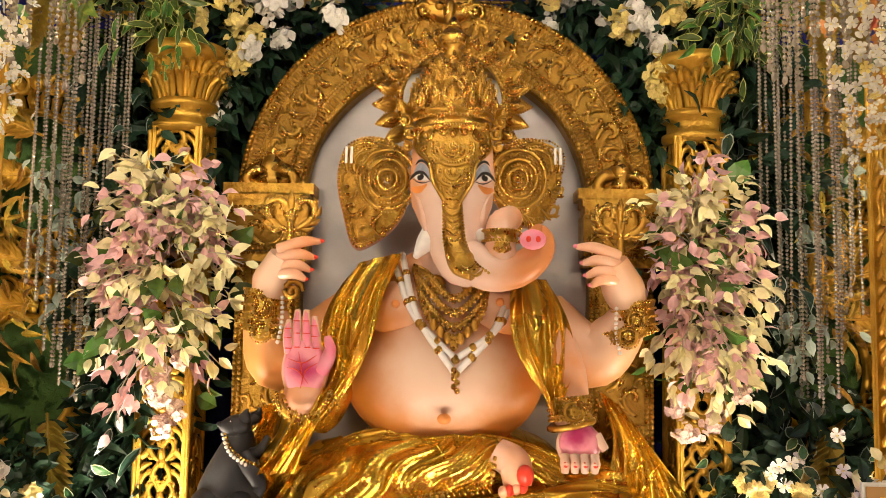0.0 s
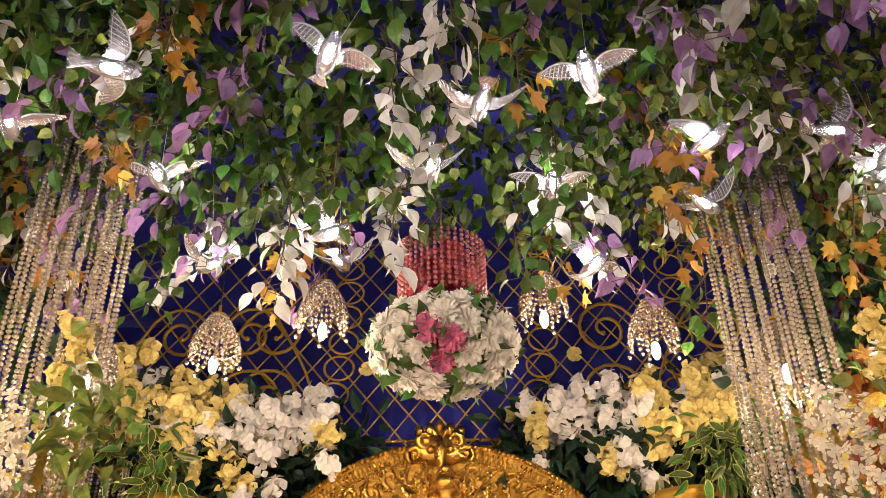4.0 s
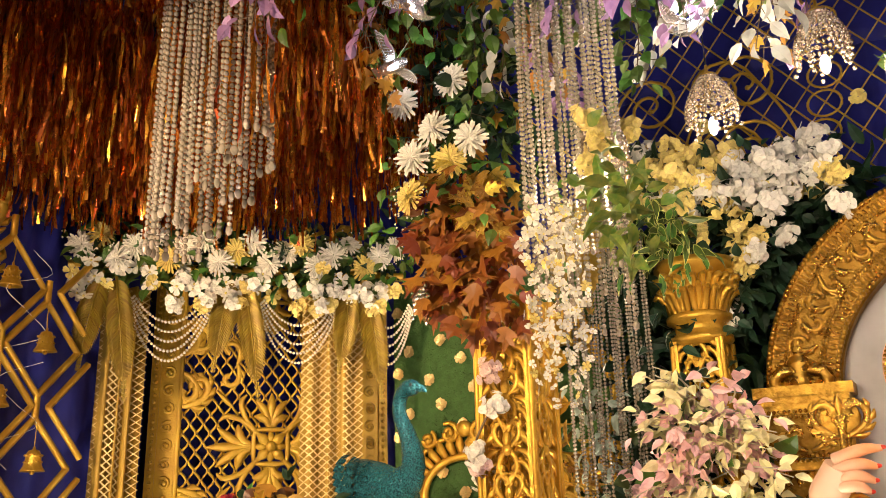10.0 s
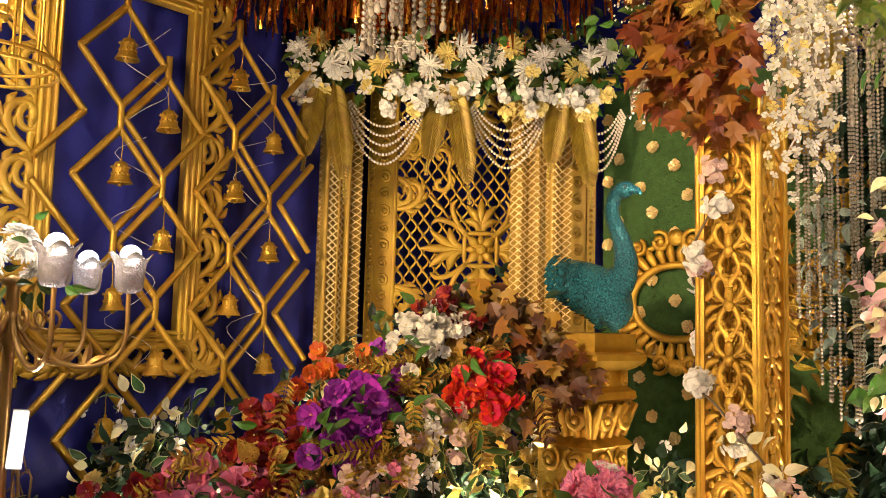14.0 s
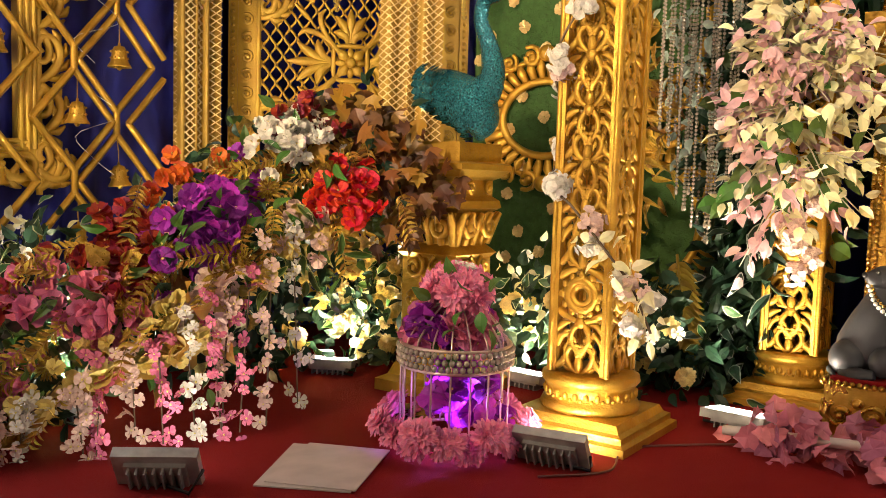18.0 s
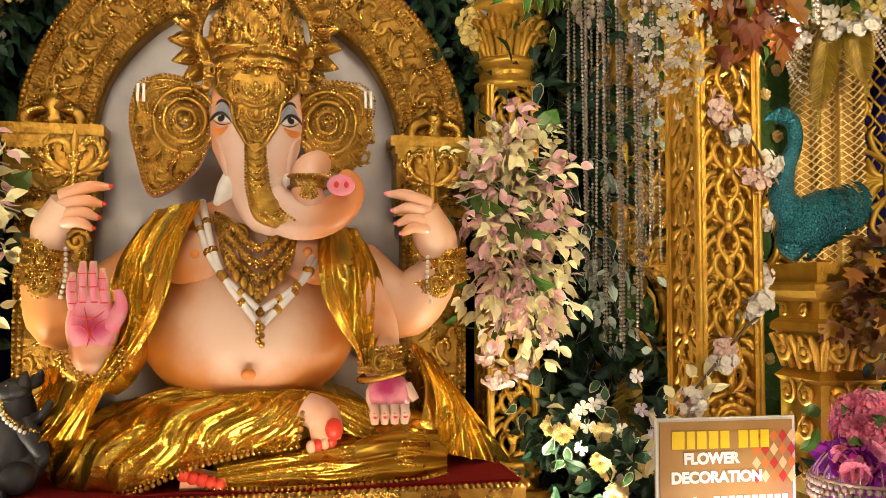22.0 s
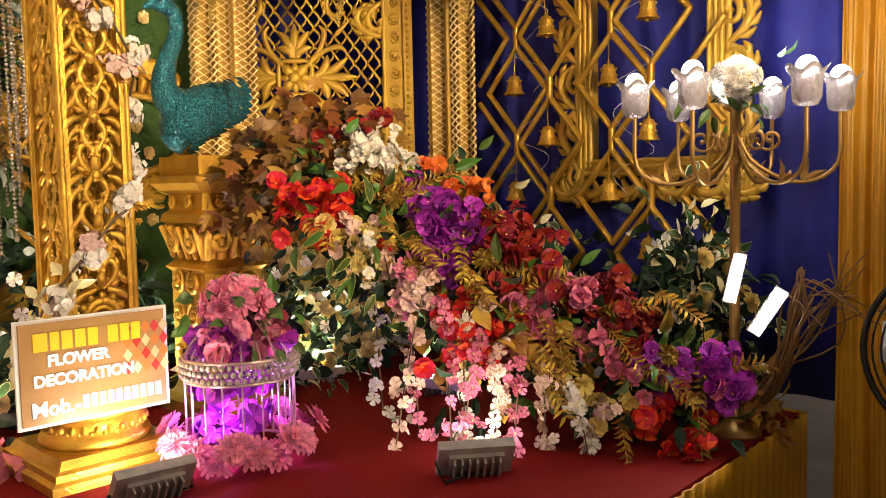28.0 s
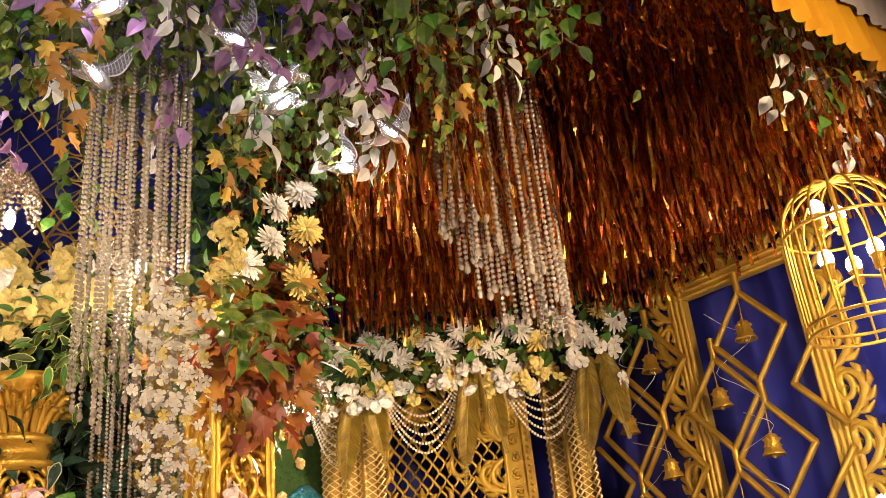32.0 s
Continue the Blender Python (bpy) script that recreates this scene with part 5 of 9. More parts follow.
    lap_sheet(A, [(-0.644, 3.620, 0.356), (-0.521, 3.560, 0.487), (-0.298, 3.520, 0.564), (-0.035, 3.500, 0.588), (0.234, 3.500, 0.592)], [(-0.680, 3.580, 0.280), (-0.480, 3.430, 0.390), (-0.265, 3.390, 0.460), (-0.012, 3.380, 0.498), (0.214, 3.400, 0.509)], [(-0.625, 3.550, 0.225), (-0.416, 3.440, 0.249), (-0.171, 3.420, 0.345), (0.020, 3.420, 0.384), (0.199, 3.430, 0.405)], 9, -0.9, 0.034, C, 6.5)
    lap_sheet(A, [(-0.076, 3.460, 0.345), (0.162, 3.460, 0.378), (0.360, 3.480, 0.399), (0.587, 3.520, 0.435), (0.766, 3.600, 0.410)], [(-0.107, 3.420, 0.302), (0.159, 3.410, 0.318), (0.373, 3.410, 0.331), (0.594, 3.440, 0.352), (0.791, 3.550, 0.330)], [(-0.128, 3.420, 0.269), (0.159, 3.410, 0.257), (0.395, 3.410, 0.255), (0.616, 3.440, 0.260), (0.793, 3.540, 0.254)], 8, 0.8, 0.024, C)
    lap_sheet(A, [(-0.574, 3.620, 0.462), (-0.326, 3.580, 0.606), (0.020, 3.530, 0.629), (0.300, 3.550, 0.586), (0.536, 3.620, 0.498)], [(-0.501, 3.580, 0.440), (-0.278, 3.540, 0.562), (0.020, 3.500, 0.593), (0.275, 3.520, 0.564), (0.504, 3.560, 0.451)], [(-0.409, 3.550, 0.390), (-0.231, 3.500, 0.517), (0.020, 3.470, 0.549), (0.251, 3.500, 0.527), (0.453, 3.520, 0.392)], 12, 0.3, 0.016, C)
    beads(A, spline([(-0.622, 3.530, 0.225), (-0.413, 3.420, 0.249), (-0.170, 3.400, 0.344), (0.020, 3.400, 0.384), (0.197, 3.410, 0.404)], 30), 0.011, O)
    beads(A, spline([(-0.623, 3.535, 0.237), (-0.414, 3.425, 0.263), (-0.170, 3.400, 0.361), (0.020, 3.400, 0.400), (0.197, 3.410, 0.421)], 30), 0.006, O, 0.016)
    beads(A, spline([(0.236, 3.470, 0.592), (0.212, 3.380, 0.512), (0.197, 3.400, 0.410)], 10), 0.013, O)
    beads(A, spline([(-0.127, 3.400, 0.267), (0.158, 3.390, 0.255), (0.612, 3.420, 0.258), (0.788, 3.520, 0.252)], 24), 0.011, O)
    # feet
    f = np.array((0.292, 3.420, 0.506))
    A.tube(spline([(0.226, 3.450, 0.545), f, (0.304, 3.400, 0.425)], 10), [0.06, 0.07, 0.055], 14, S)
    for j in range(4):
        A.ball(np.array((0.245, 3.360, 0.411)) + (0.025 * j, 0, 0.006 * j), (0.02, 0.025, 0.024), NAILK if j % 2 else S, 9, 7)
    A.ball((0.328, 3.350, 0.475), (0.034, 0.03, 0.042), RD, 12, 9)
    for j in range(5):
        A.ball(np.array((-0.211, 3.420, 0.315)) + (0.032 * j, 0, -0.01 * j), (0.026, 0.035, 0.026), RD, 10, 7)
    A.tube([(-0.222, 3.460, 0.294), (-0.054, 3.460, 0.272)], [0.05, 0.03], 12, S)
    # necklaces
    for low, rr in (((0.049, 3.440, 1.132), 0.01), ((0.049, 3.435, 1.076), 0.011), ((0.048, 3.430, 1.021), 0.012), ((0.049, 3.420, 0.976), 0.011)):
        low = np.array(low)
        P = spline([(-0.117, 3.560, 1.261), low + (-0.11, 0.04, 0.1), low, low + (0.11, 0.04, 0.1), (0.202, 3.560, 1.267)], 30)
        beads(A, P, rr, O)
        A.tube(P + (0, 0.006, 0.014), 0.012, 5, O)
        beads(A, P + (0, -0.002, 0.026), 0.006, O, 0.014)
    for j in range(7):
        A.ball(np.array((0.049, 3.420, 0.961)) + (0.027 * (j - 3), 0, 0.027 * abs(j - 3)), (0.016, 0.012, 0.024), O, 8, 6)
    spiral(A, (-0.027, 3.490, 1.196), 0.045, 1.3, 0.014, O, (-1, 0, 0), (0, 0, 1))
    spiral(A, (0.119, 3.490, 1.199), 0.045, 1.3, 0.014, O, (1, 0, 0), (0, 0, 1))
    for a, low, b in (((-0.169, 3.580, 1.332), (0.057, 3.395, 0.852), (0.284, 3.560, 1.210)), ((-0.196, 3.580, 1.285), (0.056, 3.405, 0.908), (0.308, 3.560, 1.175))):
        for s0, s1, mid in ((a, low, (-0.04, -0.05, -0.02)), (b, low, (0.03, -0.05, -0.02))):
            P = spline([s0, (np.array(s0) + s1) / 2 + mid, s1], 20)
            A.tube(P, 0.014, 7, W)
            for q in P[3::4]:
                A.ball(q, 0.02, O, 7, 5)
    for j in range(6):
        A.ball(np.array((0.056, 3.370, 0.868)) + ((j % 2) * 0.013 - 0.006, 0, -0.016 * j), 0.013, O, 7, 5)
    ob = A.obj("idol_statue", [SKIN, LAME, GOLD, WHITE, PALM, NAIL, ORANGE, BLACK, BELLY, CHEST, FACE, ARML, ARMR, LIDGREY, PALMR, PALML, EMBOSS])
    return tagged(ob, "seated elephant-headed plaster idol in gold cloth with gold crown and jewellery", "statue")


NAILK = 5
idol()


def mouse():
    A = Acc()
    A.tube(spline([(-0.859, 3.600, 0.245), (-0.845, 3.580, 0.351), (-0.819, 3.550, 0.473), (-0.806, 3.540, 0.561), (-0.803, 3.530, 0.609)], 20), [0.09, 0.135, 0.1, 0.062, 0.045], 20)
    A.ball((-0.812, 3.520, 0.625), (0.058, 0.055, 0.045), 0, 16, 11)
    A.tube(spline([(-0.821, 3.510, 0.621), (-0.851, 3.490, 0.625), (-0.873, 3.475, 0.632)], 8), [0.045, 0.034, 0.012], 14)
    A.ball((-0.874, 3.470, 0.634), 0.011, 3, 8, 6)
    for u, y in ((655, 3.5), (664, 3.56)):
        A.tube(spline([(-0.789, 3.530, 0.626), (np.array((-0.780, 3.530, 0.660)) + (0.004 * (u - 655), y - 3.53, 0)), (np.array((-0.770, 3.530, 0.694)) + (0.004 * (u - 655), y - 3.53, 0))], 8), [0.016, 0.028, 0.004], 10)
    A.ball((-0.830, 3.472, 0.646), 0.008, 3, 8, 6)
    A.ball((-0.829, 3.466, 0.647), 0.003, 1, 6, 4)
    A.ball((-0.913, 3.500, 0.314), (0.075, 0.08, 0.072), 0, 18, 12)
    A.ball((-0.785, 3.470, 0.318), (0.06, 0.075, 0.06), 0, 16, 11)
    A.tube(spline([(-0.926, 3.460, 0.262), (-0.865, 3.430, 0.263), (-0.813, 3.420, 0.275)], 8), [0.03, 0.032, 0.018], 10)
    A.tube(spline([(-0.770, 3.500, 0.502), (-0.724, 3.450, 0.448), (-0.695, 3.430, 0.399), (-0.706, 3.420, 0.375)], 10), [0.045, 0.034, 0.026, 0.02], 10)
    A.tube(spline([(-0.756, 3.520, 0.511), (-0.706, 3.470, 0.539), (-0.676, 3.460, 0.592)], 8), [0.03, 0.022, 0.012], 8)
    A.tube(spline([(-0.954, 3.600, 0.241), (-0.979, 3.500, 0.262), (-0.945, 3.420, 0.252)], 10), [0.02, 0.015, 0.006], 7)
    P = spline([(-0.863, 3.485, 0.594), (-0.831, 3.460, 0.530), (-0.773, 3.440, 0.491), (-0.719, 3.440, 0.466), (-0.699, 3.450, 0.441)], 16)
    beads(A, P, 0.0085, 1)
    beads(A, P + (0.008, -0.004, 0.016), 0.007, 2)
    tagged(A.obj("mouse_statue", [MOUSE, WHITE, GOLD, BLACK]), "dark grey plaster mouse with a bead garland sitting on the pedestal", "statue")


mouse()


# ---- side lattices with bells ----
def lattice(x, yc, face, label):
    """A carved window frame and two lattices of linked diamonds on a side wall; face is the way it looks (+1 or -1 in x)."""
    e = thing("lattice_screen", label, "screen", (x, yc, 0))
    ux = np.array((0, 1.0, 0))
    f = lambda u, z, o=0.0: np.array((face * o, 0, z)) + ux * u
    U0, U1, Z0, Z1 = -0.3, 0.39, 1.02, 2.62
    for u in (U0, U1):
        A = Acc()
        A.box(f(u, (Z0 + Z1) / 2), (0.05, 0.085, Z1 - Z0 + 0.08))
        for o in (-0.03, 0.0, 0.03):
            A.tube([f(u + o, Z0, 0.026), f(u + o, Z1, 0.026)], 0.011, 6)
        A.obj("frame_stile", GOLDW, e)
    for z in (Z0, Z1):
        A = Acc()
        A.box(f((U0 + U1) / 2, z), (0.048, U1 - U0 - 0.085, 0.085))
        for o in (-0.03, 0.0, 0.03):
            A.tube([f(U0, z + o, 0.025), f(U1, z + o, 0.025)], 0.011, 6)
        A.obj("frame_rail", GOLDW, e)
    board = plane((face * 0.012, 0, 0), ux, (0, 0, 1), (face, 0, 0))
    for sd, u0 in ((-1, U0 - 0.045), (1, U1 + 0.045)):
        m = lambda a, b, c, u0=u0, sd=sd: board(u0 + sd * np.asarray(a), b, c)
        A = Acc()
        for i, z in enumerate(np.arange(0.84, 2.7, 0.235)):
            curl(A, m, (0.0, z), 0.5, 0.4, 1, 0.024, 0, 5, 0.9)
            curl(A, m, (0.0, z + 0.23), -0.6, 0.26, -1, 0.02, 0, 3, 0.9)
        stroke(A, m, [(0.012, 0.82), (0.012, 2.8)], 0.016, 0, 0.8)
        A.obj("scroll_side", GOLDW, e)
    A = Acc()
    uc = (U0 + U1) / 2
    for sg in (-1, 1):
        m = lambda a, b, c, sg=sg: board(uc + sg * np.asarray(a), b, c)
        for q in range(3):
            curl(A, m, (0.03 + 0.17 * q, 2.67), 1.0, 0.34 - 0.03 * q, -1, 0.025, 0, 5, 0.9)
            curl(A, m, (0.12 + 0.17 * q, 2.67), 2.2, 0.2, 1, 0.018, 0, 3, 0.9)
    A.ball(f(uc, 2.83), (0.03, 0.08, 0.09), 0, 12, 8)
    A.obj("scroll_crest", GOLDW, e)
    A = Acc()
    for sg in (-1, 1):
        m = lambda a, b, c, sg=sg: board(uc + sg * np.asarray(a), b, c)
        for q in range(3):
            curl(A, m, (0.02 + 0.17 * q, 0.97), -0.9, 0.36, 1, 0.026, 0, 5, 0.9)
            curl(A, m, (0.14 + 0.17 * q, 0.96), -2.0, 0.22, -1, 0.02, 0, 4, 0.9)
    A.obj("scroll_apron", GOLDW, e)
    hw, hh, pitch = 0.195, 0.225, 0.555

    def diamond(half=0):
        bar = Acc()
        sides = [((-hw, 0), (0, hh)), ((0, hh), (hw, 0)), ((hw, 0), (0, -hh)), ((0, -hh), (-hw, 0))]
        if half > 0:
            sides = sides[1:3]
        if half < 0:
            sides = [sides[0], sides[3]]
        for a, b in sides:
            p, q = np.array(f(*a)), np.array(f(*b))
            bar.tube([p + (p - q) * 0.02, q + (q - p) * 0.02], 0.018, 4, flat=(1, 0, 0))
        if not half:
            bar.tube([f(0, hh), f(0, pitch - hh)], 0.018, 4)
        return bar.obj("diamond", GOLDP, e)

    bells = []
    made = {}
    for u, top, rows, half in ((-0.36, 1.99, 3, 1), (0, 2.27, 4, 0), (0.215, 1.99, 3, 0), (0.585, 2.27, 4, 0), (0.8, 1.99, 3, 0), (1.06, 2.27, 4, -1)):
        for r in range(rows):
            if half not in made:
                o = made[half] = diamond(half)
            else:
                o = made[half].copy()
                scene.collection.objects.link(o)
                o.parent = e
            z = top - r * pitch
            o.location = f(u, z, 0.06)
            if not half:
                bells.append((u, z))
    bm = Acc()
    bm.lathe([(0, 0.07), (0.006, 0.07), (0.006, 0.058), (0.024, 0.052), (0.034, 0.03), (0.036, 0.0), (0.042, -0.02), (0.053, -0.036), (0.055, -0.043), (0.048, -0.04), (0.03, 0.0), (0, 0.03)], 16)
    for zz in (0.03, 0.0, -0.02):
        for a in np.arange(0, 6.28, 0.52):
            bm.ball((0.038 * math.cos(a + zz * 20), 0.038 * math.sin(a + zz * 20), zz), 0.006, 0, 4, 3)
    bm.ball((0, 0, -0.045), 0.012, 0, 8, 6)
    bm.tube([(0, 0, 0.065), (0.004, 0, 0.12), (0.0, 0, 0.19)], 0.0025, 4)
    b0 = bm.obj("brass_bell", GOLDP, None)
    tagged(b0, "small gold bell hung on a thread from the lattice", "bell", "lattice bells")
    for k, (u, z) in enumerate(bells):
        o = b0
        if k:
            o = b0.copy()
            scene.collection.objects.link(o)
        o.location = Vector((x, yc, 0)) + Vector(f(u + 0.012, z + 0.025, 0.065))
        o.rotation_euler = (0.05 * math.sin(k * 2.1), 0.05 * math.cos(k * 1.7), k)
    for j in range(6):
        w = Acc()
        u0 = 0.1 if j % 2 else 0.69
        P = [f(u0 + 0.13 * math.sin(i * 2.1 + j), 2.45 - 0.33 * (j // 2) * 1.6 - 0.1 * i, 0.07) for i in range(6)]
        w.tube(spline(P, 22), 0.0014, 4)
        w.obj("wire", WHITE, e, "thin white wire of the bell lights")
    return e


lattice(-4.0, 1.61, 1, "gold diamond lattice and carved frame on blue cloth")
lattice(4.03, 2.14, -1, "gold diamond lattice and carved frame on blue cloth")


# ---- corner panels at 45 degrees ----
def corner_panel(cx, cy, rz, label):
    e = thing("carved_panel", label, "panel", (cx, cy, 0), rz)
    W2, Z0, Z1 = 0.62, 0.1, 2.75
    for sx in (-1, 1):
        A = Acc()
        A.box((sx * (W2 - 0.05), 0, (Z0 + Z1) / 2), (0.11, 0.05, Z1 - Z0))
        A.box((sx * (W2 + 0.02), -0.01, (Z0 + Z1) / 2), (0.05, 0.07, Z1 - Z0))
        A.tube([(sx * (W2 - 0.115), -0.02, Z0), (sx * (W2 - 0.115), -0.02, Z1)], 0.014, 6)
        for z in np.arange(Z0 + 0.06, Z1, 0.036):
            A.ball((sx * (W2 + 0.02), -0.048, z), 0.012, 0, 6, 4)
        for i, z in enumerate(np.arange(Z0 + 0.08, Z1, 0.1)):
            spiral(A, (sx * (W2 - 0.055), -0.028, z), 0.036, 1.3, 0.009, 0, (1 if i % 2 else -1, 0, 0), (0, 0, 1), start=1.0, n=12)
        A.obj("side_rail", GOLDW, e)
    A = Acc()
    zz = np.linspace(Z0, Z1, 132)
    for i, x in enumerate(np.arange(-0.5, 0.51, 0.037)):
        A = Acc()
        P = np.stack([x + 0.0165 * np.sin(zz * 62 + (math.pi if i % 2 else 0)), 0 * zz, zz], -1)
        A.tube(P, 0.0085, 4, cap=False)
        A.obj("fret_strand", GOLDW, e)
    A = Acc()
    for zc in (0.64, 1.57, 2.5):
        for q in range(4):
            a = q * math.pi / 2
            L0 = 0.36 if q % 2 == 0 else 0.31
            arm = plane((0, -0.02, zc), (math.cos(a), 0, math.sin(a)), (-math.sin(a), 0, math.cos(a)), (0, -1, 0))
            for j in range(-2, 3):
                b2 = 0.5 * j
                ln = (L0 - 0.13) * (1 - 0.1 * j * j)
                pts = [(0.11, 0.008 * j)] + [(0.12 + ln * f * math.cos(b2 * (0.6 + 0.5 * f)), ln * f * math.sin(b2 * (0.6 + 0.5 * f))) for f in (0.35, 0.7, 1.0)]
                stroke(A, arm, pts, [0.012, 0.026, 0.025, 0.005], 0, 0.9, 6, 9)
            ring = np.linspace(-0.8, 0.8, 9)
            stroke(A, arm, np.stack([0.125 * np.cos(ring) - 0.03 * np.cos(2 * ring), 0.125 * np.sin(ring)], -1), [0.01, 0.017, 0.01], 0, 0.9)
            for sg in (-1, 1):
                m = lambda u, v, o, arm=arm, sg=sg: arm(u, np.asarray(v) * sg, o)
                stroke(A, m, [(0.05, 0.045), (0.1, 0.1), (0.17, 0.15), (0.25, 0.17), (0.29, 0.14)], [0.012, 0.017, 0.015, 0.017, 0.006], 0, 0.9, 6, 11)
            d = plane((0, -0.03, zc), (math.cos(a + 0.785), 0, math.sin(a + 0.785)), (-math.sin(a + 0.785), 0, math.cos(a + 0.785)), (0, -1, 0))
            stroke(A, d, [(0.02, 0), (0.06, 0), (0.1, 0)], [0.016, 0.034, 0.01], 0, 0.8, 8, 6)
            stroke(A, arm, [(0.02, 0), (0.05, 0), (0.085, 0)], [0.014, 0.028, 0.008], 0, 1.0, 8, 6)
            stroke(A, d, [(0.3, 0), (0.36, 0), (0.44, 0)], [0.005, 0.016, 0.005], 0, 0.8, 6, 6)
        A.ball((0, -0.055, zc), (0.03, 0.022, 0.03), 0, 12, 8)
        for sg in (-1, 1):
            for dz in (-1, 1):
                corner = plane((sg * 0.5, -0.012, zc + dz * 0.465), (-sg, 0, 0), (0, 0, -dz), (0, -1, 0))
                curl(A, corner, (0.0, 0.24), -0.1, 0.36, -1, 0.024, 0, 5, 0.8)
                curl(A, corner, (0.0, 0.05), 0.5, 0.3, 1, 0.024, 0, 5, 0.8)
                curl(A, corner, (0.3, 0.0), 1.2, 0.24, 1, 0.018, 0, 4, 0.8)
    A.obj("rosette_carving", GOLDW, e)
    return e


corner_panel(-3.615, 3.675, 45, "tall gold panel of pierced scroll carving across the corner")
corner_panel(3.38, 4.07, -45, "tall gold panel of pierced scroll carving across the corner")


def net_drape(place, rz, w, z0, z1, label):
    """A hanging of knotted gold net over cloth, gathered."""
    e = thing("net_curtain", label, "curtain", place, rz)
    n = 25
    s = np.linspace(-0.5, 0.5, n)
    zs = np.linspace(z0, z1, 20)
    Y = 0.035 * np.sin(s * 22 + 0.6 * np.sin(s * 9))
    G0 = np.stack([np.broadcast_to(s * w, (20, n)), np.broadcast_to(Y, (20, n)), np.broadcast_to(zs[:, None], (20, n))], -1)
    A = Acc()
    A.grid(G0)
    A.obj("cloth", NET, e)
    A = Acc()
    step = 0.04
    zz = np.arange(z0, z1, step)
    nn = max(4, int(w / 0.046))
    for i in range(nn):
        for d in (0, 1):
            u = [((i + (q + d) % 2) / nn - 0.5) for q in range(len(zz))]
            P = np.array([(a * w, 0.035 * math.sin(a * 22 + 0.6 * math.sin(a * 9)) - 0.006, z) for a, z in zip(u, zz)])
            A.tube(P + (0, -0.004, 0), 0.0062, 4, cap=False)
    A.obj("net", mat("pale_gold_cord", (0.85, 0.64, 0.26), 0.4, 0.2, 0.2), e)
    return e


net_drape((-3.97, 2.9, 0), 70, 0.23, 0.3, 2.4, "pale gold knotted net hanging over blue cloth")
net_drape((-3.15, 3.63, 0), 40, 0.33, 0.9, 2.4, "pale gold knotted net hanging before a carved panel")
net_drape((3.85, 3.3, 0), -60, 0.28, 0.4, 2.4, "pale gold knotted net hanging over blue cloth")
net_drape((2.93, 4.1, 0), -40, 0.36, 0.9, 2.4, "pale gold knotted net hanging before a carved panel")


# ---- turf walls with gold ovals ----
def turf_wall(name, p0, p1, label):
    p0, p1 = np.array(p0, float), np.array(p1, float)
    d = p1 - p0
    w = np.linalg.norm(d)
    u = np.array((*(d / w), 0))
    nn = np.array((u[1], -u[0], 0))
    A = Acc()
    c = (p0 + p1) / 2
    A.box((c[0], c[1], 1.25), (w, 0.05, 2.5), 0, math.atan2(d[1], d[0]))
    ob = setting(A.obj(name, TURF), label, "wall")
    n = 26000
    P = np.array((*p0, 0)) + RNG.uniform(0, w, n)[:, None] * u + nn * 0.024
    P[:, 2] = RNG.uniform(0.02, 2.45, n)
    A = Acc()
    D = unit(nn + rnd(n, 0.7))
    S = unit(np.cross(D, rnd(n)))
    L = RNG.uniform(0.015, 0.034, n)[:, None]
    V = np.stack([P - S * 0.002, P + S * 0.002, P + D * L], 1).reshape(-1, 3)
    A.add(V, [(3 * i, 3 * i + 1, 3 * i + 2) for i in range(n)], 0, False)
    A.obj("turf_blades", TURF, ob, kind="stuff")
    return ob, u, nn


tw, TWU, TWN = turf_wall("turf_wall_west", (-3.05, 4.12), (-1.35, 4.3), "green artificial turf wall dotted with small gold flowers")
te, TEU, TEN = turf_wall("turf_wall_east", (1.35, 4.3), (2.95, 4.42), "green artificial turf wall dotted with small gold flowers")


def oval_frame(c, u, rx, rz, label):
    e = thing("oval_frame", label, "frame", c, math.degrees(math.atan2(u[1], u[0])))
    A = Acc()
    t = np.linspace(0, 2 * np.pi, 48, endpoint=False)
    A.tube(np.stack([rx * np.cos(t), 0 * t - 0.01, rz * np.sin(t)], -1), 0.022, 8, closed=True)
    A.tube(np.stack([(rx + 0.12) * np.cos(t), 0 * t, (rz + 0.12) * np.sin(t)], -1), 0.016, 6, closed=True)
    A.obj("rim", GOLDP, e)
    A = Acc()
    for a in np.linspace(0, 2 * np.pi, 34, endpoint=False):
        d = np.array((math.cos(a), 0, math.sin(a)))
        b0 = np.array((rx * math.cos(a), 0, rz * math.sin(a)))
        A.tube([b0 + d * 0.02, b0 + d * 0.07 + (0, -0.02, 0), b0 + d * 0.12], [0.02, 0.028, 0.014], 6)
    for a in (math.pi / 2, -math.pi / 2):
        c0 = np.array((0, -0.015, (rz + 0.13) * math.sin(a)))
        for s in (-1, 1):
            spiral(A, c0 + (s * 0.09, 0, 0), 0.06, 1.4, 0.018, 0, (s, 0, 0), (0, 0, math.sin(a)), start=1)
            spiral(A, c0 + (s * 0.22, 0, -0.03 * math.sin(a)), 0.05, 1.4, 0.016, 0, (s, 0, 0), (0, 0, math.sin(a)), start=2)
        A.ball(c0 + (0, 0, 0.02 * math.sin(a)), (0.05, 0.03, 0.045), 0, 10, 7)
    A.obj("shell_border", GOLDP, e)
    return e


def on_turf(p0, u, nn, s, z, o=0.05):
    return tuple(np.array((*p0, 0)) + u * s + nn * o + np.array((0, 0, z)))


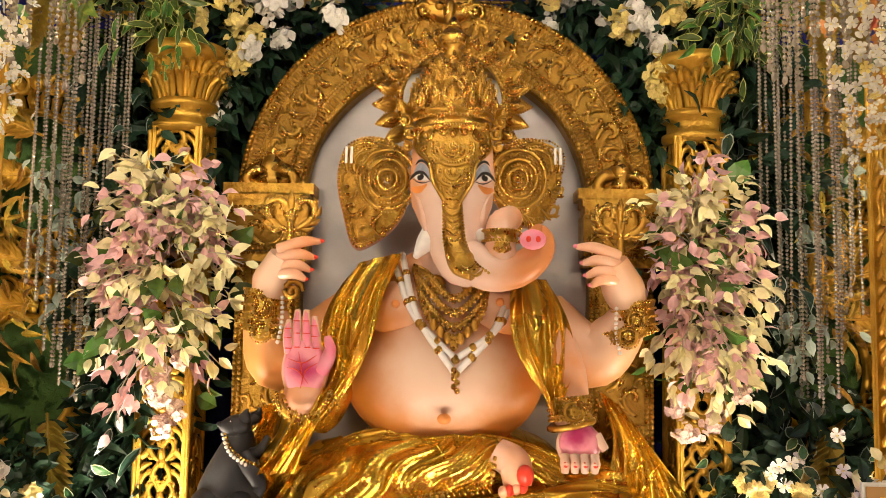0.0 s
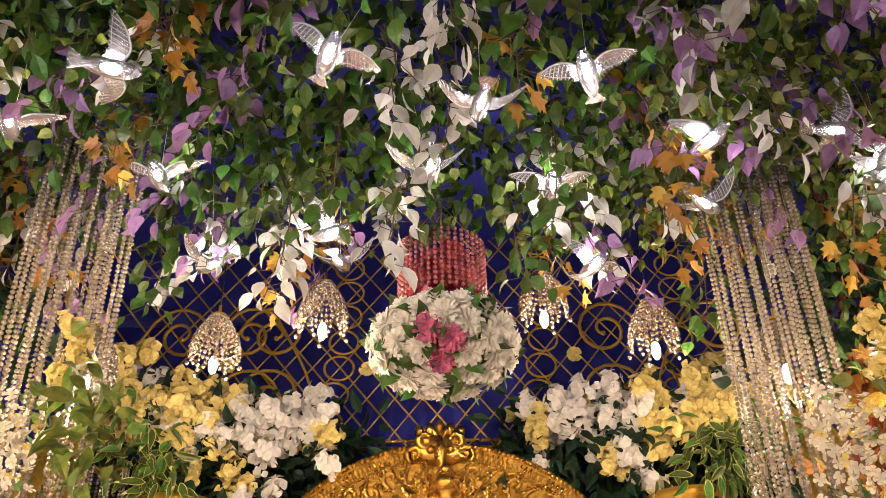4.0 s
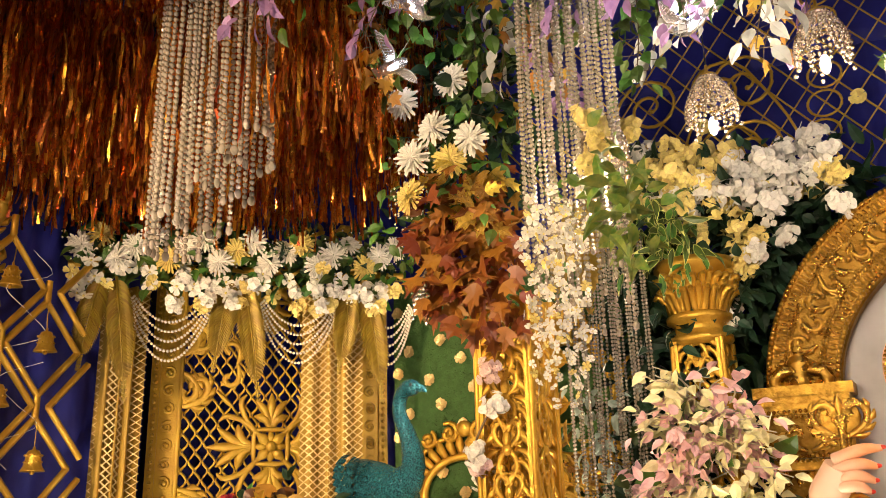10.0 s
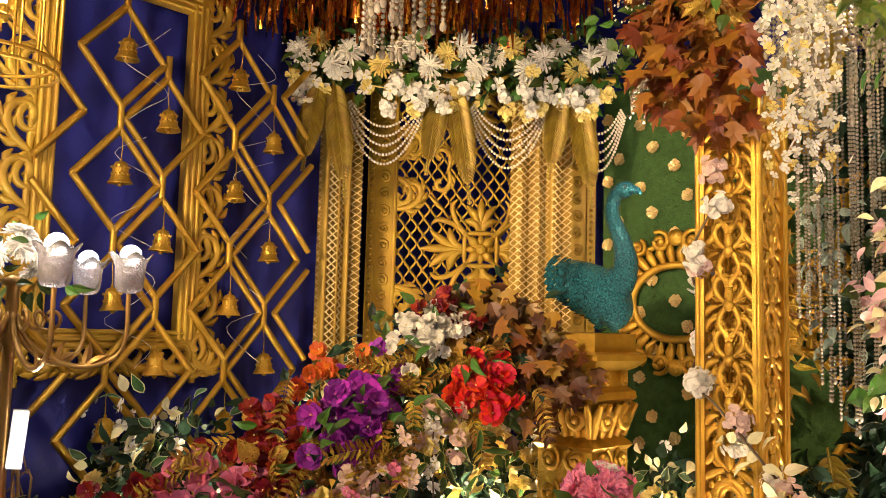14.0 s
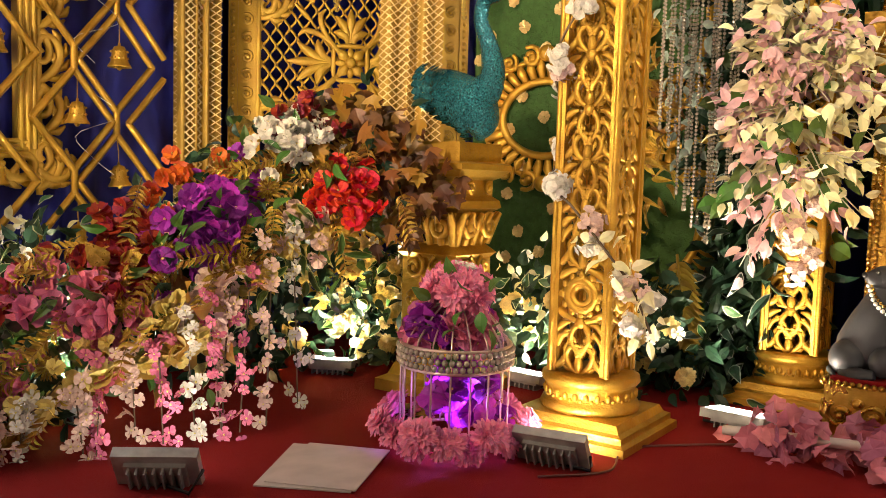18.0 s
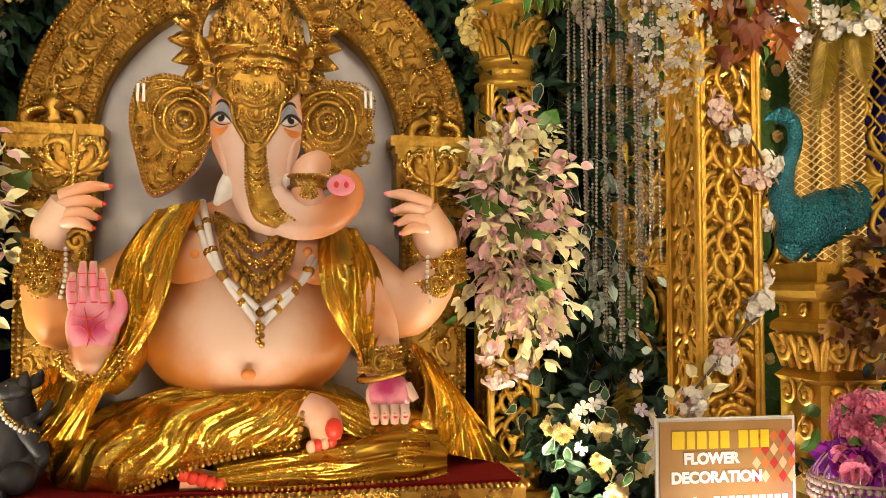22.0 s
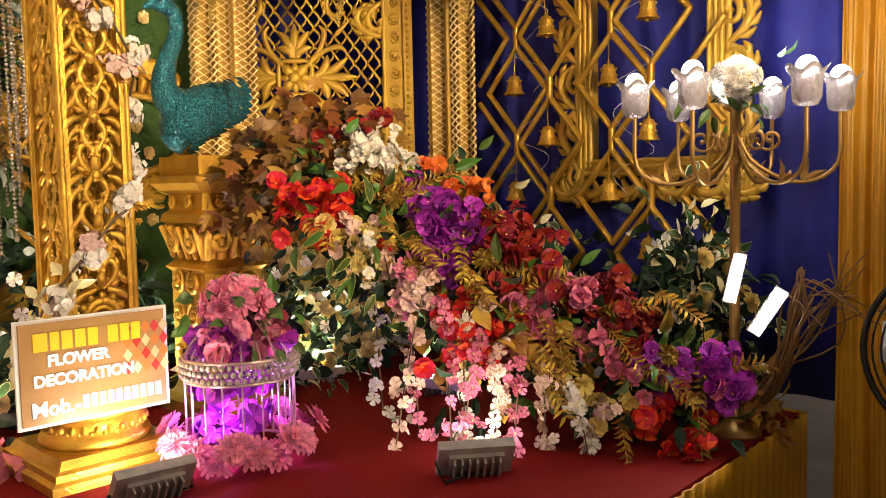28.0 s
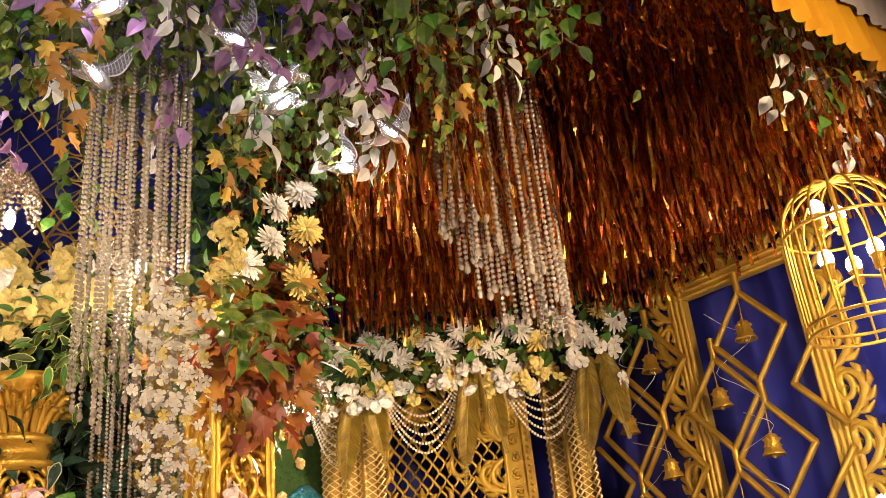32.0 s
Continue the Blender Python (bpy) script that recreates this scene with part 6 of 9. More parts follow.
oval_frame(on_turf((-3.05, 4.12), TWU, TWN, 0.45, 1.28), TWU, 0.25, 0.2, "gold scalloped oval frame on the turf wall")
oval_frame(on_turf((-3.05, 4.12), TWU, TWN, 1.05, 1.75), TWU, 0.25, 0.3, "gold scalloped oval frame on the turf wall")
oval_frame(on_turf((-3.05, 4.12), TWU, TWN, 1.05, 0.75), TWU, 0.25, 0.3, "gold scalloped oval frame on the turf wall")
oval_frame(on_turf((1.35, 4.3), TEU, TEN, 1.2, 1.25), TEU, 0.25, 0.2, "gold scalloped oval frame on the turf wall")
oval_frame(on_turf((1.35, 4.3), TEU, TEN, 0.5, 1.75), TEU, 0.25, 0.32, "gold scalloped oval frame on the turf wall")
oval_frame(on_turf((1.35, 4.3), TEU, TEN, 0.5, 0.85), TEU, 0.25, 0.3, "gold scalloped oval frame on the turf wall")
fb = Acc()
bloom(fb, (0, 0, 0), (0, -1, 0), 0.036, 8, 0, 1, cup=0.35)
fb0 = fb.obj("gold_flower", [mat("pale_gold_foil", (0.72, 0.52, 0.22), 0.3, 0.6), PYELL])
tagged(fb0, "tiny gold fabric flower pinned to the turf", "flower", "turf flowers")
k = 0
for p0, u, nn, w in (((-3.05, 4.12), TWU, TWN, 1.6), ((1.35, 4.3), TEU, TEN, 1.55)):
    for i in range(44):
        s, z = 0.04 + (i % 4) * 0.2 + 0.07 * ((i // 4) % 2) + (0.75 if p0[0] > 0 else 0), 0.5 + 0.09 * (i // 2) + 0.03 * math.sin(i * 2.4)
        o = fb0 if k == 0 else fb0.copy()
        if k:
            scene.collection.objects.link(o)
        o.location = on_turf(p0, u, nn, min(s, w), min(z, 2.4), 0.045)
        o.rotation_euler = (0, i, math.atan2(u[1], u[0]))
        k += 1


# ---- peacocks on pedestals ----
def peacock(place, face, label):
    """One plain painted figure; face: +1 looks to +x."""
    A = Acc()
    body = spline([(-face * 0.33, 0.05, 0.2), (-face * 0.22, 0.03, 0.19), (-face * 0.09, 0, 0.14), (face * 0.04, -0.01, 0.07), (face * 0.1, -0.02, -0.02), (face * 0.1, -0.02, -0.09)], 24)
    A.tube(body, [0.025, 0.08, 0.115, 0.135, 0.1, 0.012], 20)
    neck = spline([(face * 0.07, -0.01, 0.1), (face * 0.165, -0.02, 0.2), (face * 0.145, -0.02, 0.34), (face * 0.09, -0.02, 0.46), (face * 0.1, -0.02, 0.55), (face * 0.15, -0.03, 0.585)], 24)
    A.tube(neck, [0.1, 0.066, 0.046, 0.037, 0.037, 0.04], 16)
    A.ball((face * 0.165, -0.03, 0.585), (0.055, 0.045, 0.042), 0, 14, 10)
    A.tube([(face * 0.2, -0.03, 0.585), (face * 0.245, -0.035, 0.572), (face * 0.265, -0.035, 0.555)], [0.026, 0.016, 0.004], 8)
    for s in (-1, 1):
        A.ball((face * 0.19, -0.03 + s * 0.038, 0.595), 0.009, 1, 8, 6)
    P, D, N = [], [], []
    for i in range(9):
        for j in range(9):
            a = -1.3 + 2.6 * j / 8
            t = i / 8
            c = body[int(4 + t * 12)]
            r = 0.134 * (1 - 0.35 * abs(t - 0.45))
            o = np.array((0, -math.sin(a + 1.57) * 1.0, math.cos(a + 1.57)))
            P.append(c + o * r * np.array((1, 1, 0.97)))
            D.append((-face * 0.8, o[1] * 0.1, -0.25))
            N.append(o)
    leaves(A, P, D, N, 0.06, 0.04, 0, curl=0.1)
    ob = A.obj("peacock_figure", [PEACOCK, BLACK])
    ob.location = (place[0], place[1], place[2] + 0.02)
    ob.scale = (0.86, 0.86, 0.9)
    return tagged(ob, label, "figure")


def pedestal_post(place, label):
    e = thing("plant_pedestal", label, "pedestal", place)
    A = Acc()
    square([(0, 0), (0.22, 0), (0.22, 0.05), (0.18, 0.07), (0.16, 0.12), (0.14, 0.14), (0.14, 0.6), (0.16, 0.62), (0.12, 0.66), (0.14, 0.8), (0.17, 0.82), (0.165, 0.85), (0.14, 0.87), (0.14, 0.94), (0.17, 0.955), (0.2, 0.985), (0.2, 1.01), (0.165, 1.02), (0.165, 1.1), (0, 1.105)], (0, 0, 0), A)
    A.obj("body", GOLDP, e)
    A = Acc()
    for side in range(4):
        m = pose(0, 0, 0, 0, 0, 90 * side)
        B = Acc()
        for s in (-1, 1):
            spiral(B, (s * 0.08, -0.16, 0.74), 0.06, 1.4, 0.018, 0, (s, 0, 0), (0, 0, 1), start=1)
            spiral(B, (s * 0.07, -0.166, 0.905), 0.03, 1.4, 0.009, 0, (s, 0, 0), (0, 0, 1), start=1)
            for zz in (0.25, 0.42, 0.56):
                spiral(B, (s * 0.065, -0.154, zz), 0.055, 1.4, 0.013, 0, (s, 0, 0), (0, 0, 1), start=2)
        for q in range(5):
            B.tube([((q - 2) * 0.06, -0.13, 0.66), ((q - 2) * 0.065, -0.155, 0.75), ((q - 2) * 0.07, -0.185, 0.8)], [0.016, 0.022, 0.01], 6)
        A.add(xf(m, np.concatenate(B.v)), B.f)
        A.obj("carved_face", GOLDP, e)
        A = Acc()
    return e


pedestal_post((-2.52, 3.12, 0), "square gold carved pedestal under a peacock figure")
pedestal_post((2.42, 3.4, 0), "square gold carved pedestal under a peacock figure")
peacock((-2.43, 3.1, 1.17), 1, "teal painted peacock figure on a gold pedestal")
peacock((2.33, 3.38, 1.17), -1, "teal painted peacock figure on a gold pedestal")


# ---- above: canopy of leaves, bird lamps, crystal ----
def leaf_mass(name, label, box, count, L, W, m, down=1.0, clump=60, reach=0.16):
    """A tangle of hanging leaves in clumps."""
    (x0, x1), (y0, y1), (z0, z1) = box
    A = Acc()
    cs = np.stack([RNG.uniform(x0, x1, clump), RNG.uniform(y0, y1, clump), RNG.uniform(z0, z1, clump)], -1)
    P = cs[RNG.integers(0, clump, count)] + rnd(count, reach) * (1, 1, 0.9)
    P[:, 2] = np.clip(P[:, 2], z0 - 0.05, z1 + 0.1)
    P[:, 1] = np.clip(P[:, 1], y0, y1)
    leaves(A, P, unit(rnd(count, 0.6) + (0, -0.15, -down)), unit(rnd(count, 0.6) + (0, -0.8, 0.35)), L * RNG.uniform(0.7, 1.2, count), W * RNG.uniform(0.8, 1.2, count))
    return tagged(A.obj(name, m), label, "foliage", kind="stuff")


leaf_mass("green_vine_canopy", "dense green silk vine leaves hanging from the ceiling", ((-1.95, 0.9), (1.0, 2.75), (3.0, 3.5)), 3900, 0.072, 0.05, GLEAF, clump=170)
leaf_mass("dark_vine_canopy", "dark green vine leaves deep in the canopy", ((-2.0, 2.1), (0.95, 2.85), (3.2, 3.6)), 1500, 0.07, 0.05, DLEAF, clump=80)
leaf_mass("variegated_vine_canopy", "yellow-green variegated vine leaves hanging from the ceiling", ((0.5, 2.15), (1.0, 2.75), (2.92, 3.45)), 5200, 0.05, 0.036, VLEAF, clump=120)
leaf_mass("variegated_vine_strip", "yellow-green variegated vine leaves among green ones", ((-1.4, 0.6), (1.6, 2.75), (2.95, 3.4)), 1000, 0.045, 0.034, VLEAF, clump=40)


def hanging_spray(place, length, count, L, W, m, label, group, maple=False, spread=0.09):
    e = thing("hanging_leaf_spray", label, "leaf spray", place, group=group)
    A = Acc()
    B = Acc()
    tip = np.array((RNG.normal() * 0.08, RNG.normal() * 0.08, -length))
    pts = spline([(0, 0, 0), tip * 0.5 + rnd(1, 0.03)[0], tip], 8)
    A.tube(pts, [0.004, 0.002], 4)
    T = np.linspace(0.15, 1, count)
    i = np.minimum((T * 7).astype(int), 6)
    P = pts[i] + (pts[i + 1] - pts[i]) * (T * 7 - i)[:, None]
    O = unit(rnd(count) * (1, 1, 0.3))
    Q = P + O * spread * RNG.uniform(0.3, 1, count)[:, None] + (0, 0, -0.02)
    for p, q in zip(P, Q):
        A.tube([p, q], 0.0016, 3, cap=False)
    leaves(B, Q, unit(O * 0.5 + (0, 0, -0.9) + rnd(count, 0.25)), unit(rnd(count, 0.7) + (0, -0.8, 0.3)), L * RNG.uniform(0.7, 1.15, count), W * RNG.uniform(0.8, 1.2, count), maple=maple)
    A.obj("stem", STEM, e)
    B.obj("foliage", m, e, kind="stuff")
    return e


KINDS = [("lilac silk leaves on a hanging stem", PLEAF, 0.078, 0.05, False), ("white-grey silk leaves on a hanging stem", WLEAF, 0.08, 0.048, False), ("ochre autumn leaves on a hanging stem", OLEAF, 0.075, 0.07, True), ("fresh green silk leaves on a hanging stem", GLEAF, 0.07, 0.048, False)]
protos = []
for label, m, L, W, mp in KINDS:
    protos.append([hanging_spray((0, 0, 9), 0.4 + 0.1 * v, 17 + 6 * v, L, W, m, label, "canopy sprays", mp) for v in range(2)])
grid_pts = [(x, y) for x in np.arange(-1.9, 2.0, 0.27) for y in np.arange(1.05, 2.75, 0.27)]
for x, y in grid_pts:
    kind = int(RNG.choice(4, p=(0.25, 0.24, 0.17, 0.34)))
    v = int(RNG.integers(0, 2))
    p = protos[kind][v]
    px, py, pz = x + RNG.normal() * 0.08, y + RNG.normal() * 0.07, 3.17 + RNG.uniform(-0.08, 0.12)
    m = pose(px, py, pz, 0, 0, RNG.uniform(-50, 50))
    if p.location.z > 8:
        p.matrix_world = m
    else:
        copy_thing(p, m)
for kinds in protos:
    for p in kinds:
        if p.location.z > 8:
            p.matrix_world = pose(RNG.uniform(-1.8, 1.8), RNG.uniform(1.2, 2.6), 3.25)

for i in range(9):
    copy_thing(protos[(1, 3, 1, 2)[i % 4]][i % 2], pose(-1.35 + 0.32 * i + 0.05 * math.sin(i * 3), 2.66 + 0.1 * math.sin(i * 2.3), 3.2 + 0.05 * math.cos(i * 1.7), 0, 0, 37 * i))
for x, y in ((-0.3, 1.1), (-0.24, 1.16), (-0.95, 1.02), (-1.02, 1.06), (-0.1, 1.03)):
    copy_thing(protos[1][1], pose(x, y, 3.2, 0, 0, 300 * x))
for sx in (-1, 1):
    for i in range(7):
        p = protos[(1, 3, 2, 1)[i % 4]][i % 2]
        copy_thing(p, pose(sx * (3.1 + 0.14 * i), 1.12 + 0.05 * math.sin(i * 2.2), 3.2 + 0.06 * math.sin(i), 0, 0, 40 * i))
leaf_mass("variegated_vine_fringe", "yellow-green vine leaves hanging behind the valance", ((3.05, 4.0), (1.05, 1.3), (2.95, 3.35)), 420, 0.05, 0.036, VLEAF, clump=40, reach=0.08)
leaf_mass("green_vine_fringe", "green vine leaves hanging behind the valance", ((-4.0, -3.05), (1.05, 1.3), (2.95, 3.35)), 420, 0.06, 0.042, GLEAF, clump=40, reach=0.08)


def bird_lamp():
    e = thing("bird_lamp", "clear acrylic flying bird lamp with a glowing body", "bird lamp", (0, 0, 9), group="bird lamps")
    GL = mat("edge_lit_clear_acrylic", (0.9, 0.9, 0.95), 0.12, 0, 0.5, 90, trans=0.93, bump=0.25, bscale=220, spec=0.9, emit=0.02, second=(0.7, 0.7, 0.74))
    RIB = mat("edge_lit_acrylic_rib", (0.85, 0.85, 0.9), 0.2, emit=0.06, trans=0.4)
    A = Acc()
    A.tube(spline([(0, 0.075, 0.0), (0, 0.03, 0.0), (0, -0.04, 0.0), (0, -0.075, 0.01), (0, -0.1, 0.005)], 12), [0.012, 0.03, 0.032, 0.022, 0.004], 12)
    A.ball((0, -0.075, 0.012), 0.021, 0, 10, 7)
    A.obj("body", GL, e)
    for s in (-1, 1):
        A = Acc()
        lead = spline([(s * 0.018, -0.035, 0.012), (s * 0.06, -0.055, 0.03), (s * 0.11, -0.035, 0.055), (s * 0.155, 0.01, 0.085)], 12)
        trail = spline([(s * 0.018, 0.016, 0.01), (s * 0.055, 0.002, 0.024), (s * 0.1, 0.008, 0.046), (s * 0.152, 0.014, 0.084)], 12)
        G0 = np.stack([lead, (lead + trail) / 2 + (0, 0, 0.004), trail + (0, 0.004, 0)], 1)
        G0[1::2, 2, 1] += 0.008
        A.grid(G0, 0, False)
        A.grid(G0[:, ::-1] + (0, 0, -0.003), 0, False)
        wing = A.obj("wing", GL, e)
        B = Acc()
        B.tube(lead, [0.0045, 0.0035, 0.0015], 5)
        B.tube(trail, [0.002, 0.0015], 4)
        for q in range(0, 11):
            z = trail[min(11, q + 2)] + (s * 0.006, 0.014 - 0.001 * q, 0)
            B.tube([lead[q], (lead[q] + z) / 2 + (0, 0, 0.004), z], [0.0012, 0.0022, 0.0008], 3, cap=False)
        for f in (0.3, 0.6):
            B.tube(lead * (1 - f) + trail * f + (0, 0, 0.003), 0.0009, 3, cap=False)
        B.obj("feather_ribs", RIB, wing, kind="stuff")
    A = Acc()
    for j in range(5):
        a = (j - 2) * 0.2
        p = np.array((math.sin(a) * 0.02, 0.065, 0))
        q = np.array((math.sin(a) * 0.075, 0.065 + math.cos(a) * 0.055, 0.012))
        w = np.array((0.007, 0, 0))
        A.add([p - w * 0.5, p + w * 0.5, q + w, q - w, p + (0, 0, 0.004), q + (0, 0, 0.004)], [(0, 1, 2, 3), (0, 3, 5, 4)], 0, False)
    A.obj("tail", GL, e)
    A = Acc()
    A.ball((0, -0.01, -0.006), (0.024, 0.034, 0.022), 0, 10, 7)
    A.obj("glowing_core", mat("lit_bird_core", (0.97, 0.96, 1.0), 0.5, emit=16), e)
    A = Acc()
    A.tube([(0, 0, 0.02), (0, 0, 0.42)], 0.0012, 3)
    A.obj("hanging_thread", WHITE, e)
    return e


bird = bird_lamp()
BIRDS = [(-0.27, 1.23, 150, 20), (0.25, 1.09, 215, 0), (0.91, 1.25, 60, -15), (-0.86, 1.61, 110, 30), (-0.28, 1.58, 20, 20), (0.41, 1.64, -20, 0), (0.13, 1.78, 190, 0), (-0.85, 2.08, 0, 0), (-1.2, 1.82, 20, 0), (-0.02, 2.07, 200, 10), (0.37, 2.15, 0, 0), (0.81, 1.95, 40, -20), (1.18, 1.91, 95, 20), (1.44, 2.12, 15, 0), (0.89, 2.28, 130, 0), (-0.37, 2.42, 60, 15), (-0.8, 2.58, 235, 10), (-0.35, 2.64, 165, 0), (0.57, 2.65, 30, 15), (-1.56, 1.99, 0, 0), (-1.87, 2.31, 80, 30), (1.86, 2.08, 110, 25), (1.88, 2.42, 60, 0), (1.4, 2.03, 10, 0)]
for i, (x, y, rz, ry) in enumerate(BIRDS):
    m = pose(x, y, 2.79 + 0.02 * math.sin(i * 2.3), 8 * math.sin(i), ry, rz)
    if i == 0:
        bird.matrix_world = m
        bird.scale = (0.86, 0.86, 0.86)
    else:
        copy_thing(bird, m)
for i in (0, 2, 3, 4, 5, 7, 8, 9, 10, 11, 13, 15, 16, 18, 20, 22):
    x, y = BIRDS[i][:2]
    lamp("bird_lamp_glow", "POINT", (x, y + 0.02, 2.83), (x, y, 0), 2.5 if y > 1.9 else 1.7, (0.98, 0.95, 0.95), 0.05)


# ---- crystal strands ----
def strand_mesh(n, gap, r, drop=True):
    A = Acc()
    for i in range(n):
        A.ball((0, 0, -gap * (i + 0.5)), (r, r, r * 0.95), 0, 6, 5)
    A.tube([(0, 0, 0.02), (0, 0, -gap * n)], 0.0012, 3, cap=False)
    if drop:
        A.ball((0, 0, -gap * n - r * 1.3), (r * 1.5, r * 1.0, r * 1.9), 0, 6, 5)
    return A


STRANDS = {}


def crystal_curtain(name, label, place, spots, lengths, gap=0.018, r=0.0078, group="", m=None):
    m = m or CRYSTAL
    e = thing(name, label, "crystal curtain", place, group=group)
    for i, ((x, y), ln) in enumerate(zip(spots, lengths)):
        n = max(3, int(ln / gap))
        n = (n // 4) * 4 + 3
        key = (n, gap, r, m.name)
        if key not in STRANDS:
            first = strand_mesh(n, gap, r).obj("crystal_strand", m)
            STRANDS[key] = first.data
            bpy.data.objects.remove(first)
        o = new("crystal_strand", STRANDS[key])
        o.parent = e
        o.location = (x, y, 0)
        o.rotation_euler = (RNG.normal() * 0.006, RNG.normal() * 0.006, RNG.uniform(0, 6))
    A = Acc()
    pts = [(x, y, 0.0) for x, y in spots]
    A.tube(pts + [pts[0]], 0.006, 5)
    A.obj("top_ring", GOLDP, e)
    return e


def ring_spots(rx, ry, n, inner=True):
    s = [(rx * math.cos(a), ry * math.sin(a)) for a in np.linspace(0, 2 * np.pi, n, endpoint=False)]
    if inner:
        s += [(0.55 * rx * math.cos(a), 0.55 * ry * math.sin(a)) for a in np.linspace(0, 2 * np.pi, n // 2, endpoint=False)]
    return s


for sx, y in ((-1.2, 2.4), (1.1, 2.45)):
    sp = ring_spots(0.165, 0.12, 22)
    crystal_curtain("crystal_column", "tall column of clear crystal bead strands hanging from the canopy", (sx, y, 3.3), sp, [1.4 + 0.12 * math.sin(i * 1.9) for i in range(len(sp))], group="crystal columns", m=SILVER)
for sx, y in ((-2.62, 2.15), (2.62, 2.35)):
    sg = 1 if sx > 0 else -1
    sp = ring_spots(0.27 if sx < 0 else 0.3, 0.16, 30)
    crystal_curtain("crystal_column", "wide column of crystal bead strands with a slanting lower edge", (sx, y, 3.75), sp, [(1.33 if sx < 0 else 1.28) + 0.8 * a * sg for a, b in sp], gap=0.026, r=0.0118, group="crystal columns")
for sx in (-1, 1):
    sp = [(-0.21 + 0.42 * i / 25, 0.07 * math.sin(i * 2.5)) for i in range(26)]
    crystal_curtain("crystal_curtain", "curtain of crystal bead strands before dark foliage", (sx * 1.62, 3.8, 2.42), sp, [1.15 + 0.5 * (0.5 - 0.5 * math.cos(i * 0.24)) + 0.08 * math.sin(i * 3.1) for i in range(26)], gap=0.018, r=0.0082, group="crystal curtains", m=SILVER)


# ---- copper foil fringe over the side bays ----
def foil(name, side, y0, y1, rows, label):
    """Rows of foil strips; near the stage centre they start further back."""
    e = thing(name, label, "fringe", (0, 0, 0))
    for k in range(rows):
        y = y0 + (y1 - y0) * k / (rows - 1)
        inner = 1.95
        n = int(190 * (4.05 - inner) / 2.1)
        xs = side * RNG.uniform(inner, 4.05, n)
        ztop = 3.6 + 0.1 * (y - 1.0)
        L = (ztop - 2.62) * RNG.uniform(0.85, 1.06, n)
        near = (np.abs(xs) < 3.15) & (y < y0 + 0.95)
        L = np.where(near, L * 0.45, L)
        zt = np.linspace(0, 1, 18)
        P = np.zeros((n, 18, 2, 3))
        ang = RNG.uniform(0, 6.28, n)[:, None] + np.cumsum(RNG.normal(size=(n, 18)) * 0.9, 1)
        cx = xs[:, None] + np.cumsum(RNG.normal(size=(n, 18)) * 0.007, 1)
        cy = y + RNG.normal(size=(n, 1)) * 0.05 + np.cumsum(RNG.normal(size=(n, 18)) * 0.007, 1)
        for q, s in ((0, -1), (1, 1)):
            P[:, :, q, 0] = cx + s * 0.0075 * np.cos(ang)
            P[:, :, q, 1] = cy + s * 0.0075 * np.sin(ang)
            P[:, :, q, 2] = ztop - L[:, None] * zt[None]
        base = np.arange(n) * 36
        fs = []
        for i in range(17):
            for b in base:
                fs.append((b + 2 * i, b + 2 * i + 1, b + 2 * i + 3, b + 2 * i + 2))
        A = Acc()
        A.add(P.reshape(-1, 3), fs, 0, False)
        A.obj("foil", COPPER, e, kind="stuff")
        B = Acc()
        B.box((side * (inner + 4.05) / 2, y, ztop), (4.05 - inner, 0.02, 0.02))
        B.obj("header_bar", GOLDW, e)
    return e


foil("foil_fringe", -1, 1.2, 3.3, 14, "glittering copper foil fringe hanging from the side bay ceiling")
foil("foil_fringe", 1, 1.2, 3.65, 15, "glittering copper foil fringe hanging from the side bay ceiling")


# ---- valance before the canopy ----
def valance(x0, x1, y, z1, drop, label, name="valance"):
    e = thing(name, label, "valance", (0, 0, 0))
    n = int((x1 - x0) / 0.012)
    xs = np.linspace(x0, x1, n)
    ph = xs * 27 + 1.3 * np.sin(xs * 4.1) + 0.6 * np.sin(xs * 11)
    wave = 0.02 * np.sin(2 * ph) + 0.006 * np.sin(xs * 97)
    edge = 0.05 * np.abs(np.sin(ph)) ** 0.7 + 0.012 * np.sin(xs * 7.3)
    A = Acc()
    rows = []
    for t in np.linspace(0, 1, 9):
        rows.append(np.stack([xs, y + wave * (0.25 + t), z1 - (drop + edge) * t], -1))
    A.grid(np.array(rows))
    o = A.obj("frill", YELLOW, e)
    A = Acc()
    rows = [np.stack([xs, y - 0.02 + wave * 0.4, np.full(n, z1 + 0.16 - 0.2 * t) + 0.01 * np.sin(xs * 42)], -1) for t in np.linspace(0, 1, 4)]
    A.grid(np.array(rows))
    A.obj("heading", PALE, e, "pale cloth heading band")
    return e


valance(-4.4, 4.4, 0.97, 3.14, 0.2, "gathered mustard satin valance with a frilled edge")


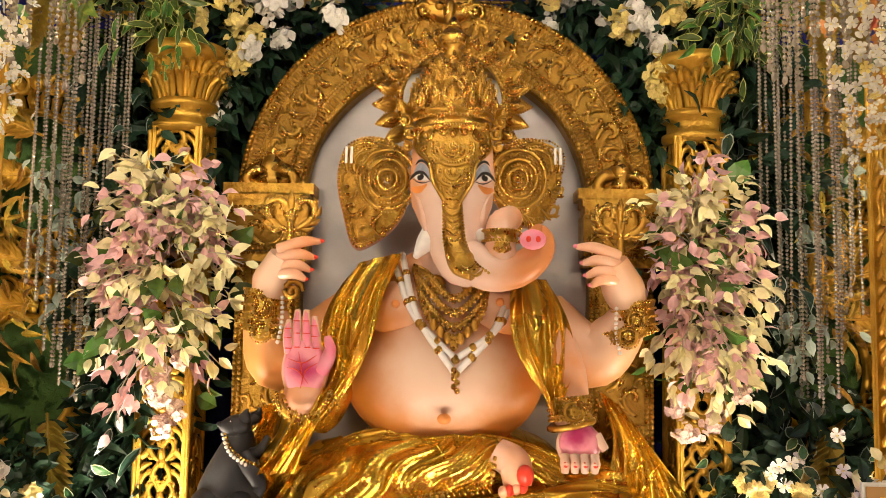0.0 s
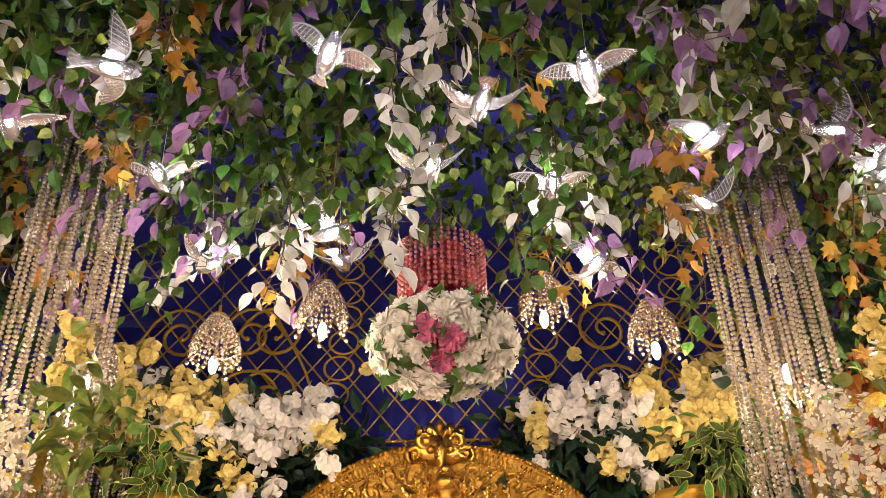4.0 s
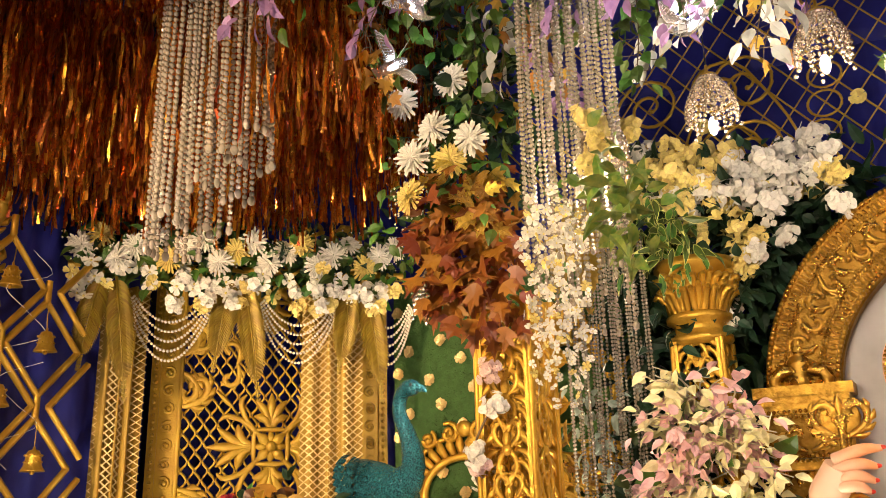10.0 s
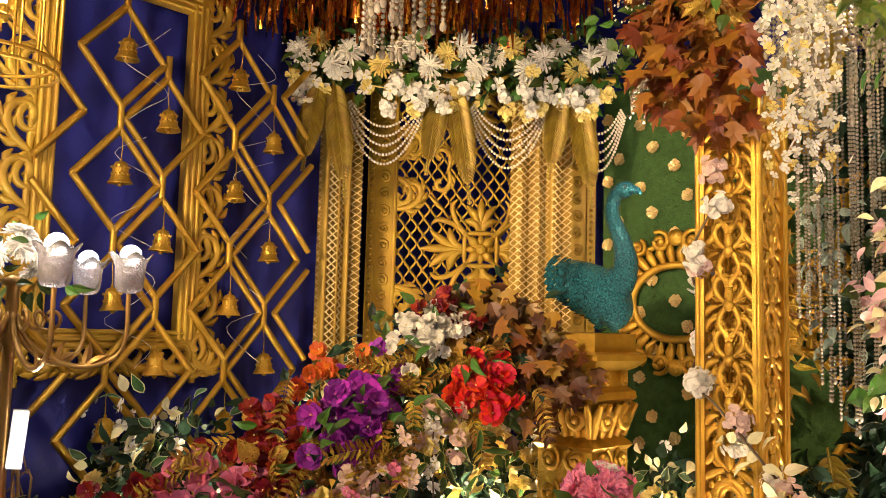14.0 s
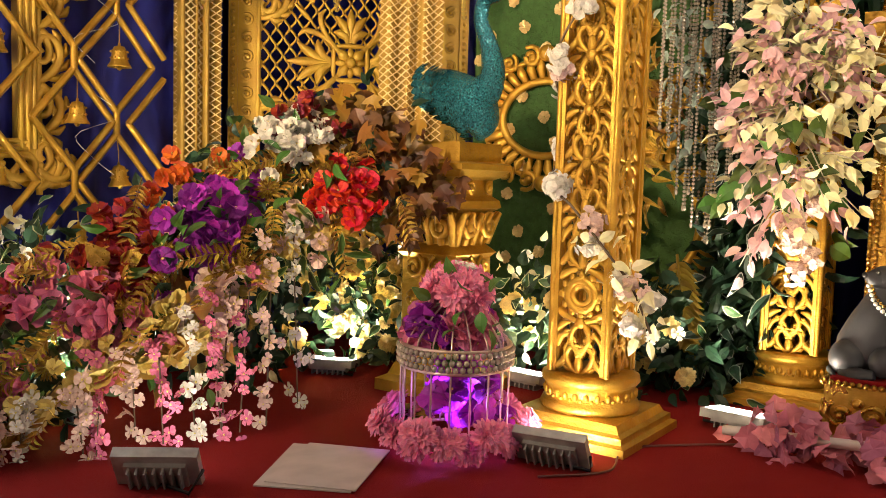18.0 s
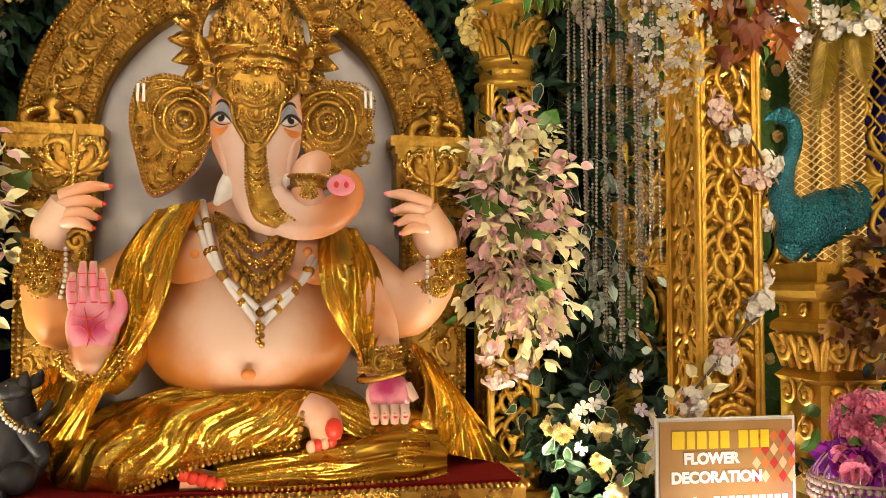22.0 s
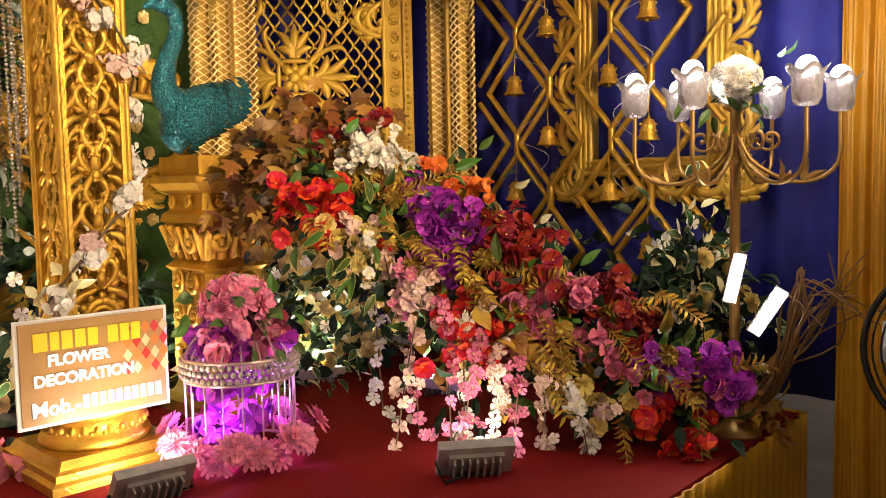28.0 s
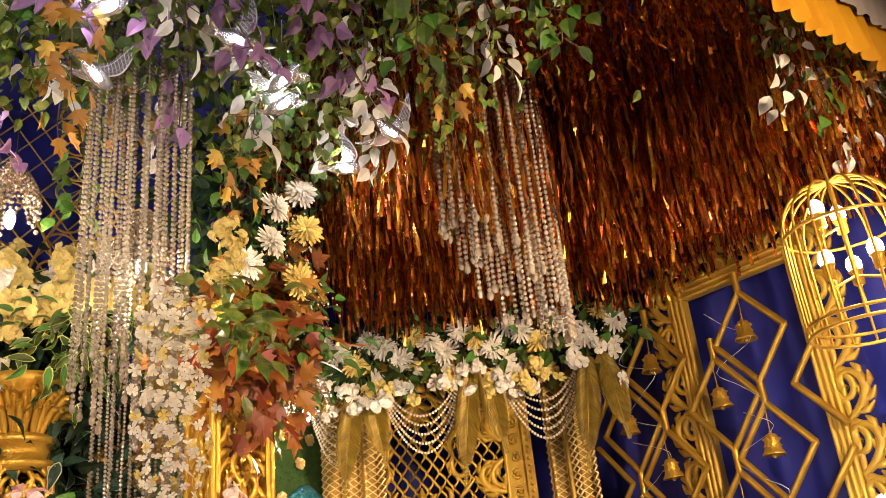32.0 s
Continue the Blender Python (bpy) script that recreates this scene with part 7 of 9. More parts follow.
# ---- tulip lamps of beaded petals ----
def tulip():
    e = thing("tulip_lamp", "hanging tulip lamp of crystal bead petals with a lit bulb", "pendant lamp", (0, 0, 9), group="tulip lamps")
    for q in range(5):
        a0 = q * 2 * math.pi / 5
        A = Acc()
        for row in range(11):
            t = row / 10
            rr = 0.035 + 0.055 * math.sin(min(1, t * 1.15) * math.pi * 0.62) + (0.012 if t > 0.9 else 0)
            wid = 0.55 * math.sin(max(0.12, (1 - t) * 0.9 + 0.12) * math.pi * 0.55)
            m = 5 if t < 0.7 else (3 if t < 0.9 else 1)
            for s in np.linspace(-1, 1, m) if m > 1 else [0.0]:
                a = a0 + s * wid
                A.ball((rr * math.cos(a), rr * math.sin(a), 0.1 - 0.2 * t), 0.0092, 0, 6, 5)
        A.obj("petal", SMOKY, e)
    A = Acc()
    A.lathe([(0.0, 0.16), (0.006, 0.16), (0.006, 0.13), (0.03, 0.12), (0.042, 0.1), (0.03, 0.09), (0, 0.09)], 14)
    A.obj("cap", GOLDP, e)
    A = Acc()
    A.tube([(0, 0, 0.15), (0, 0, 0.75)], 0.003, 4)
    A.obj("cable", DARKM, e)
    A = Acc()
    A.ball((0, 0, -0.085), (0.017, 0.017, 0.036), 0, 10, 8)
    A.obj("bulb", BULB, e)
    return e


tl = tulip()
TULIPS = [(-0.82, 2.83, 2.58), (-0.42, 2.77, 2.68), (0.405, 2.84, 2.75), (0.8, 2.81, 2.6), (-1.14, 2.52, 2.38), (1.17, 2.6, 2.41), (1.98, 2.95, 2.05), (-2.06, 2.92, 2.07)]
for i, p in enumerate(TULIPS):
    if i == 0:
        tl.matrix_world = pose(*p)
    else:
        copy_thing(tl, pose(*p, 0, 0, i * 31))
for p in TULIPS:
    lamp("tulip_lamp_glow", "POINT", (p[0], p[1] - 0.02, p[2] - 0.2), (0, 0, 0), 13, (1.0, 0.85, 0.64), 0.03)


# ---- flower ball under a beaded basket ----
fbl = thing("flower_ball", "hanging ball of white, pink and cream chrysanthemums", "flower ball", (0.02, 2.65, 2.47))
ballz = [(1 - 2 * (i + 0.5) / 78, i * 2.4) for i in range(78)]
ballv = np.array([(math.sqrt(1 - z * z) * math.cos(a), math.sqrt(1 - z * z) * math.sin(a), z) for z, a in ballz])
PINKS = {int(np.argmax(ballv @ np.array(d))) for d in ((-0.25, -0.85, -0.35), (0.22, -0.88, -0.35), (0.0, -0.68, -0.72))}
for i, d in enumerate(ballv):
    if i % 9 == 4 and i not in PINKS:
        continue
    A = Acc()
    for g, (num, rr, lift) in enumerate(((15, 1.0, 0.05), (13, 0.9, 0.45), (11, 0.75, 0.95), (8, 0.5, 1.8))):
        bloom(A, d * (0.23, 0.23, 0.13) + d * 0.006 * g, d, 0.056 * rr, num, 0, None, cup=lift, rings=1, wide=0.8)
    A.obj("chrysanthemum", PPINK if i in PINKS else PWHITE, fbl, "pink chrysanthemum" if i in PINKS else "")
A = Acc()
A.ball((0, 0, 0), (0.215, 0.215, 0.12), 0, 14, 10)
A.obj("foam_core", GLEAF, fbl)
A = Acc()
P = unit(rnd(90))
leaves(A, P * (0.22, 0.22, 0.125), P + rnd(90, 0.5), unit(rnd(90)), 0.085, 0.05)
A.obj("leaf_fill", GLEAF, fbl, kind="stuff")
bk = thing("beaded_basket", "round red-lit beaded basket hanging over the flower ball", "basket", (0.02, 2.65, 2.62))
A = Acc()
for z in np.arange(0.02, 0.25, 0.02):
    for a in np.linspace(0, 2 * np.pi, 40, endpoint=False):
        A.ball((0.155 * math.cos(a), 0.155 * math.sin(a), z), 0.009, 0, 5, 4)
A.obj("bead_drum", mat("rose_crystal", (0.7, 0.25, 0.25), 0.1, 0, 0.2, trans=0.4), bk)
A = Acc()
A.tube([(0, 0, 0.22), (0, 0, 1.1)], 0.004, 5)
for a in range(4):
    A.tube([(0.155 * math.cos(a * 1.57), 0.155 * math.sin(a * 1.57), 0.24), (0, 0, 0.45)], 0.002, 4)
A.obj("hanger", GOLDP, bk)
A = Acc()
for i in range(40):
    d = unit(rnd(1))[0]
    bloom(A, (d[0] * 0.12, d[1] * 0.12, 0.02 + 0.18 * RNG.uniform()), d, 0.05, 5, 0)
A.obj("red_blossoms", mat("wine_red_petal", (0.42, 0.03, 0.06), 0.55, island=0.25), bk, kind="stuff")


# ---- gold wire trellis behind the throne ----
tr = thing("wire_trellis", "gold wire trellis of circles, scrolls and diamonds over blue cloth", "trellis", (0, 4.55, 0))
A = Acc()
for i in range(-14, 15):
    x = i * 0.16
    for s in (-1, 1):
        A.tube([(x, 0, 2.75), (x + s * 1.1, 0, 4.1)], 0.0055, 4)
A.obj("wire_grid", GOLDW, tr)
for x in (-0.62, 0.55, 1.35):
    for k in range(8):
        A = Acc()
        t = np.linspace(0, 2 * np.pi, 20, endpoint=False)
        A.tube(np.stack([x + 0.1 * math.sin(k * 0.3) + 0.085 * np.cos(t), -0.015 + 0 * t, 2.9 + 0.165 * k + 0.075 * np.sin(t)], -1), 0.008, 4, closed=True)
        A.obj("wire_ring", GOLDW, tr)
for x, s in ((-1.1, 1), (-1.5, -1), (-0.95, -1), (1.0, 1), (1.65, -1)):
    for z in (3.05, 3.45):
        A = Acc()
        spiral(A, (x, -0.02, z), 0.19, 1.6, 0.011, 0, (s, 0, 0), (0, 0, 1), start=0.5, n=26, tail=(x + s * 0.4, -0.02, z - 0.4))
        A.obj("wire_scroll", GOLDW, tr)
for z in (2.75, 2.79):
    A = Acc()
    A.tube([(-2.0, -0.01, z), (2.0, -0.01, z)], 0.01, 5)
    A.obj("bottom_rail", GOLD, tr)
for i in range(9):
    A = Acc()
    bloom(A, (-1.6 + 0.4 * i, -0.03, 3.1 + 0.2 * math.sin(i * 2.3)), (0, -1, -0.2), 0.045, 5, 0, None, rings=2)
    A.obj("gold_flower", PYELL, tr, "small gold metal flower")


# ---- flowers and foliage round the stage ----
def mum(A, c, nrm, r, k):
    bloom(A, c, nrm, r, 20, k, None, cup=0.1, rings=4, wide=0.75)


def flower_part(parent, name, c, nrm, r, m, style="mum", label=""):
    A = Acc()
    if style == "mum":
        mum(A, c, nrm, r, 0)
    elif style == "ball":
        bloom(A, c, nrm, r, 20, 0, None, cup=0.35, rings=5, wide=1.5)
    elif style == "five":
        bloom(A, c, nrm, r, 5, 0, 1, cup=0.22, rings=1, wide=0.78)
        bloom(A, c, nrm, r * 0.45, 4, 0, None, cup=0.9, rings=1, wide=0.7)
    elif style == "loose":
        sh = RNG.uniform(0.7, 1.2, 3) * (1, 1, 0.7)
        for d in unit(rnd(40) + np.array((0, 0, 0.7))):
            bloom(A, d * sh * RNG.uniform(0.45, 1.1), unit(d + rnd(1, 0.35)[0] + (0, 0, 0.3)), RNG.uniform(0.2, 0.33), 4, 0, None, cup=0.18, wide=1.25)
    elif style == "pompon":
        for num, rr, lift in ((15, 1.0, 0.05), (13, 0.9, 0.45), (11, 0.75, 0.95), (8, 0.5, 1.8)):
            bloom(A, c, nrm, r * rr, num, 0, None, cup=lift, rings=1, wide=0.8)
    elif style == "silk":
        for tilt in rnd(3, 0.45):
            bloom(A, c, unit(np.array(nrm) + tilt), r * RNG.uniform(0.7, 1.0), 4, 0, None, cup=RNG.uniform(0.3, 0.9), rings=1, wide=0.85)
        A.ball(np.array(c) + np.array(nrm) * r * 0.3, r * 0.09, 1, 5, 4)
    return A.obj(name, [m, PYELL], parent, label)


FLOWER_MESH = {}


def flower(parent, name, c, nrm, r, m, style, label=""):
    """A flower head as a part of its own; heads of one kind share four meshes."""
    key = (style, m.name, int(RNG.integers(0, 4)))
    if key not in FLOWER_MESH:
        tmp = flower_part(None, name, (0, 0, 0), (0, 0, 1), 1.0, m, style)
        FLOWER_MESH[key] = tmp.data
        bpy.data.objects.remove(tmp)
    o = new(name, FLOWER_MESH[key])
    o.parent = parent
    q = Vector(tuple(nrm)).to_track_quat("Z", "Y").to_matrix().to_4x4()
    o.matrix_basis = Matrix.Translation(Vector(tuple(c))) @ q @ Matrix.Rotation(RNG.uniform(0, 6), 4, "Z") @ Matrix.Scale(r, 4)
    if label:
        tagged(o, label)
    return o


def leaf_fill(parent, centers, reach, count, L, W, m, down=0.2, maple=False, face=(0, -1, 0.3), name="foliage", heart=None):
    A = Acc()
    cs = np.asarray(centers, float)
    i = RNG.integers(0, len(cs), count)
    off = rnd(count, reach)
    P = cs[i] + off
    D, N = unit(off * 4 + rnd(count, 0.5) + (0, -0.2, -down)), unit(rnd(count, 0.5) + np.array(face))
    L, W = L * RNG.uniform(0.7, 1.2, count), W * RNG.uniform(0.8, 1.2, count)
    leaves(A, P, D, N, L, W, maple=maple)
    if heart is None:
        return A.obj(name, m, parent, kind="stuff")
    up = unit(np.cross(np.cross(D, N), D))
    for side in (0.0016, -0.0016):
        leaves(A, P + D * L[:, None] * 0.06 + up * side, D, N, L * 0.9, W * 0.82, 1, maple=maple)
    return A.obj(name, [m, heart], parent, kind="stuff")


# mounds either side of the arch
for sx in (-1, 1):
    e = thing("flower_mound", "mound of white and yellow hydrangeas with green leaves above the throne", "flower arrangement", (0, 0, 0), group="arch flower mounds")
    line = spline([(sx * 0.62, 4.2, 2.72), (sx * 0.98, 4.12, 2.68), (sx * 1.32, 4.0, 2.72), (sx * 1.58, 3.9, 2.8)], 12)
    low = spline([(sx * 0.94, 4.12, 2.44), (sx * 1.06, 4.1, 2.24), (sx * 1.12, 4.08, 2.06)], 5)
    allp = np.concatenate([line, low])
    leaf_fill(e, allp, 0.08, 620, 0.09, 0.045, DLEAF)
    leaf_fill(e, np.array([(sx * 1.35, 3.85, 2.5), (sx * 1.25, 3.82, 2.4), (sx * 1.45, 3.82, 2.6)]), 0.09, 190, 0.12, 0.036, mat("yellow_leaf_margin", (0.5, 0.5, 0.14), 0.45, vary=0.3, island=0.2), name="striped_leaves", down=0.8, heart=GLEAF)
    for i in range(84):
        c = line[i % 12] + rnd(1, 0.1)[0] * (1, 0.6, 1) + (0, -0.1, 0)
        y = abs(c[0]) > 1.0 and i % 3 != 0 or i % 5 == 0
        flower(e, "hydrangea", c, unit((RNG.normal() * 0.4, -1, 0.1 + RNG.normal() * 0.3)), 0.08, PYELL if y else PWHITE, "loose")
    for i in range(16):
        c = low[i % 5] + rnd(1, 0.05)[0] + (0, -0.09, 0)
        flower(e, "hydrangea", c, unit((RNG.normal() * 0.4, -1, 0.1)), 0.068, PYELL if i % 3 else PWHITE, "loose")

# cream and blush leaf bouquets before the rear columns
for sx, y, bx, bw in ((-1, 3.76, -1.25, 0.38), (1, 3.8, 1.17, 0.31)):
    e = thing("leaf_bouquet", "tall bouquet of cream and blush pink silk leaves", "leaf bouquet", (bx, y, 1.3), group="leaf bouquets")
    C1, C2, ST = Acc(), Acc(), Acc()
    for i in range(72):
        a = RNG.uniform(0, 2 * np.pi)
        el = RNG.normal() * 0.75
        d = np.array((math.cos(a) * bw * RNG.uniform(0.5, 1.1), -abs(math.sin(a)) * 0.26, 0))
        z0 = RNG.uniform(-0.5, 0.52)
        d[0] *= math.sqrt(max(0.2, 1 - (z0 / 0.68) ** 2))
        root = np.array((-sx * 0.03, 0.08, z0 * 0.7))
        tip = d + (sx * -0.03, 0, z0 + RNG.normal() * 0.06 - 0.05)
        A = C2 if (i * 7) % 5 < 2 else C1
        spray(A, root, tip, 13, 0.078, 0.046, 0, None, 0.08, down=0.3)
        ST.tube(spline([root, (root + tip) / 2 + (0, -0.03, 0.03), tip], 6), [0.0045, 0.0025], 4, cap=False)
    C1.obj("cream_leaves", CREAM, e, kind="stuff")
    C2.obj("blush_leaves", BLUSH, e, kind="stuff")
    ST.obj("stem", mat("pale_stem", (0.6, 0.55, 0.42), 0.6), e, kind="stuff")
    leaf_fill(e, [(0, 0.05, -0.3), (0, 0.05, 0.1)], 0.12, 60, 0.12, 0.09, GLEAF)
    for i in range(6):
        flower(e, "pale_blossom", (sx * -0.05 + RNG.normal() * 0.1, -0.1, -0.42 - 0.08 * i * 0.7), (0, -1, 0), 0.055, PPALE, "loose")

# dark foliage wall
for sx in (-1, 1):
    e = thing("foliage_wall", "wall of dark green leaves, some edged with white", "foliage", (0, 0, 0))
    cs = [(sx * RNG.uniform(1.3, 1.56), RNG.uniform(3.98, 4.14), RNG.uniform(0.1, 2.5)) for _ in range(56)] + [(sx * RNG.uniform(1.55, 2.3), RNG.uniform(3.98, 4.1), RNG.uniform(0.1, 0.62)) for _ in range(16)]
    leaf_fill(e, cs, 0.1, 1500, 0.14, 0.055, DLEAF, 0.6)
    back = [(sx * RNG.uniform(0.9, 1.4), RNG.uniform(4.25, 4.4), RNG.uniform(1.0, 2.75)) for _ in range(40)] + [(sx * RNG.uniform(0.3, 0.95), 4.4, RNG.uniform(2.5, 2.72)) for _ in range(14)]
    leaf_fill(e, back, 0.11, 900, 0.14, 0.06, DLEAF, 0.6, name="rear_leaves")
    cs2 = [c for c in cs if abs(c[0]) < 2.1][::2]
    leaf_fill(e, np.array(cs2) + (0, -0.06, 0), 0.1, 130, 0.15, 0.05, mat("white_leaf_margin", (0.42, 0.47, 0.4), 0.45, vary=0.2, scale=14, island=0.2), 0.7, name="white_edged_leaves", heart=mat("deep_green_leaf_heart", (0.018, 0.055, 0.03), 0.4, vary=0.4, scale=40, island=0.3))
    cs3 = [(sx * RNG.uniform(1.6, 2.2), 3.95, RNG.uniform(0.9, 1.8)) for _ in range(10)]
    leaf_fill(e, cs3, 0.09, 150, 0.13, 0.03, GLIT, 0.3, name="gold_fern_leaves")
    cs4 = [(sx * RNG.uniform(1.5, 1.75), 3.86, RNG.uniform(0.75, 1.7)) for _ in range(9)]
    leaf_fill(e, cs4, 0.06, 80, 0.07, 0.04, mat("silver_green_leaf", (0.3, 0.38, 0.3), 0.5, island=0.25), 0.8, name="silver_leaves")

# gold palm fronds on the turf
def frond(place, d, L, W, m, label, nrm=(0, -1, 0), pairs=16):
    e = thing("palm_frond", label, "palm frond", place)
    A = Acc()
    d = unit(d)
    n = unit(np.array(nrm, float))
    s = np.cross(d, n)
    pts = spline([np.zeros(3), d * L * 0.5 + n * 0.04, d * L + np.array((0, 0, -0.1 * L))], 10)
    A.tube(pts, [0.008, 0.003], 5)
    A.obj("rib", m, e)
    B = Acc()
    T = np.linspace(0.08, 0.98, pairs)
    i = np.minimum((T * 9).astype(int), 8)
    P = pts[i] + (pts[i + 1] - pts[i]) * (T * 9 - i)[:, None]
    w = W * np.sin(np.clip(T * 1.05 + 0.12, 0, 1) * np.pi) ** 0.6
    for sg in (-1, 1):
        leaves(B, P, unit(s * sg + d * 1.1 - n * -0.15), np.repeat(n[None], pairs, 0), w + 0.015, 1.5 * L / pairs, curl=0.2)
    B.obj("blade", m, e, kind="stuff")
    return e


OLIVE = mat("olive_gold_frond", (0.3, 0.195, 0.02), 0.38, 0.35, 0.35, 12, island=0.2)
for sx in (-1, 1):
    for i in range(7):
        frond((sx * (1.95 + 0.1 * math.sin(i * 2)), 4.02, 0.7 + 0.2 * i), (sx * (0.9 if i % 2 else 0.6), -0.2, 0.25 - 0.12 * (i % 3)), 0.42, 0.12, GOLDP, "gold fabric palm frond on the turf wall")
    frond((sx * 1.75, 3.9, 0.62), (sx * -0.3, -0.3, -0.8), 0.5, 0.12, OLIVE, "olive gold palm frond among dark leaves")
    frond((sx * 1.6, 3.75, 2.72), (sx * 0.08, -0.15, -1), 0.6, 0.1, OLIVE, "olive gold palm frond hanging beside the flower mound")
    frond((sx * 1.67, 3.75, 2.7), (sx * 0.3, -0.15, -1), 0.55, 0.1, OLIVE, "olive gold palm frond hanging beside the flower mound")

# maple and chrysanthemum clusters on the front columns
for sx, x, y, mums in ((-1, -1.79, 2.72, [(-0.16, 0.35, 1), (-0.02, 0.2, 1), (0.07, 0.38, 1), (-0.12, 0.1, 1), (0.05, 0.05, 2), (-0.13, -0.06, 2), (0.14, 0.12, 1)]), (1, 1.7, 2.86, [(0.0, 0.27, 1), (-0.02, 0.12, 1), (-0.12, 0.01, 1), (0.1, -0.02, 2), (0.12, 0.36, 1), (0.14, 0.2, 2)])):
    e = thing("autumn_cluster", "rust maple leaves with white and yellow chrysanthemums on a column top", "flower arrangement", (x, y, 2.42), group="column clusters")
    leaf_fill(e, [(0.0, 0, -0.15), (0.08, -0.02, -0.25), (-0.06, 0.0, -0.3), (0.05, -0.04, -0.42), (-0.02, 0.02, -0.05)], 0.09, 300, 0.105, 0.095, RUST, 0.8, True)
    leaf_fill(e, [(-sx * -0.15, 0.1, 0.3), (0, 0.15, 0.5), (-0.1, 0.1, 0.1), (0.15, 0.1, 0.0), (sx * 0.2, 0.08, -0.1)], 0.12, 300, 0.08, 0.04, GLEAF)
    leaf_fill(e, [(0, 0.2, 0.6), (0, 0.2, 0.3)], 0.16, 260, 0.11, 0.06, DLEAF)
    for dx, dz, kk in mums:
        flower(e, "chrysanthemum", (dx, -0.2, dz), unit((RNG.normal() * 0.3, -1, RNG.normal() * 0.2)), 0.07, PWHITE if kk == 1 else PYELL, "mum")
    A = Acc()
    P = np.array([(sx * 0.2, -0.02, 0.12), (sx * 0.26, 0.0, -0.02), (sx * 0.18, 0.0, 0.28)])[RNG.integers(0, 3, 220)] + rnd(220, 0.05)
    for p in P:
        A.ball(p, 0.006, 0, 4, 3)
    A.obj("gypsophila", PWHITE, e, "tiny white baby's-breath", kind="stuff")
    leaf_fill(e, [(-0.1, -0.08, 0.0), (0.12, -0.1, 0.02), (sx * -0.1, -0.1, -0.08)], 0.05, 40, 0.09, 0.075, GLIT, 0.4, True, name="gold_glitter_leaves")

# pale blossom garlands wound on the front columns
for cx, cy, sg in ((-1.72, 2.96, -1), (1.67, 3.0, 1)):
    e = thing("blossom_garland", "pale pink blossom garland wound round a gold column", "garland", (cx, cy, 0), group="column garlands")
    path = [(0.0 * sg, -0.15, 1.62), (0.12 * sg, -0.15, 1.42), (0.165 * sg, -0.05, 1.3), (0.16 * sg, 0.08, 1.15), (0.14 * sg, -0.12, 0.95), (0.02 * sg, -0.16, 0.85), (-0.13 * sg, -0.15, 0.68), (-0.2 * sg, -0.12, 0.58), (-0.27 * sg, -0.1, 0.42)]
    P = spline(path, 60)
    A = Acc()
    A.tube(P, 0.005, 5)
    A.obj("stem", STEM, e)
    for i, c in enumerate(P[::2]):
        if i % 4 > 1:
            continue
        flower(e, "blossom", c + rnd(1, 0.026)[0], unit((RNG.normal() * 0.5, -1, RNG.normal() * 0.4)), 0.058, PPALE if i % 5 == 0 else PWHITE, "loose")
    leaf_fill(e, P[40:], 0.03, 26, 0.07, 0.04, CREAM)

# wisteria tails on the crystal columns
for x, y in ((-1.23, 2.27), (1.17, 2.3)):
    e = thing("wisteria_tail", "hanging tails of small white wisteria blossoms on a crystal column", "garland", (x, y, 2.09), group="wisteria tails")
    for k in range(8):
        for i in range(21):
            flower(e, "blossom", ((k - 3.5) * 0.026 + RNG.normal() * 0.012, RNG.normal() * 0.03, -0.028 * i + 0.06 * math.sin(k * 2.1)), unit((RNG.normal(), -1, RNG.normal())), 0.023 * (1 - 0.02 * i), PYELL if (i + k) % 6 == 0 else PWHITE, "five")
    leaf_fill(e, [(0.2, 0, 0.0), (0.22, 0, -0.1), (0.2, 0, 0.08)], 0.05, 60, 0.09, 0.04, VLEAF)
    for i in range(4):
        flower(e, "yellow_blossom", (0.13 + 0.05 * math.sin(i), -0.03, 0.12 + 0.05 * i), (0, -1, 0), 0.045, PYELL, "loose")


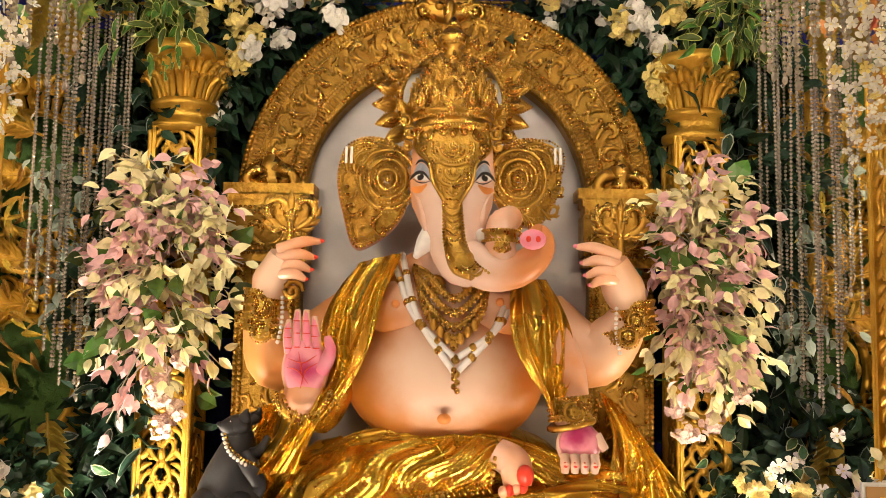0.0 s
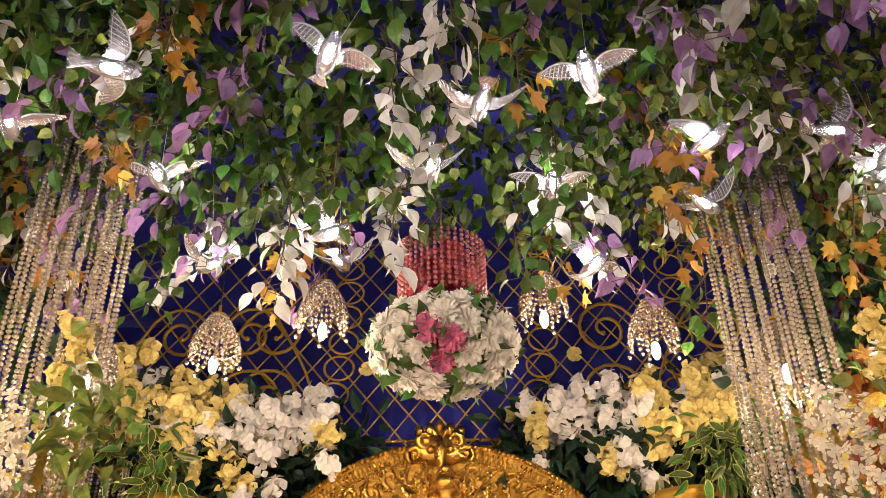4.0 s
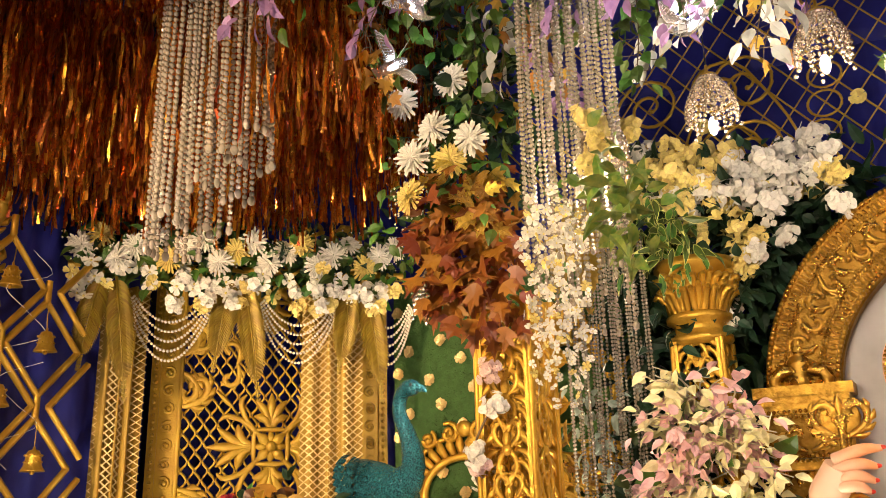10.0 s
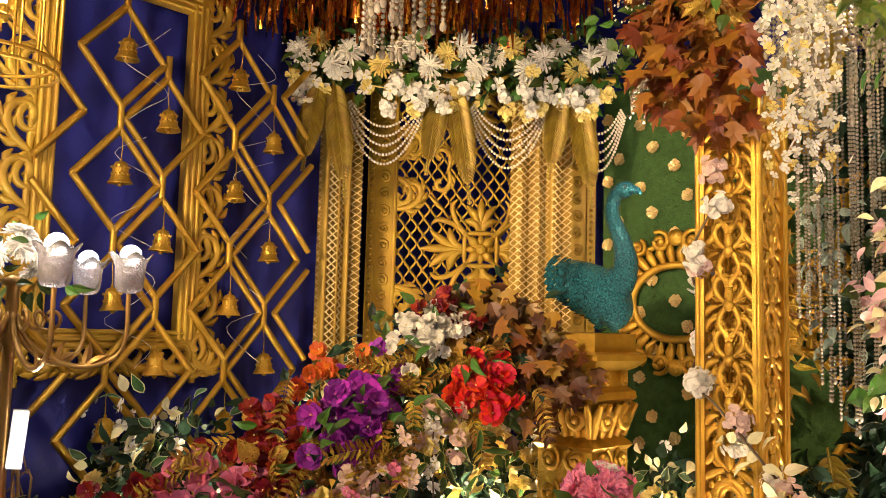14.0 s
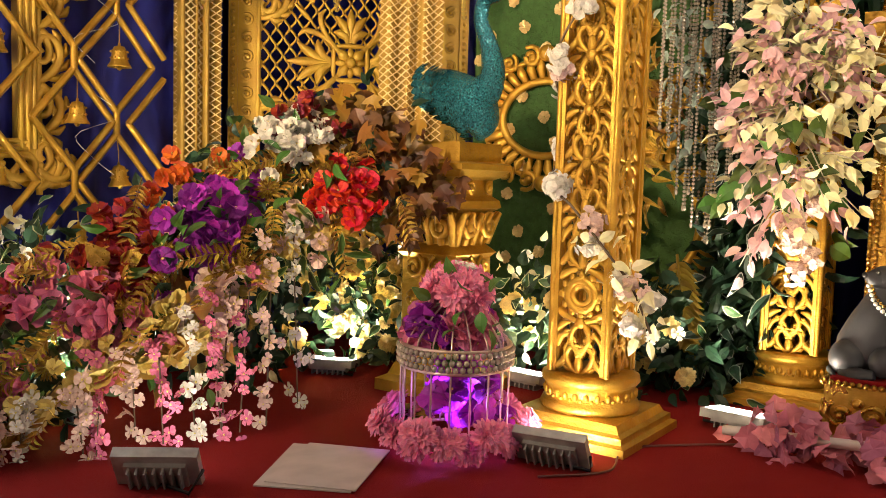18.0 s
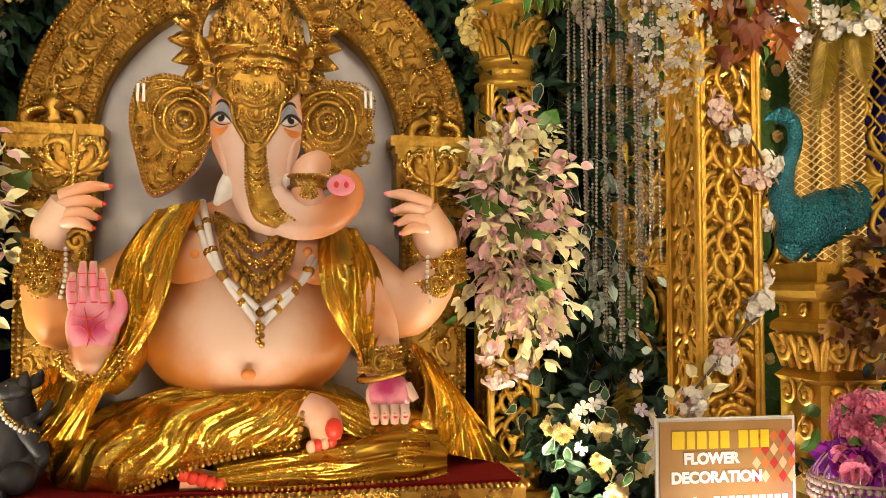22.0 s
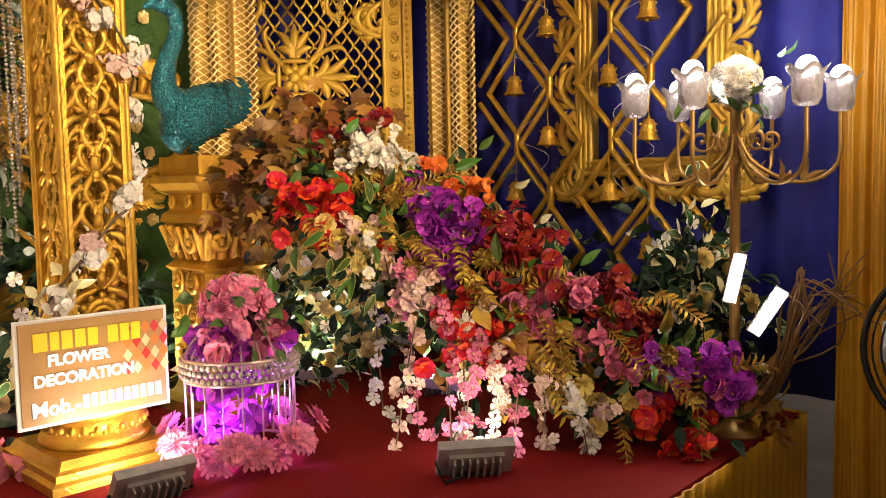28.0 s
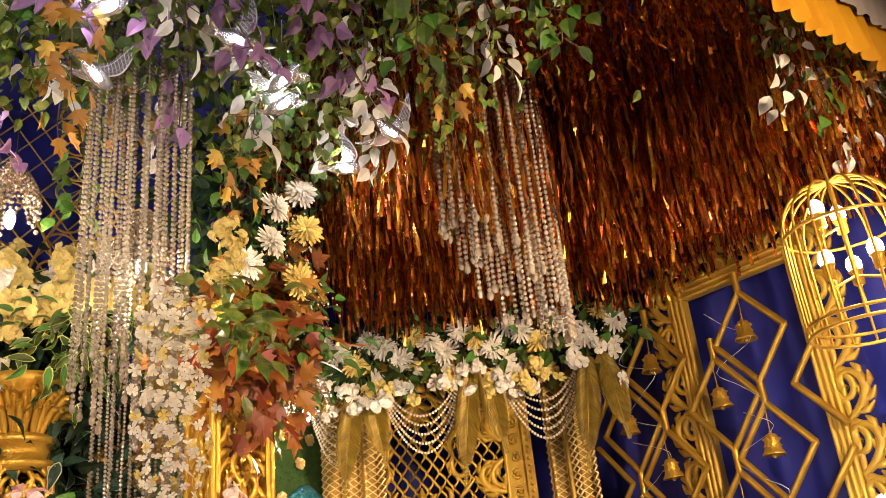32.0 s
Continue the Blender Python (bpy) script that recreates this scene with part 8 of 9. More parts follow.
# corner garlands with swags
def corner_garland(c, u, label):
    """Flowers along a beam above a corner panel; u: unit vector along it."""
    e = thing("floral_garland", label, "garland", c)
    u = np.array(u)
    n = np.array((u[1], -u[0], 0))
    if n[1] > 0:
        n = -n
    base = [u * s for s in np.linspace(-0.85, 0.85, 16)]
    A = Acc()
    A.tube([u * -0.9, u * 0.9], 0.02, 6)
    A.obj("beam", GOLDW, e)
    leaf_fill(e, np.array(base) + (0, 0, 0.05), 0.09, 620, 0.1, 0.05, GLEAF, face=n + np.array((0, 0, .3)))
    leaf_fill(e, np.array(base) + (0, 0, 0.12), 0.09, 260, 0.09, 0.04, DLEAF, face=n + np.array((0, 0, .3)))
    for i in range(20):
        s = -0.82 + 1.64 * i / 19
        flower(e, "chrysanthemum", u * s + n * 0.15 + (0, 0, 0.06 + 0.07 * math.sin(i * 2.1)), unit(n + rnd(1, 0.25)[0]), 0.075, PYELL if i % 4 == 1 else PWHITE, "mum")
    for i in range(46):
        s = -0.85 + 1.7 * RNG.uniform()
        flower(e, "orchid_blossom", u * s + n * (0.12 + 0.04 * RNG.normal()) + (0, 0, -0.12 + 0.06 * RNG.normal()), unit(n + rnd(1, 0.4)[0]), 0.045, PWHITE if i % 5 else PYELL, "five")
    for i in range(34):
        s = RNG.choice((-0.25, 0.02, 0.42, 0.7)) + RNG.normal() * 0.09
        flower(e, "cream_blossom", u * s + n * (0.15 + 0.03 * RNG.normal()) + (0, 0, -0.1 - 0.16 * RNG.uniform()), unit(n + rnd(1, 0.4)[0]), 0.05, PWHITE if i % 3 else PYELL, "loose")
    B = Acc()
    P = np.array(base)[RNG.integers(0, 16, 260)] + rnd(260, 0.06) + n * 0.1 + (0, 0, 0.08)
    for p in P:
        B.ball(p, 0.006, 0, 4, 3)
    B.obj("gypsophila", PWHITE, e, "tiny white baby's-breath", kind="stuff")
    return e, u, n


def pearl_swag(c, u, w, drop, rows, label):
    e = thing("pearl_swag", label, "bead swag", c)
    u = np.array(u)
    for r in range(rows):
        A = Acc()
        t = np.linspace(-1, 1, 34)
        dz = drop * (0.45 + 0.55 * r / max(1, rows - 1))
        P = np.array([u * (w / 2) * s * (0.8 + 0.2 * r / rows) + np.array((0, 0, -dz * (1 - s * s) - 0.01 * r)) for s in t])
        beads(A, P, 0.0085, 0, 0.0175)
        A.obj("bead_string", mat("pearl_bead", (0.8, 0.7, 0.55), 0.3, 0, 0.2), e)
    return e


SQ = math.sqrt(0.5)
for c, u in (((-3.5, 3.28, 2.5), (SQ, SQ, 0)), ((3.42, 3.55, 2.52), (-SQ, SQ, 0))):
    e, uu, n = corner_garland(c, u, "garland of white and yellow flowers over the corner panel")
    c = np.array(c)
    for s in (-0.37, 0.3, 0.8):
        pearl_swag(c + uu * s + n * 0.05 + (0, 0, -0.18), u, 0.46 if s < 0.7 else 0.3, 0.3, 5, "looped strings of pearl beads under the garland")
    for s in (-0.68, -0.03, 0.62):
        for q in (-1, 1):
            frond(c + uu * (s + 0.03 * q) + n * 0.09 + (0, 0, -0.06), uu * 0.16 * q + np.array((0, 0, -1.0)) + n * 0.1, 0.56 + 0.07 * q, 0.095, OLIVE, "long olive gold feather frond under the garland", n, 34)

# low planting along the walls
ROSEY = mat("butter_yellow_rose", (0.78, 0.62, 0.24), 0.6, island=0.12)
for sx in (-1, 1):
    for k, (x, y, w) in enumerate(((1.95, 3.72, 0.5), (2.9, 3.5, 0.55), (3.55, 2.75, 0.5), (3.75, 1.9, 0.4))):
        if sx < 0:
            y -= 0.1
        elif k == 0:
            x = 1.66
        e = thing("flower_bed", "low bank of green leaves with yellow roses and white blossoms", "flower bed", (sx * x, y, 0), group="low planting")
        cs = [(RNG.uniform(-w, w) * 0.8, RNG.normal() * 0.1, RNG.uniform(0.04, 0.42 if k < 2 else 0.62)) for _ in range(30)]
        leaf_fill(e, cs, 0.09, 560, 0.1, 0.055, DLEAF)
        leaf_fill(e, np.array(cs) + (0, -0.06, 0.05), 0.1, 80 if k == 0 else 170, 0.085, 0.046, mat("cream_leaf_margin", (0.7, 0.68, 0.42), 0.45, vary=0.2, scale=16, island=0.2), name="variegated_leaves", heart=mat("mid_green_leaf_heart", (0.05, 0.13, 0.04), 0.42, vary=0.4, scale=40, island=0.3))
        leaf_fill(e, np.array(cs[:10]) + (0, -0.08, 0.1), 0.09, 70, 0.075, 0.042, CREAM, name="cream_leaves")
        for i in range(26):
            c = np.array(cs[i]) + (0, -0.14, 0.03)
            flower(e, "rose", c, unit((RNG.normal() * 0.4, -1, 0.3)), 0.045, ROSEY, "ball")
        for i in range(14 if k < 2 else 34):
            c = (RNG.uniform(-w, w) * 0.8, -0.12 + RNG.normal() * 0.05, RNG.uniform(0.25, 0.62 if k < 2 else 0.78))
            flower(e, "white_blossom", c, unit((RNG.normal() * 0.5, -1, 0.2)), 0.032, PWHITE, "five")

# rose banks on the wall side of the cascades
for x, y, rz in ((-3.2, 3.2, 42), (3.08, 3.6, -42)):
    e = thing("flower_bed", "bank of butter-yellow roses with pale leaves beside a flower cascade", "flower bed", (x, y, 0), group="low planting")
    e.rotation_euler[2] = math.radians(rz)
    cs = [(RNG.uniform(-0.34, 0.34), RNG.normal() * 0.05, RNG.uniform(0.08, 0.6)) for _ in range(40)]
    leaf_fill(e, cs, 0.07, 170, 0.085, 0.045, DLEAF)
    leaf_fill(e, np.array(cs[:14]) + (0, -0.05, 0.02), 0.07, 80, 0.08, 0.042, CREAM, name="cream_leaves", heart=GLEAF)
    for c in cs:
        flower(e, "rose", np.array(c) + (0, -0.1, 0.02), unit((RNG.normal() * 0.4, -1, 0.35)), RNG.uniform(0.038, 0.055), ROSEY, "ball")

# rose ivy before the pedestal
e = thing("ivy_garland", "garland of dusty rose ivy leaves on a rail before the pedestal", "garland", (0, 3.12, 0.0))
A = Acc()
A.tube(spline([(-1.25, -0.02, 0.06), (-0.5, 0.0, 0.1), (0.5, 0.02, 0.09), (1.35, -0.02, 0.05)], 20), 0.018, 8)
A.obj("rail", mat("pale_plastic_pipe", (0.6, 0.5, 0.45), 0.4), e)
leaf_fill(e, [(x, RNG.normal() * 0.05, 0.045 + abs(RNG.normal()) * 0.02) for x in np.linspace(-1.15, 1.35, 50)], 0.045, 520, 0.072, 0.084, ROSE, 0.1, 2, (0, -1, 0.4))


# ---- cascading arrangements on the pedestals ----
BRONZE = mat("bronze_maple_leaf", (0.16, 0.066, 0.009), 0.45, 0.15, 0.5, 15, island=0.45, second=(0.08, 0.03, 0.006))
MUMP = mat("pink_carnation_petal", (0.8, 0.2, 0.38), 0.6, 0, 0.4, 6, island=0.2, second=(0.85, 0.38, 0.5))


def cascade(pts, label, inner):
    e = thing("flower_cascade", label, "flower arrangement", (0, 0, 0), group="flower cascades")
    P = spline(pts, 40)
    out = unit(np.array((-np.sign(P[0][0]) * 0.55, -0.85, 0.25)))
    side = unit(np.cross(np.gradient(P, axis=0)[20], out)) * np.sign(P[0][0])

    def at(t, o=0.0, s=0.0):
        i = min(38, int(t * 39))
        q = P[i] + (P[i + 1] - P[i]) * (t * 39 - i)
        return q + out * o + side * s

    A = Acc()
    A.tube(P - out * 0.05, [0.03, 0.015], 6)
    A.obj("armature", STEM, e)
    leaf_fill(e, [at(t, 0.0, RNG.normal() * 0.1) for t in np.linspace(0.15, 0.98, 50)], 0.1, 340, 0.1, 0.04, GLEAF, face=out, name="green_leaves")
    leaf_fill(e, [at(t, -0.04, RNG.normal() * 0.12) for t in np.linspace(0.05, 0.98, 40)], 0.09, 560, 0.085, 0.04, DLEAF, face=out)
    leaf_fill(e, [at(t, 0.02, s) for t in (0, 0.03, 0.06, 0.1, 0.14) for s in (-0.2, -0.08, 0.06, 0.2)], 0.075, 420, 0.1, 0.09, BRONZE, 1.4, True, out * 1.6, "maple_leaves")
    leaf_fill(e, [at(t, 0.03, s) for t in (0.02, 0.08, 0.14) for s in (-0.15, 0.12)], 0.09, 130, 0.1, 0.09, mat("amber_maple_leaf", (0.3, 0.13, 0.012), 0.5, island=0.4), 1.4, True, out * 1.6, "amber_maple_leaves")
    FERN = Acc()
    for k in range(42):
        t = 0.04 + 0.93 * k / 41
        r0 = at(t, 0.11, RNG.normal() * 0.12)
        d = unit(out * 0.5 + side * RNG.normal() * 0.9 + np.array((0, -0.2, -0.5 * RNG.uniform())) + (P[39] - P[0]) * 0.25)
        n0 = unit(out + rnd(1, 0.3)[0])
        pts = spline([r0, r0 + d * 0.12, r0 + d * 0.25 + (0, 0, -0.03)], 13)
        FERN.tube(pts, [0.003, 0.0015], 3, cap=False)
        sd = unit(np.cross(d, n0))
        for sg in (-1, 1):
            leaves(FERN, pts[2:], unit(sd * sg + d * 0.8 + rnd(11, 0.15)), np.repeat(n0[None], 11, 0), 0.045, 0.014)
    FERN.obj("gold_fern_sprays", GLIT, e, kind="stuff")
    leaf_fill(e, [at(t, 0.07, RNG.normal() * 0.13) for t in np.linspace(0.12, 0.98, 12)], 0.06, 46, 0.1, 0.075, GLIT, 0.4, False, out, "gold_filigree_leaves")
    leaf_fill(e, [at(t, 0.08, s) for t in (0.6, 0.66, 0.72) for s in (0.12, 0.22)], 0.05, 46, 0.1, 0.075, OLEAF, 0.5, False, out, "ochre_leaves")
    leaf_fill(e, [at(t, 0.06, s) for t in (0.34, 0.4, 0.48) for s in (0.1, 0.2)], 0.06, 60, 0.12, 0.035, mat("yellow_leaf_margin", (0.5, 0.5, 0.14)), 0.5, False, out, "striped_leaves", GLEAF)
    groups = [(0.12, -0.2, PDRED, 6, 0.045), (0.2, -0.15, PWHITE, 26, 0.04), (0.21, 0.17, PRED, 16, 0.055), (0.3, 0.2, PPALE, 8, 0.04), (0.36, 0.2, PYELL, 8, 0.045), (0.42, -0.25, PORAN, 7, 0.045), (0.44, -0.1, PPURP, 24, 0.06), (0.5, 0.02, PPURP, 12, 0.05), (0.52, 0.16, PPALE, 10, 0.042), (0.58, -0.2, PDRED, 18, 0.052), (0.62, 0.16, inner, 16, 0.058), (0.63, -0.06, PDRED, 10, 0.05), (0.7, 0.0, PPINK, 14, 0.064), (0.75, -0.16, PPINK, 10, 0.05), (0.8, 0.16, PYELL, 8, 0.045), (0.82, -0.2, PDRED, 14, 0.05), (0.88, 0.05, PPINK, 10, 0.05), (0.94, -0.05, PPURP, 22, 0.056), (0.97, 0.16, PRED, 12, 0.05)]
    for t, s, m, n, r in groups:
        for i in range(int(n * 1.9)):
            c = at(min(0.99, max(0, t + RNG.normal() * 0.045)), (0.16 if t < 0.25 else 0.12) + RNG.normal() * 0.03, s + RNG.normal() * 0.06)
            flower(e, "silk_blossom", c, unit(out + rnd(1, 0.6)[0]), r * RNG.uniform(0.75, 1.05), m, "silk")
    for t, s in ((0.2, 0.05), (0.33, -0.02), (0.46, 0.15), (0.66, 0.05), (0.8, 0.1), (0.55, -0.05), (0.9, -0.08)):
        flower(e, "gold_star_flower", at(t, 0.17, s), unit(out + rnd(1, 0.2)[0]), 0.045, GLIT, "mum")
    # trailing cherry blossom stems
    for k in range(12):
        t = 0.33 + 0.53 * k / 11
        r0 = at(t, 0.08, 0.14)
        end = r0 + out * 0.12 + np.array((RNG.normal() * 0.06, RNG.normal() * 0.05, 0))
        end[2] = max(0.02, r0[2] - 0.6 - 0.15 * RNG.uniform())
        Q = spline([r0, r0 + out * 0.14 + (0, 0, -0.08), (r0 + end) / 2 + out * 0.08, end], 16)
        A = Acc()
        A.tube(Q, 0.003, 4)
        A.obj("trailing_stem", STEM, e)
        for i in range(12):
            c = Q[4 + i] + rnd(1, 0.016)[0]
            flower(e, "cherry_blossom", c, unit(out + rnd(1, 0.6)[0]), 0.029, (PPINK if k % 2 == 0 else PPALE) if k % 5 else PWHITE, "five")
            flower(e, "cherry_blossom", c + rnd(1, 0.02)[0], unit(out + rnd(1, 0.9)[0]), 0.022, (PPINK if k % 2 == 0 else PPALE) if k % 5 else PWHITE, "five")
    return e


cascade([(-2.66, 2.88, 1.06), (-2.74, 2.58, 0.95), (-2.82, 2.25, 0.76), (-2.93, 1.93, 0.53), (-3.1, 1.6, 0.32), (-3.35, 1.15, 0.13)], "long cascade of red, violet and pink silk flowers with gold sprays", PYELL)
cascade([(2.58, 3.14, 1.08), (2.68, 2.83, 0.97), (2.76, 2.52, 0.78), (2.87, 2.22, 0.55), (3.02, 1.95, 0.35), (3.3, 1.48, 0.13)], "long cascade of red, violet and pink silk flowers with gold sprays", PRED)


# ---- flower cages lit violet ----
def flower_cage(place, label):
    e = thing("flower_cage", label, "bird cage", place, group="flower cages")
    R = 0.19
    for i in range(18):
        a = i * math.pi / 9
        u = np.array((math.cos(a), math.sin(a), 0))
        A = Acc()
        A.tube(spline([u * R + (0, 0, 0.04), u * R + (0, 0, 0.34), u * R * 0.86 + (0, 0, 0.42), u * R * 0.45 + (0, 0, 0.5), u * 0.02 + (0, 0, 0.53)], 14), 0.0035, 4)
        A.obj("cage_wire", mat("champagne_wire", (0.75, 0.6, 0.5), 0.3, 0.8), e)
    for z in (0.04, 0.3, 0.375):
        A = Acc()
        t = np.linspace(0, 2 * np.pi, 40, endpoint=False)
        A.tube(np.stack([R * 1.02 * np.cos(t), R * 1.02 * np.sin(t), 0 * t + z], -1), 0.006, 5, closed=True)
        A.obj("hoop", mat("champagne_wire", (0.75, 0.6, 0.5), 0.3, 0.8), e)
    for k, z in enumerate((0.315, 0.338, 0.361)):
        A = Acc()
        for a in np.linspace(0, 2 * np.pi, 52, endpoint=False) + k * 0.06:
            A.ball((R * 1.05 * math.cos(a), R * 1.05 * math.sin(a), z), 0.0115, 0, 6, 5)
        A.obj("crystal_row", SILVER, e, "row of round crystals")
    for i in range(44):
        a = i * 2.4
        rr = 0.21 + 0.06 * (i % 3) / 2
        c = np.array((rr * math.cos(a), rr * math.sin(a), 0.05 + 0.06 * ((i * 7) % 3) / 2))
        flower(e, "carnation", c, unit((math.cos(a), math.sin(a), 0.7)), 0.058, MUMP, "pompon")
    for i in range(15):
        z = 1 - 1.3 * (i + 0.5) / 15
        d = np.array((math.sqrt(1 - z * z) * math.cos(i * 2.4), math.sqrt(1 - z * z) * math.sin(i * 2.4), z))
        flower(e, "carnation", d * (0.1, 0.1, 0.075) + (0, 0, 0.55), d, 0.066, MUMP if i else PWHITE, "pompon")
    for i in range(64):
        c = (np.clip(RNG.normal() * 0.08, -0.13, 0.13), np.clip(RNG.normal() * 0.08, -0.13, 0.13), RNG.uniform(0.38, 0.48) if i > 17 else RNG.uniform(0.08, 0.3))
        flower(e, "orchid_blossom", c, unit(rnd(1) + (0, -0.5, 0))[0], 0.06, (MUMP, PPINK, PPURP)[i % 3] if c[2] > 0.35 else PPURP, "silk")
    leaf_fill(e, [(0, 0, 0.5), (0.1, -0.05, 0.5)], 0.07, 26, 0.08, 0.045, GLEAF)
    lamp("cage_violet_light", "POINT", (place[0], place[1], place[2] + 0.17), (0, 0, 0), 12, (0.52, 0.2, 1.0), 0.05)
    return e


flower_cage((-2.0, 2.45, 0), "wire bird cage filled with pink carnations and lit violet")
flower_cage((2.05, 2.66, 0), "wire bird cage filled with pink carnations and lit violet")


# ---- floor floods ----
def flood(place, aim, label, power, face_up=True, color=(1.0, 0.86, 0.62)):
    e = thing("floor_floodlight", label, "floodlight", place)
    d = Vector(aim) - Vector(place)
    rz = math.degrees(math.atan2(d.y, d.x)) - 90
    tilt = -8 if face_up else -55
    R = pose(0, 0, 0.05, 0, 0, rz) @ pose(0, 0, 0, tilt)
    A = Acc()
    A.box((0, 0, 0), (0.25, 0.17, 0.035), m=R)
    A.box((0, 0, -0.022), (0.18, 0.11, 0.02), m=R)
    A.obj("housing", GREYM, e)
    for i in range(7):
        A = Acc()
        A.box((-0.075 + 0.025 * i, 0, -0.042), (0.006, 0.1, 0.025), m=R)
        A.obj("cooling_fin", GREYM, e)
    A = Acc()
    A.box((0, 0, 0.0195), (0.22, 0.14, 0.004), m=R)
    A.obj("led_panel", LED, e, "bright white lit panel")
    A = Acc()
    A.tube([xf(R, np.array([(-0.13, 0, 0)]))[0], (-0.14, 0, 0.01), (0.14, 0, 0.01), xf(R, np.array([(0.13, 0, 0)]))[0]], 0.006, 5)
    A.obj("bracket", DARKM, e)
    n = (R.to_3x3() @ Vector((0, 0, 1)))
    p = Vector(place) + Vector((0, 0, 0.05)) + n * 0.05
    o = lamp("floor_floodlight_beam", "AREA", p, p + n, power, color, 0.2, 150)
    return e


FLOODS = [((-1.27, 3.36, 0), (-1.22, 3.95, 1.0), 19), ((-2.25, 3.4, 0), (-2.2, 4.1, 1), 22), ((-3.1, 3.0, 0), (-3.4, 3.6, 1), 26), ((2.95, 3.4, 0), (3.2, 3.9, 1), 25), ((2.15, 3.62, 0), (2.0, 4.2, 1), 22), ((1.3, 3.3, 0), (1.17, 3.95, 1.0), 19), ((3.2, 2.75, 0), (3.9, 3.0, 1), 15), ((-3.3, 1.72, 0), (-3.8, 1.9, 1), 52)]
for p, a, w in FLOODS:
    flood(p, a, "grey floodlight lying on the red carpet, lit", w)
for p, a, w in (((-1.63, 2.5, 0), (-1.72, 2.96, 0.6), 5), ((1.62, 2.5, 0), (1.67, 3.0, 0.6), 3.5), ((-0.35, 2.75, 0), (0, 3.5, 0.9), 4.2), ((0.35, 2.75, 0), (0, 3.5, 0.9), 4.2), ((-2.45, 1.55, 0), (-3.3, 2.6, 1.2), 1.2), ((2.45, 1.9, 0), (3.3, 3.0, 1.2), 1.2)):
    flood(p, a, "grey finned floodlight tilted up at the display", w, False)


# ---- printed board ----
def board():
    e = thing("printed_board", "small printed board in gold and white leaning on a column", "sign", (1.595, 2.8, 0.39), -2)
    A = Acc()
    A.box((0, 0, 0), (0.5, 0.012, 0.345))
    A.obj("board", mat("white_card", (0.8, 0.78, 0.74), 0.4), e)
    A = Acc()
    A.box((0, -0.008, 0), (0.476, 0.004, 0.322))
    A.obj("print", mat("tan_print", (0.42, 0.24, 0.08), 0.3, vary=0.3, scale=5, coat=0.4), e, "glossy tan printed face")
    A = Acc()
    for i in range(5):
        for j in range(4):
            A.add([(0.09 + 0.032 * i, -0.0115, -0.05 + 0.045 * j + 0.0225), (0.106 + 0.032 * i, -0.0115, -0.05 + 0.045 * j), (0.122 + 0.032 * i, -0.0115, -0.05 + 0.045 * j + 0.0225), (0.106 + 0.032 * i, -0.0115, -0.05 + 0.045 * j + 0.045)], [(0, 1, 2, 3)], (i + j) % 3, False)
    A.obj("picture", [mat("print_red", (0.5, 0.04, 0.03), 0.4), mat("print_cream", (0.75, 0.55, 0.3), 0.4), mat("print_orange", (0.65, 0.2, 0.04), 0.4)], e, "red and cream diamond picture")
    yel = mat("print_yellow", (0.85, 0.6, 0.02), 0.4)
    wht = mat("print_white", (0.85, 0.85, 0.83), 0.4)
    x = -0.2
    for w in (0.052, 0.036, 0.042, 0.042, 0.04, 0.0, 0.042, 0.038, 0.038):
        if w:
            A = Acc()
            A.box((x + w / 2, -0.0115, 0.1), (w - 0.008, 0.003, 0.058))
            A.obj("name_bar", yel, e, "yellow bar of a blotted name")
        x += w or 0.025
    for word, px, pz, size in (("FLOWER", -0.155, 0.022, 0.05), ("DECORATION", -0.2, -0.04, 0.05), ("Mob.-", -0.21, -0.135, 0.065)):
        cu = bpy.data.curves.new("lettering", "FONT")
        cu.body, cu.size, cu.extrude, cu.offset = word, size, 0.001, 0.0025
        tmp = new("tmp", cu)
        me = bpy.data.meshes.new_from_object(tmp.evaluated_get(bpy.context.evaluated_depsgraph_get()))
        bpy.data.objects.remove(tmp)
        me.materials.clear()
        me.materials.append(wht)
        o = new("lettering", me)
        o.parent = e
        o.matrix_basis = pose(px, -0.0125, pz, 90)
    for i in range(10):
        A = Acc()
        A.box((-0.04 + 0.0275 * i, -0.0115, -0.11), (0.02, 0.003, 0.045))
        A.obj("number_bar", wht, e, "white bar of a blotted number")


board()
A = Acc()
A.box((0, 0, 0.004), (0.3, 0.42, 0.004), 0, 0.5)
A.box((0.03, 0.02, 0.009), (0.29, 0.4, 0.004), 0, 0.42)
tagged(A.obj("paper_sheet", mat("white_paper", (0.6, 0.5, 0.45), 0.6, vary=0.2), loc=(-2.2, 1.98, 0)), "loose white paper sheets lying on the red carpet", "paper")


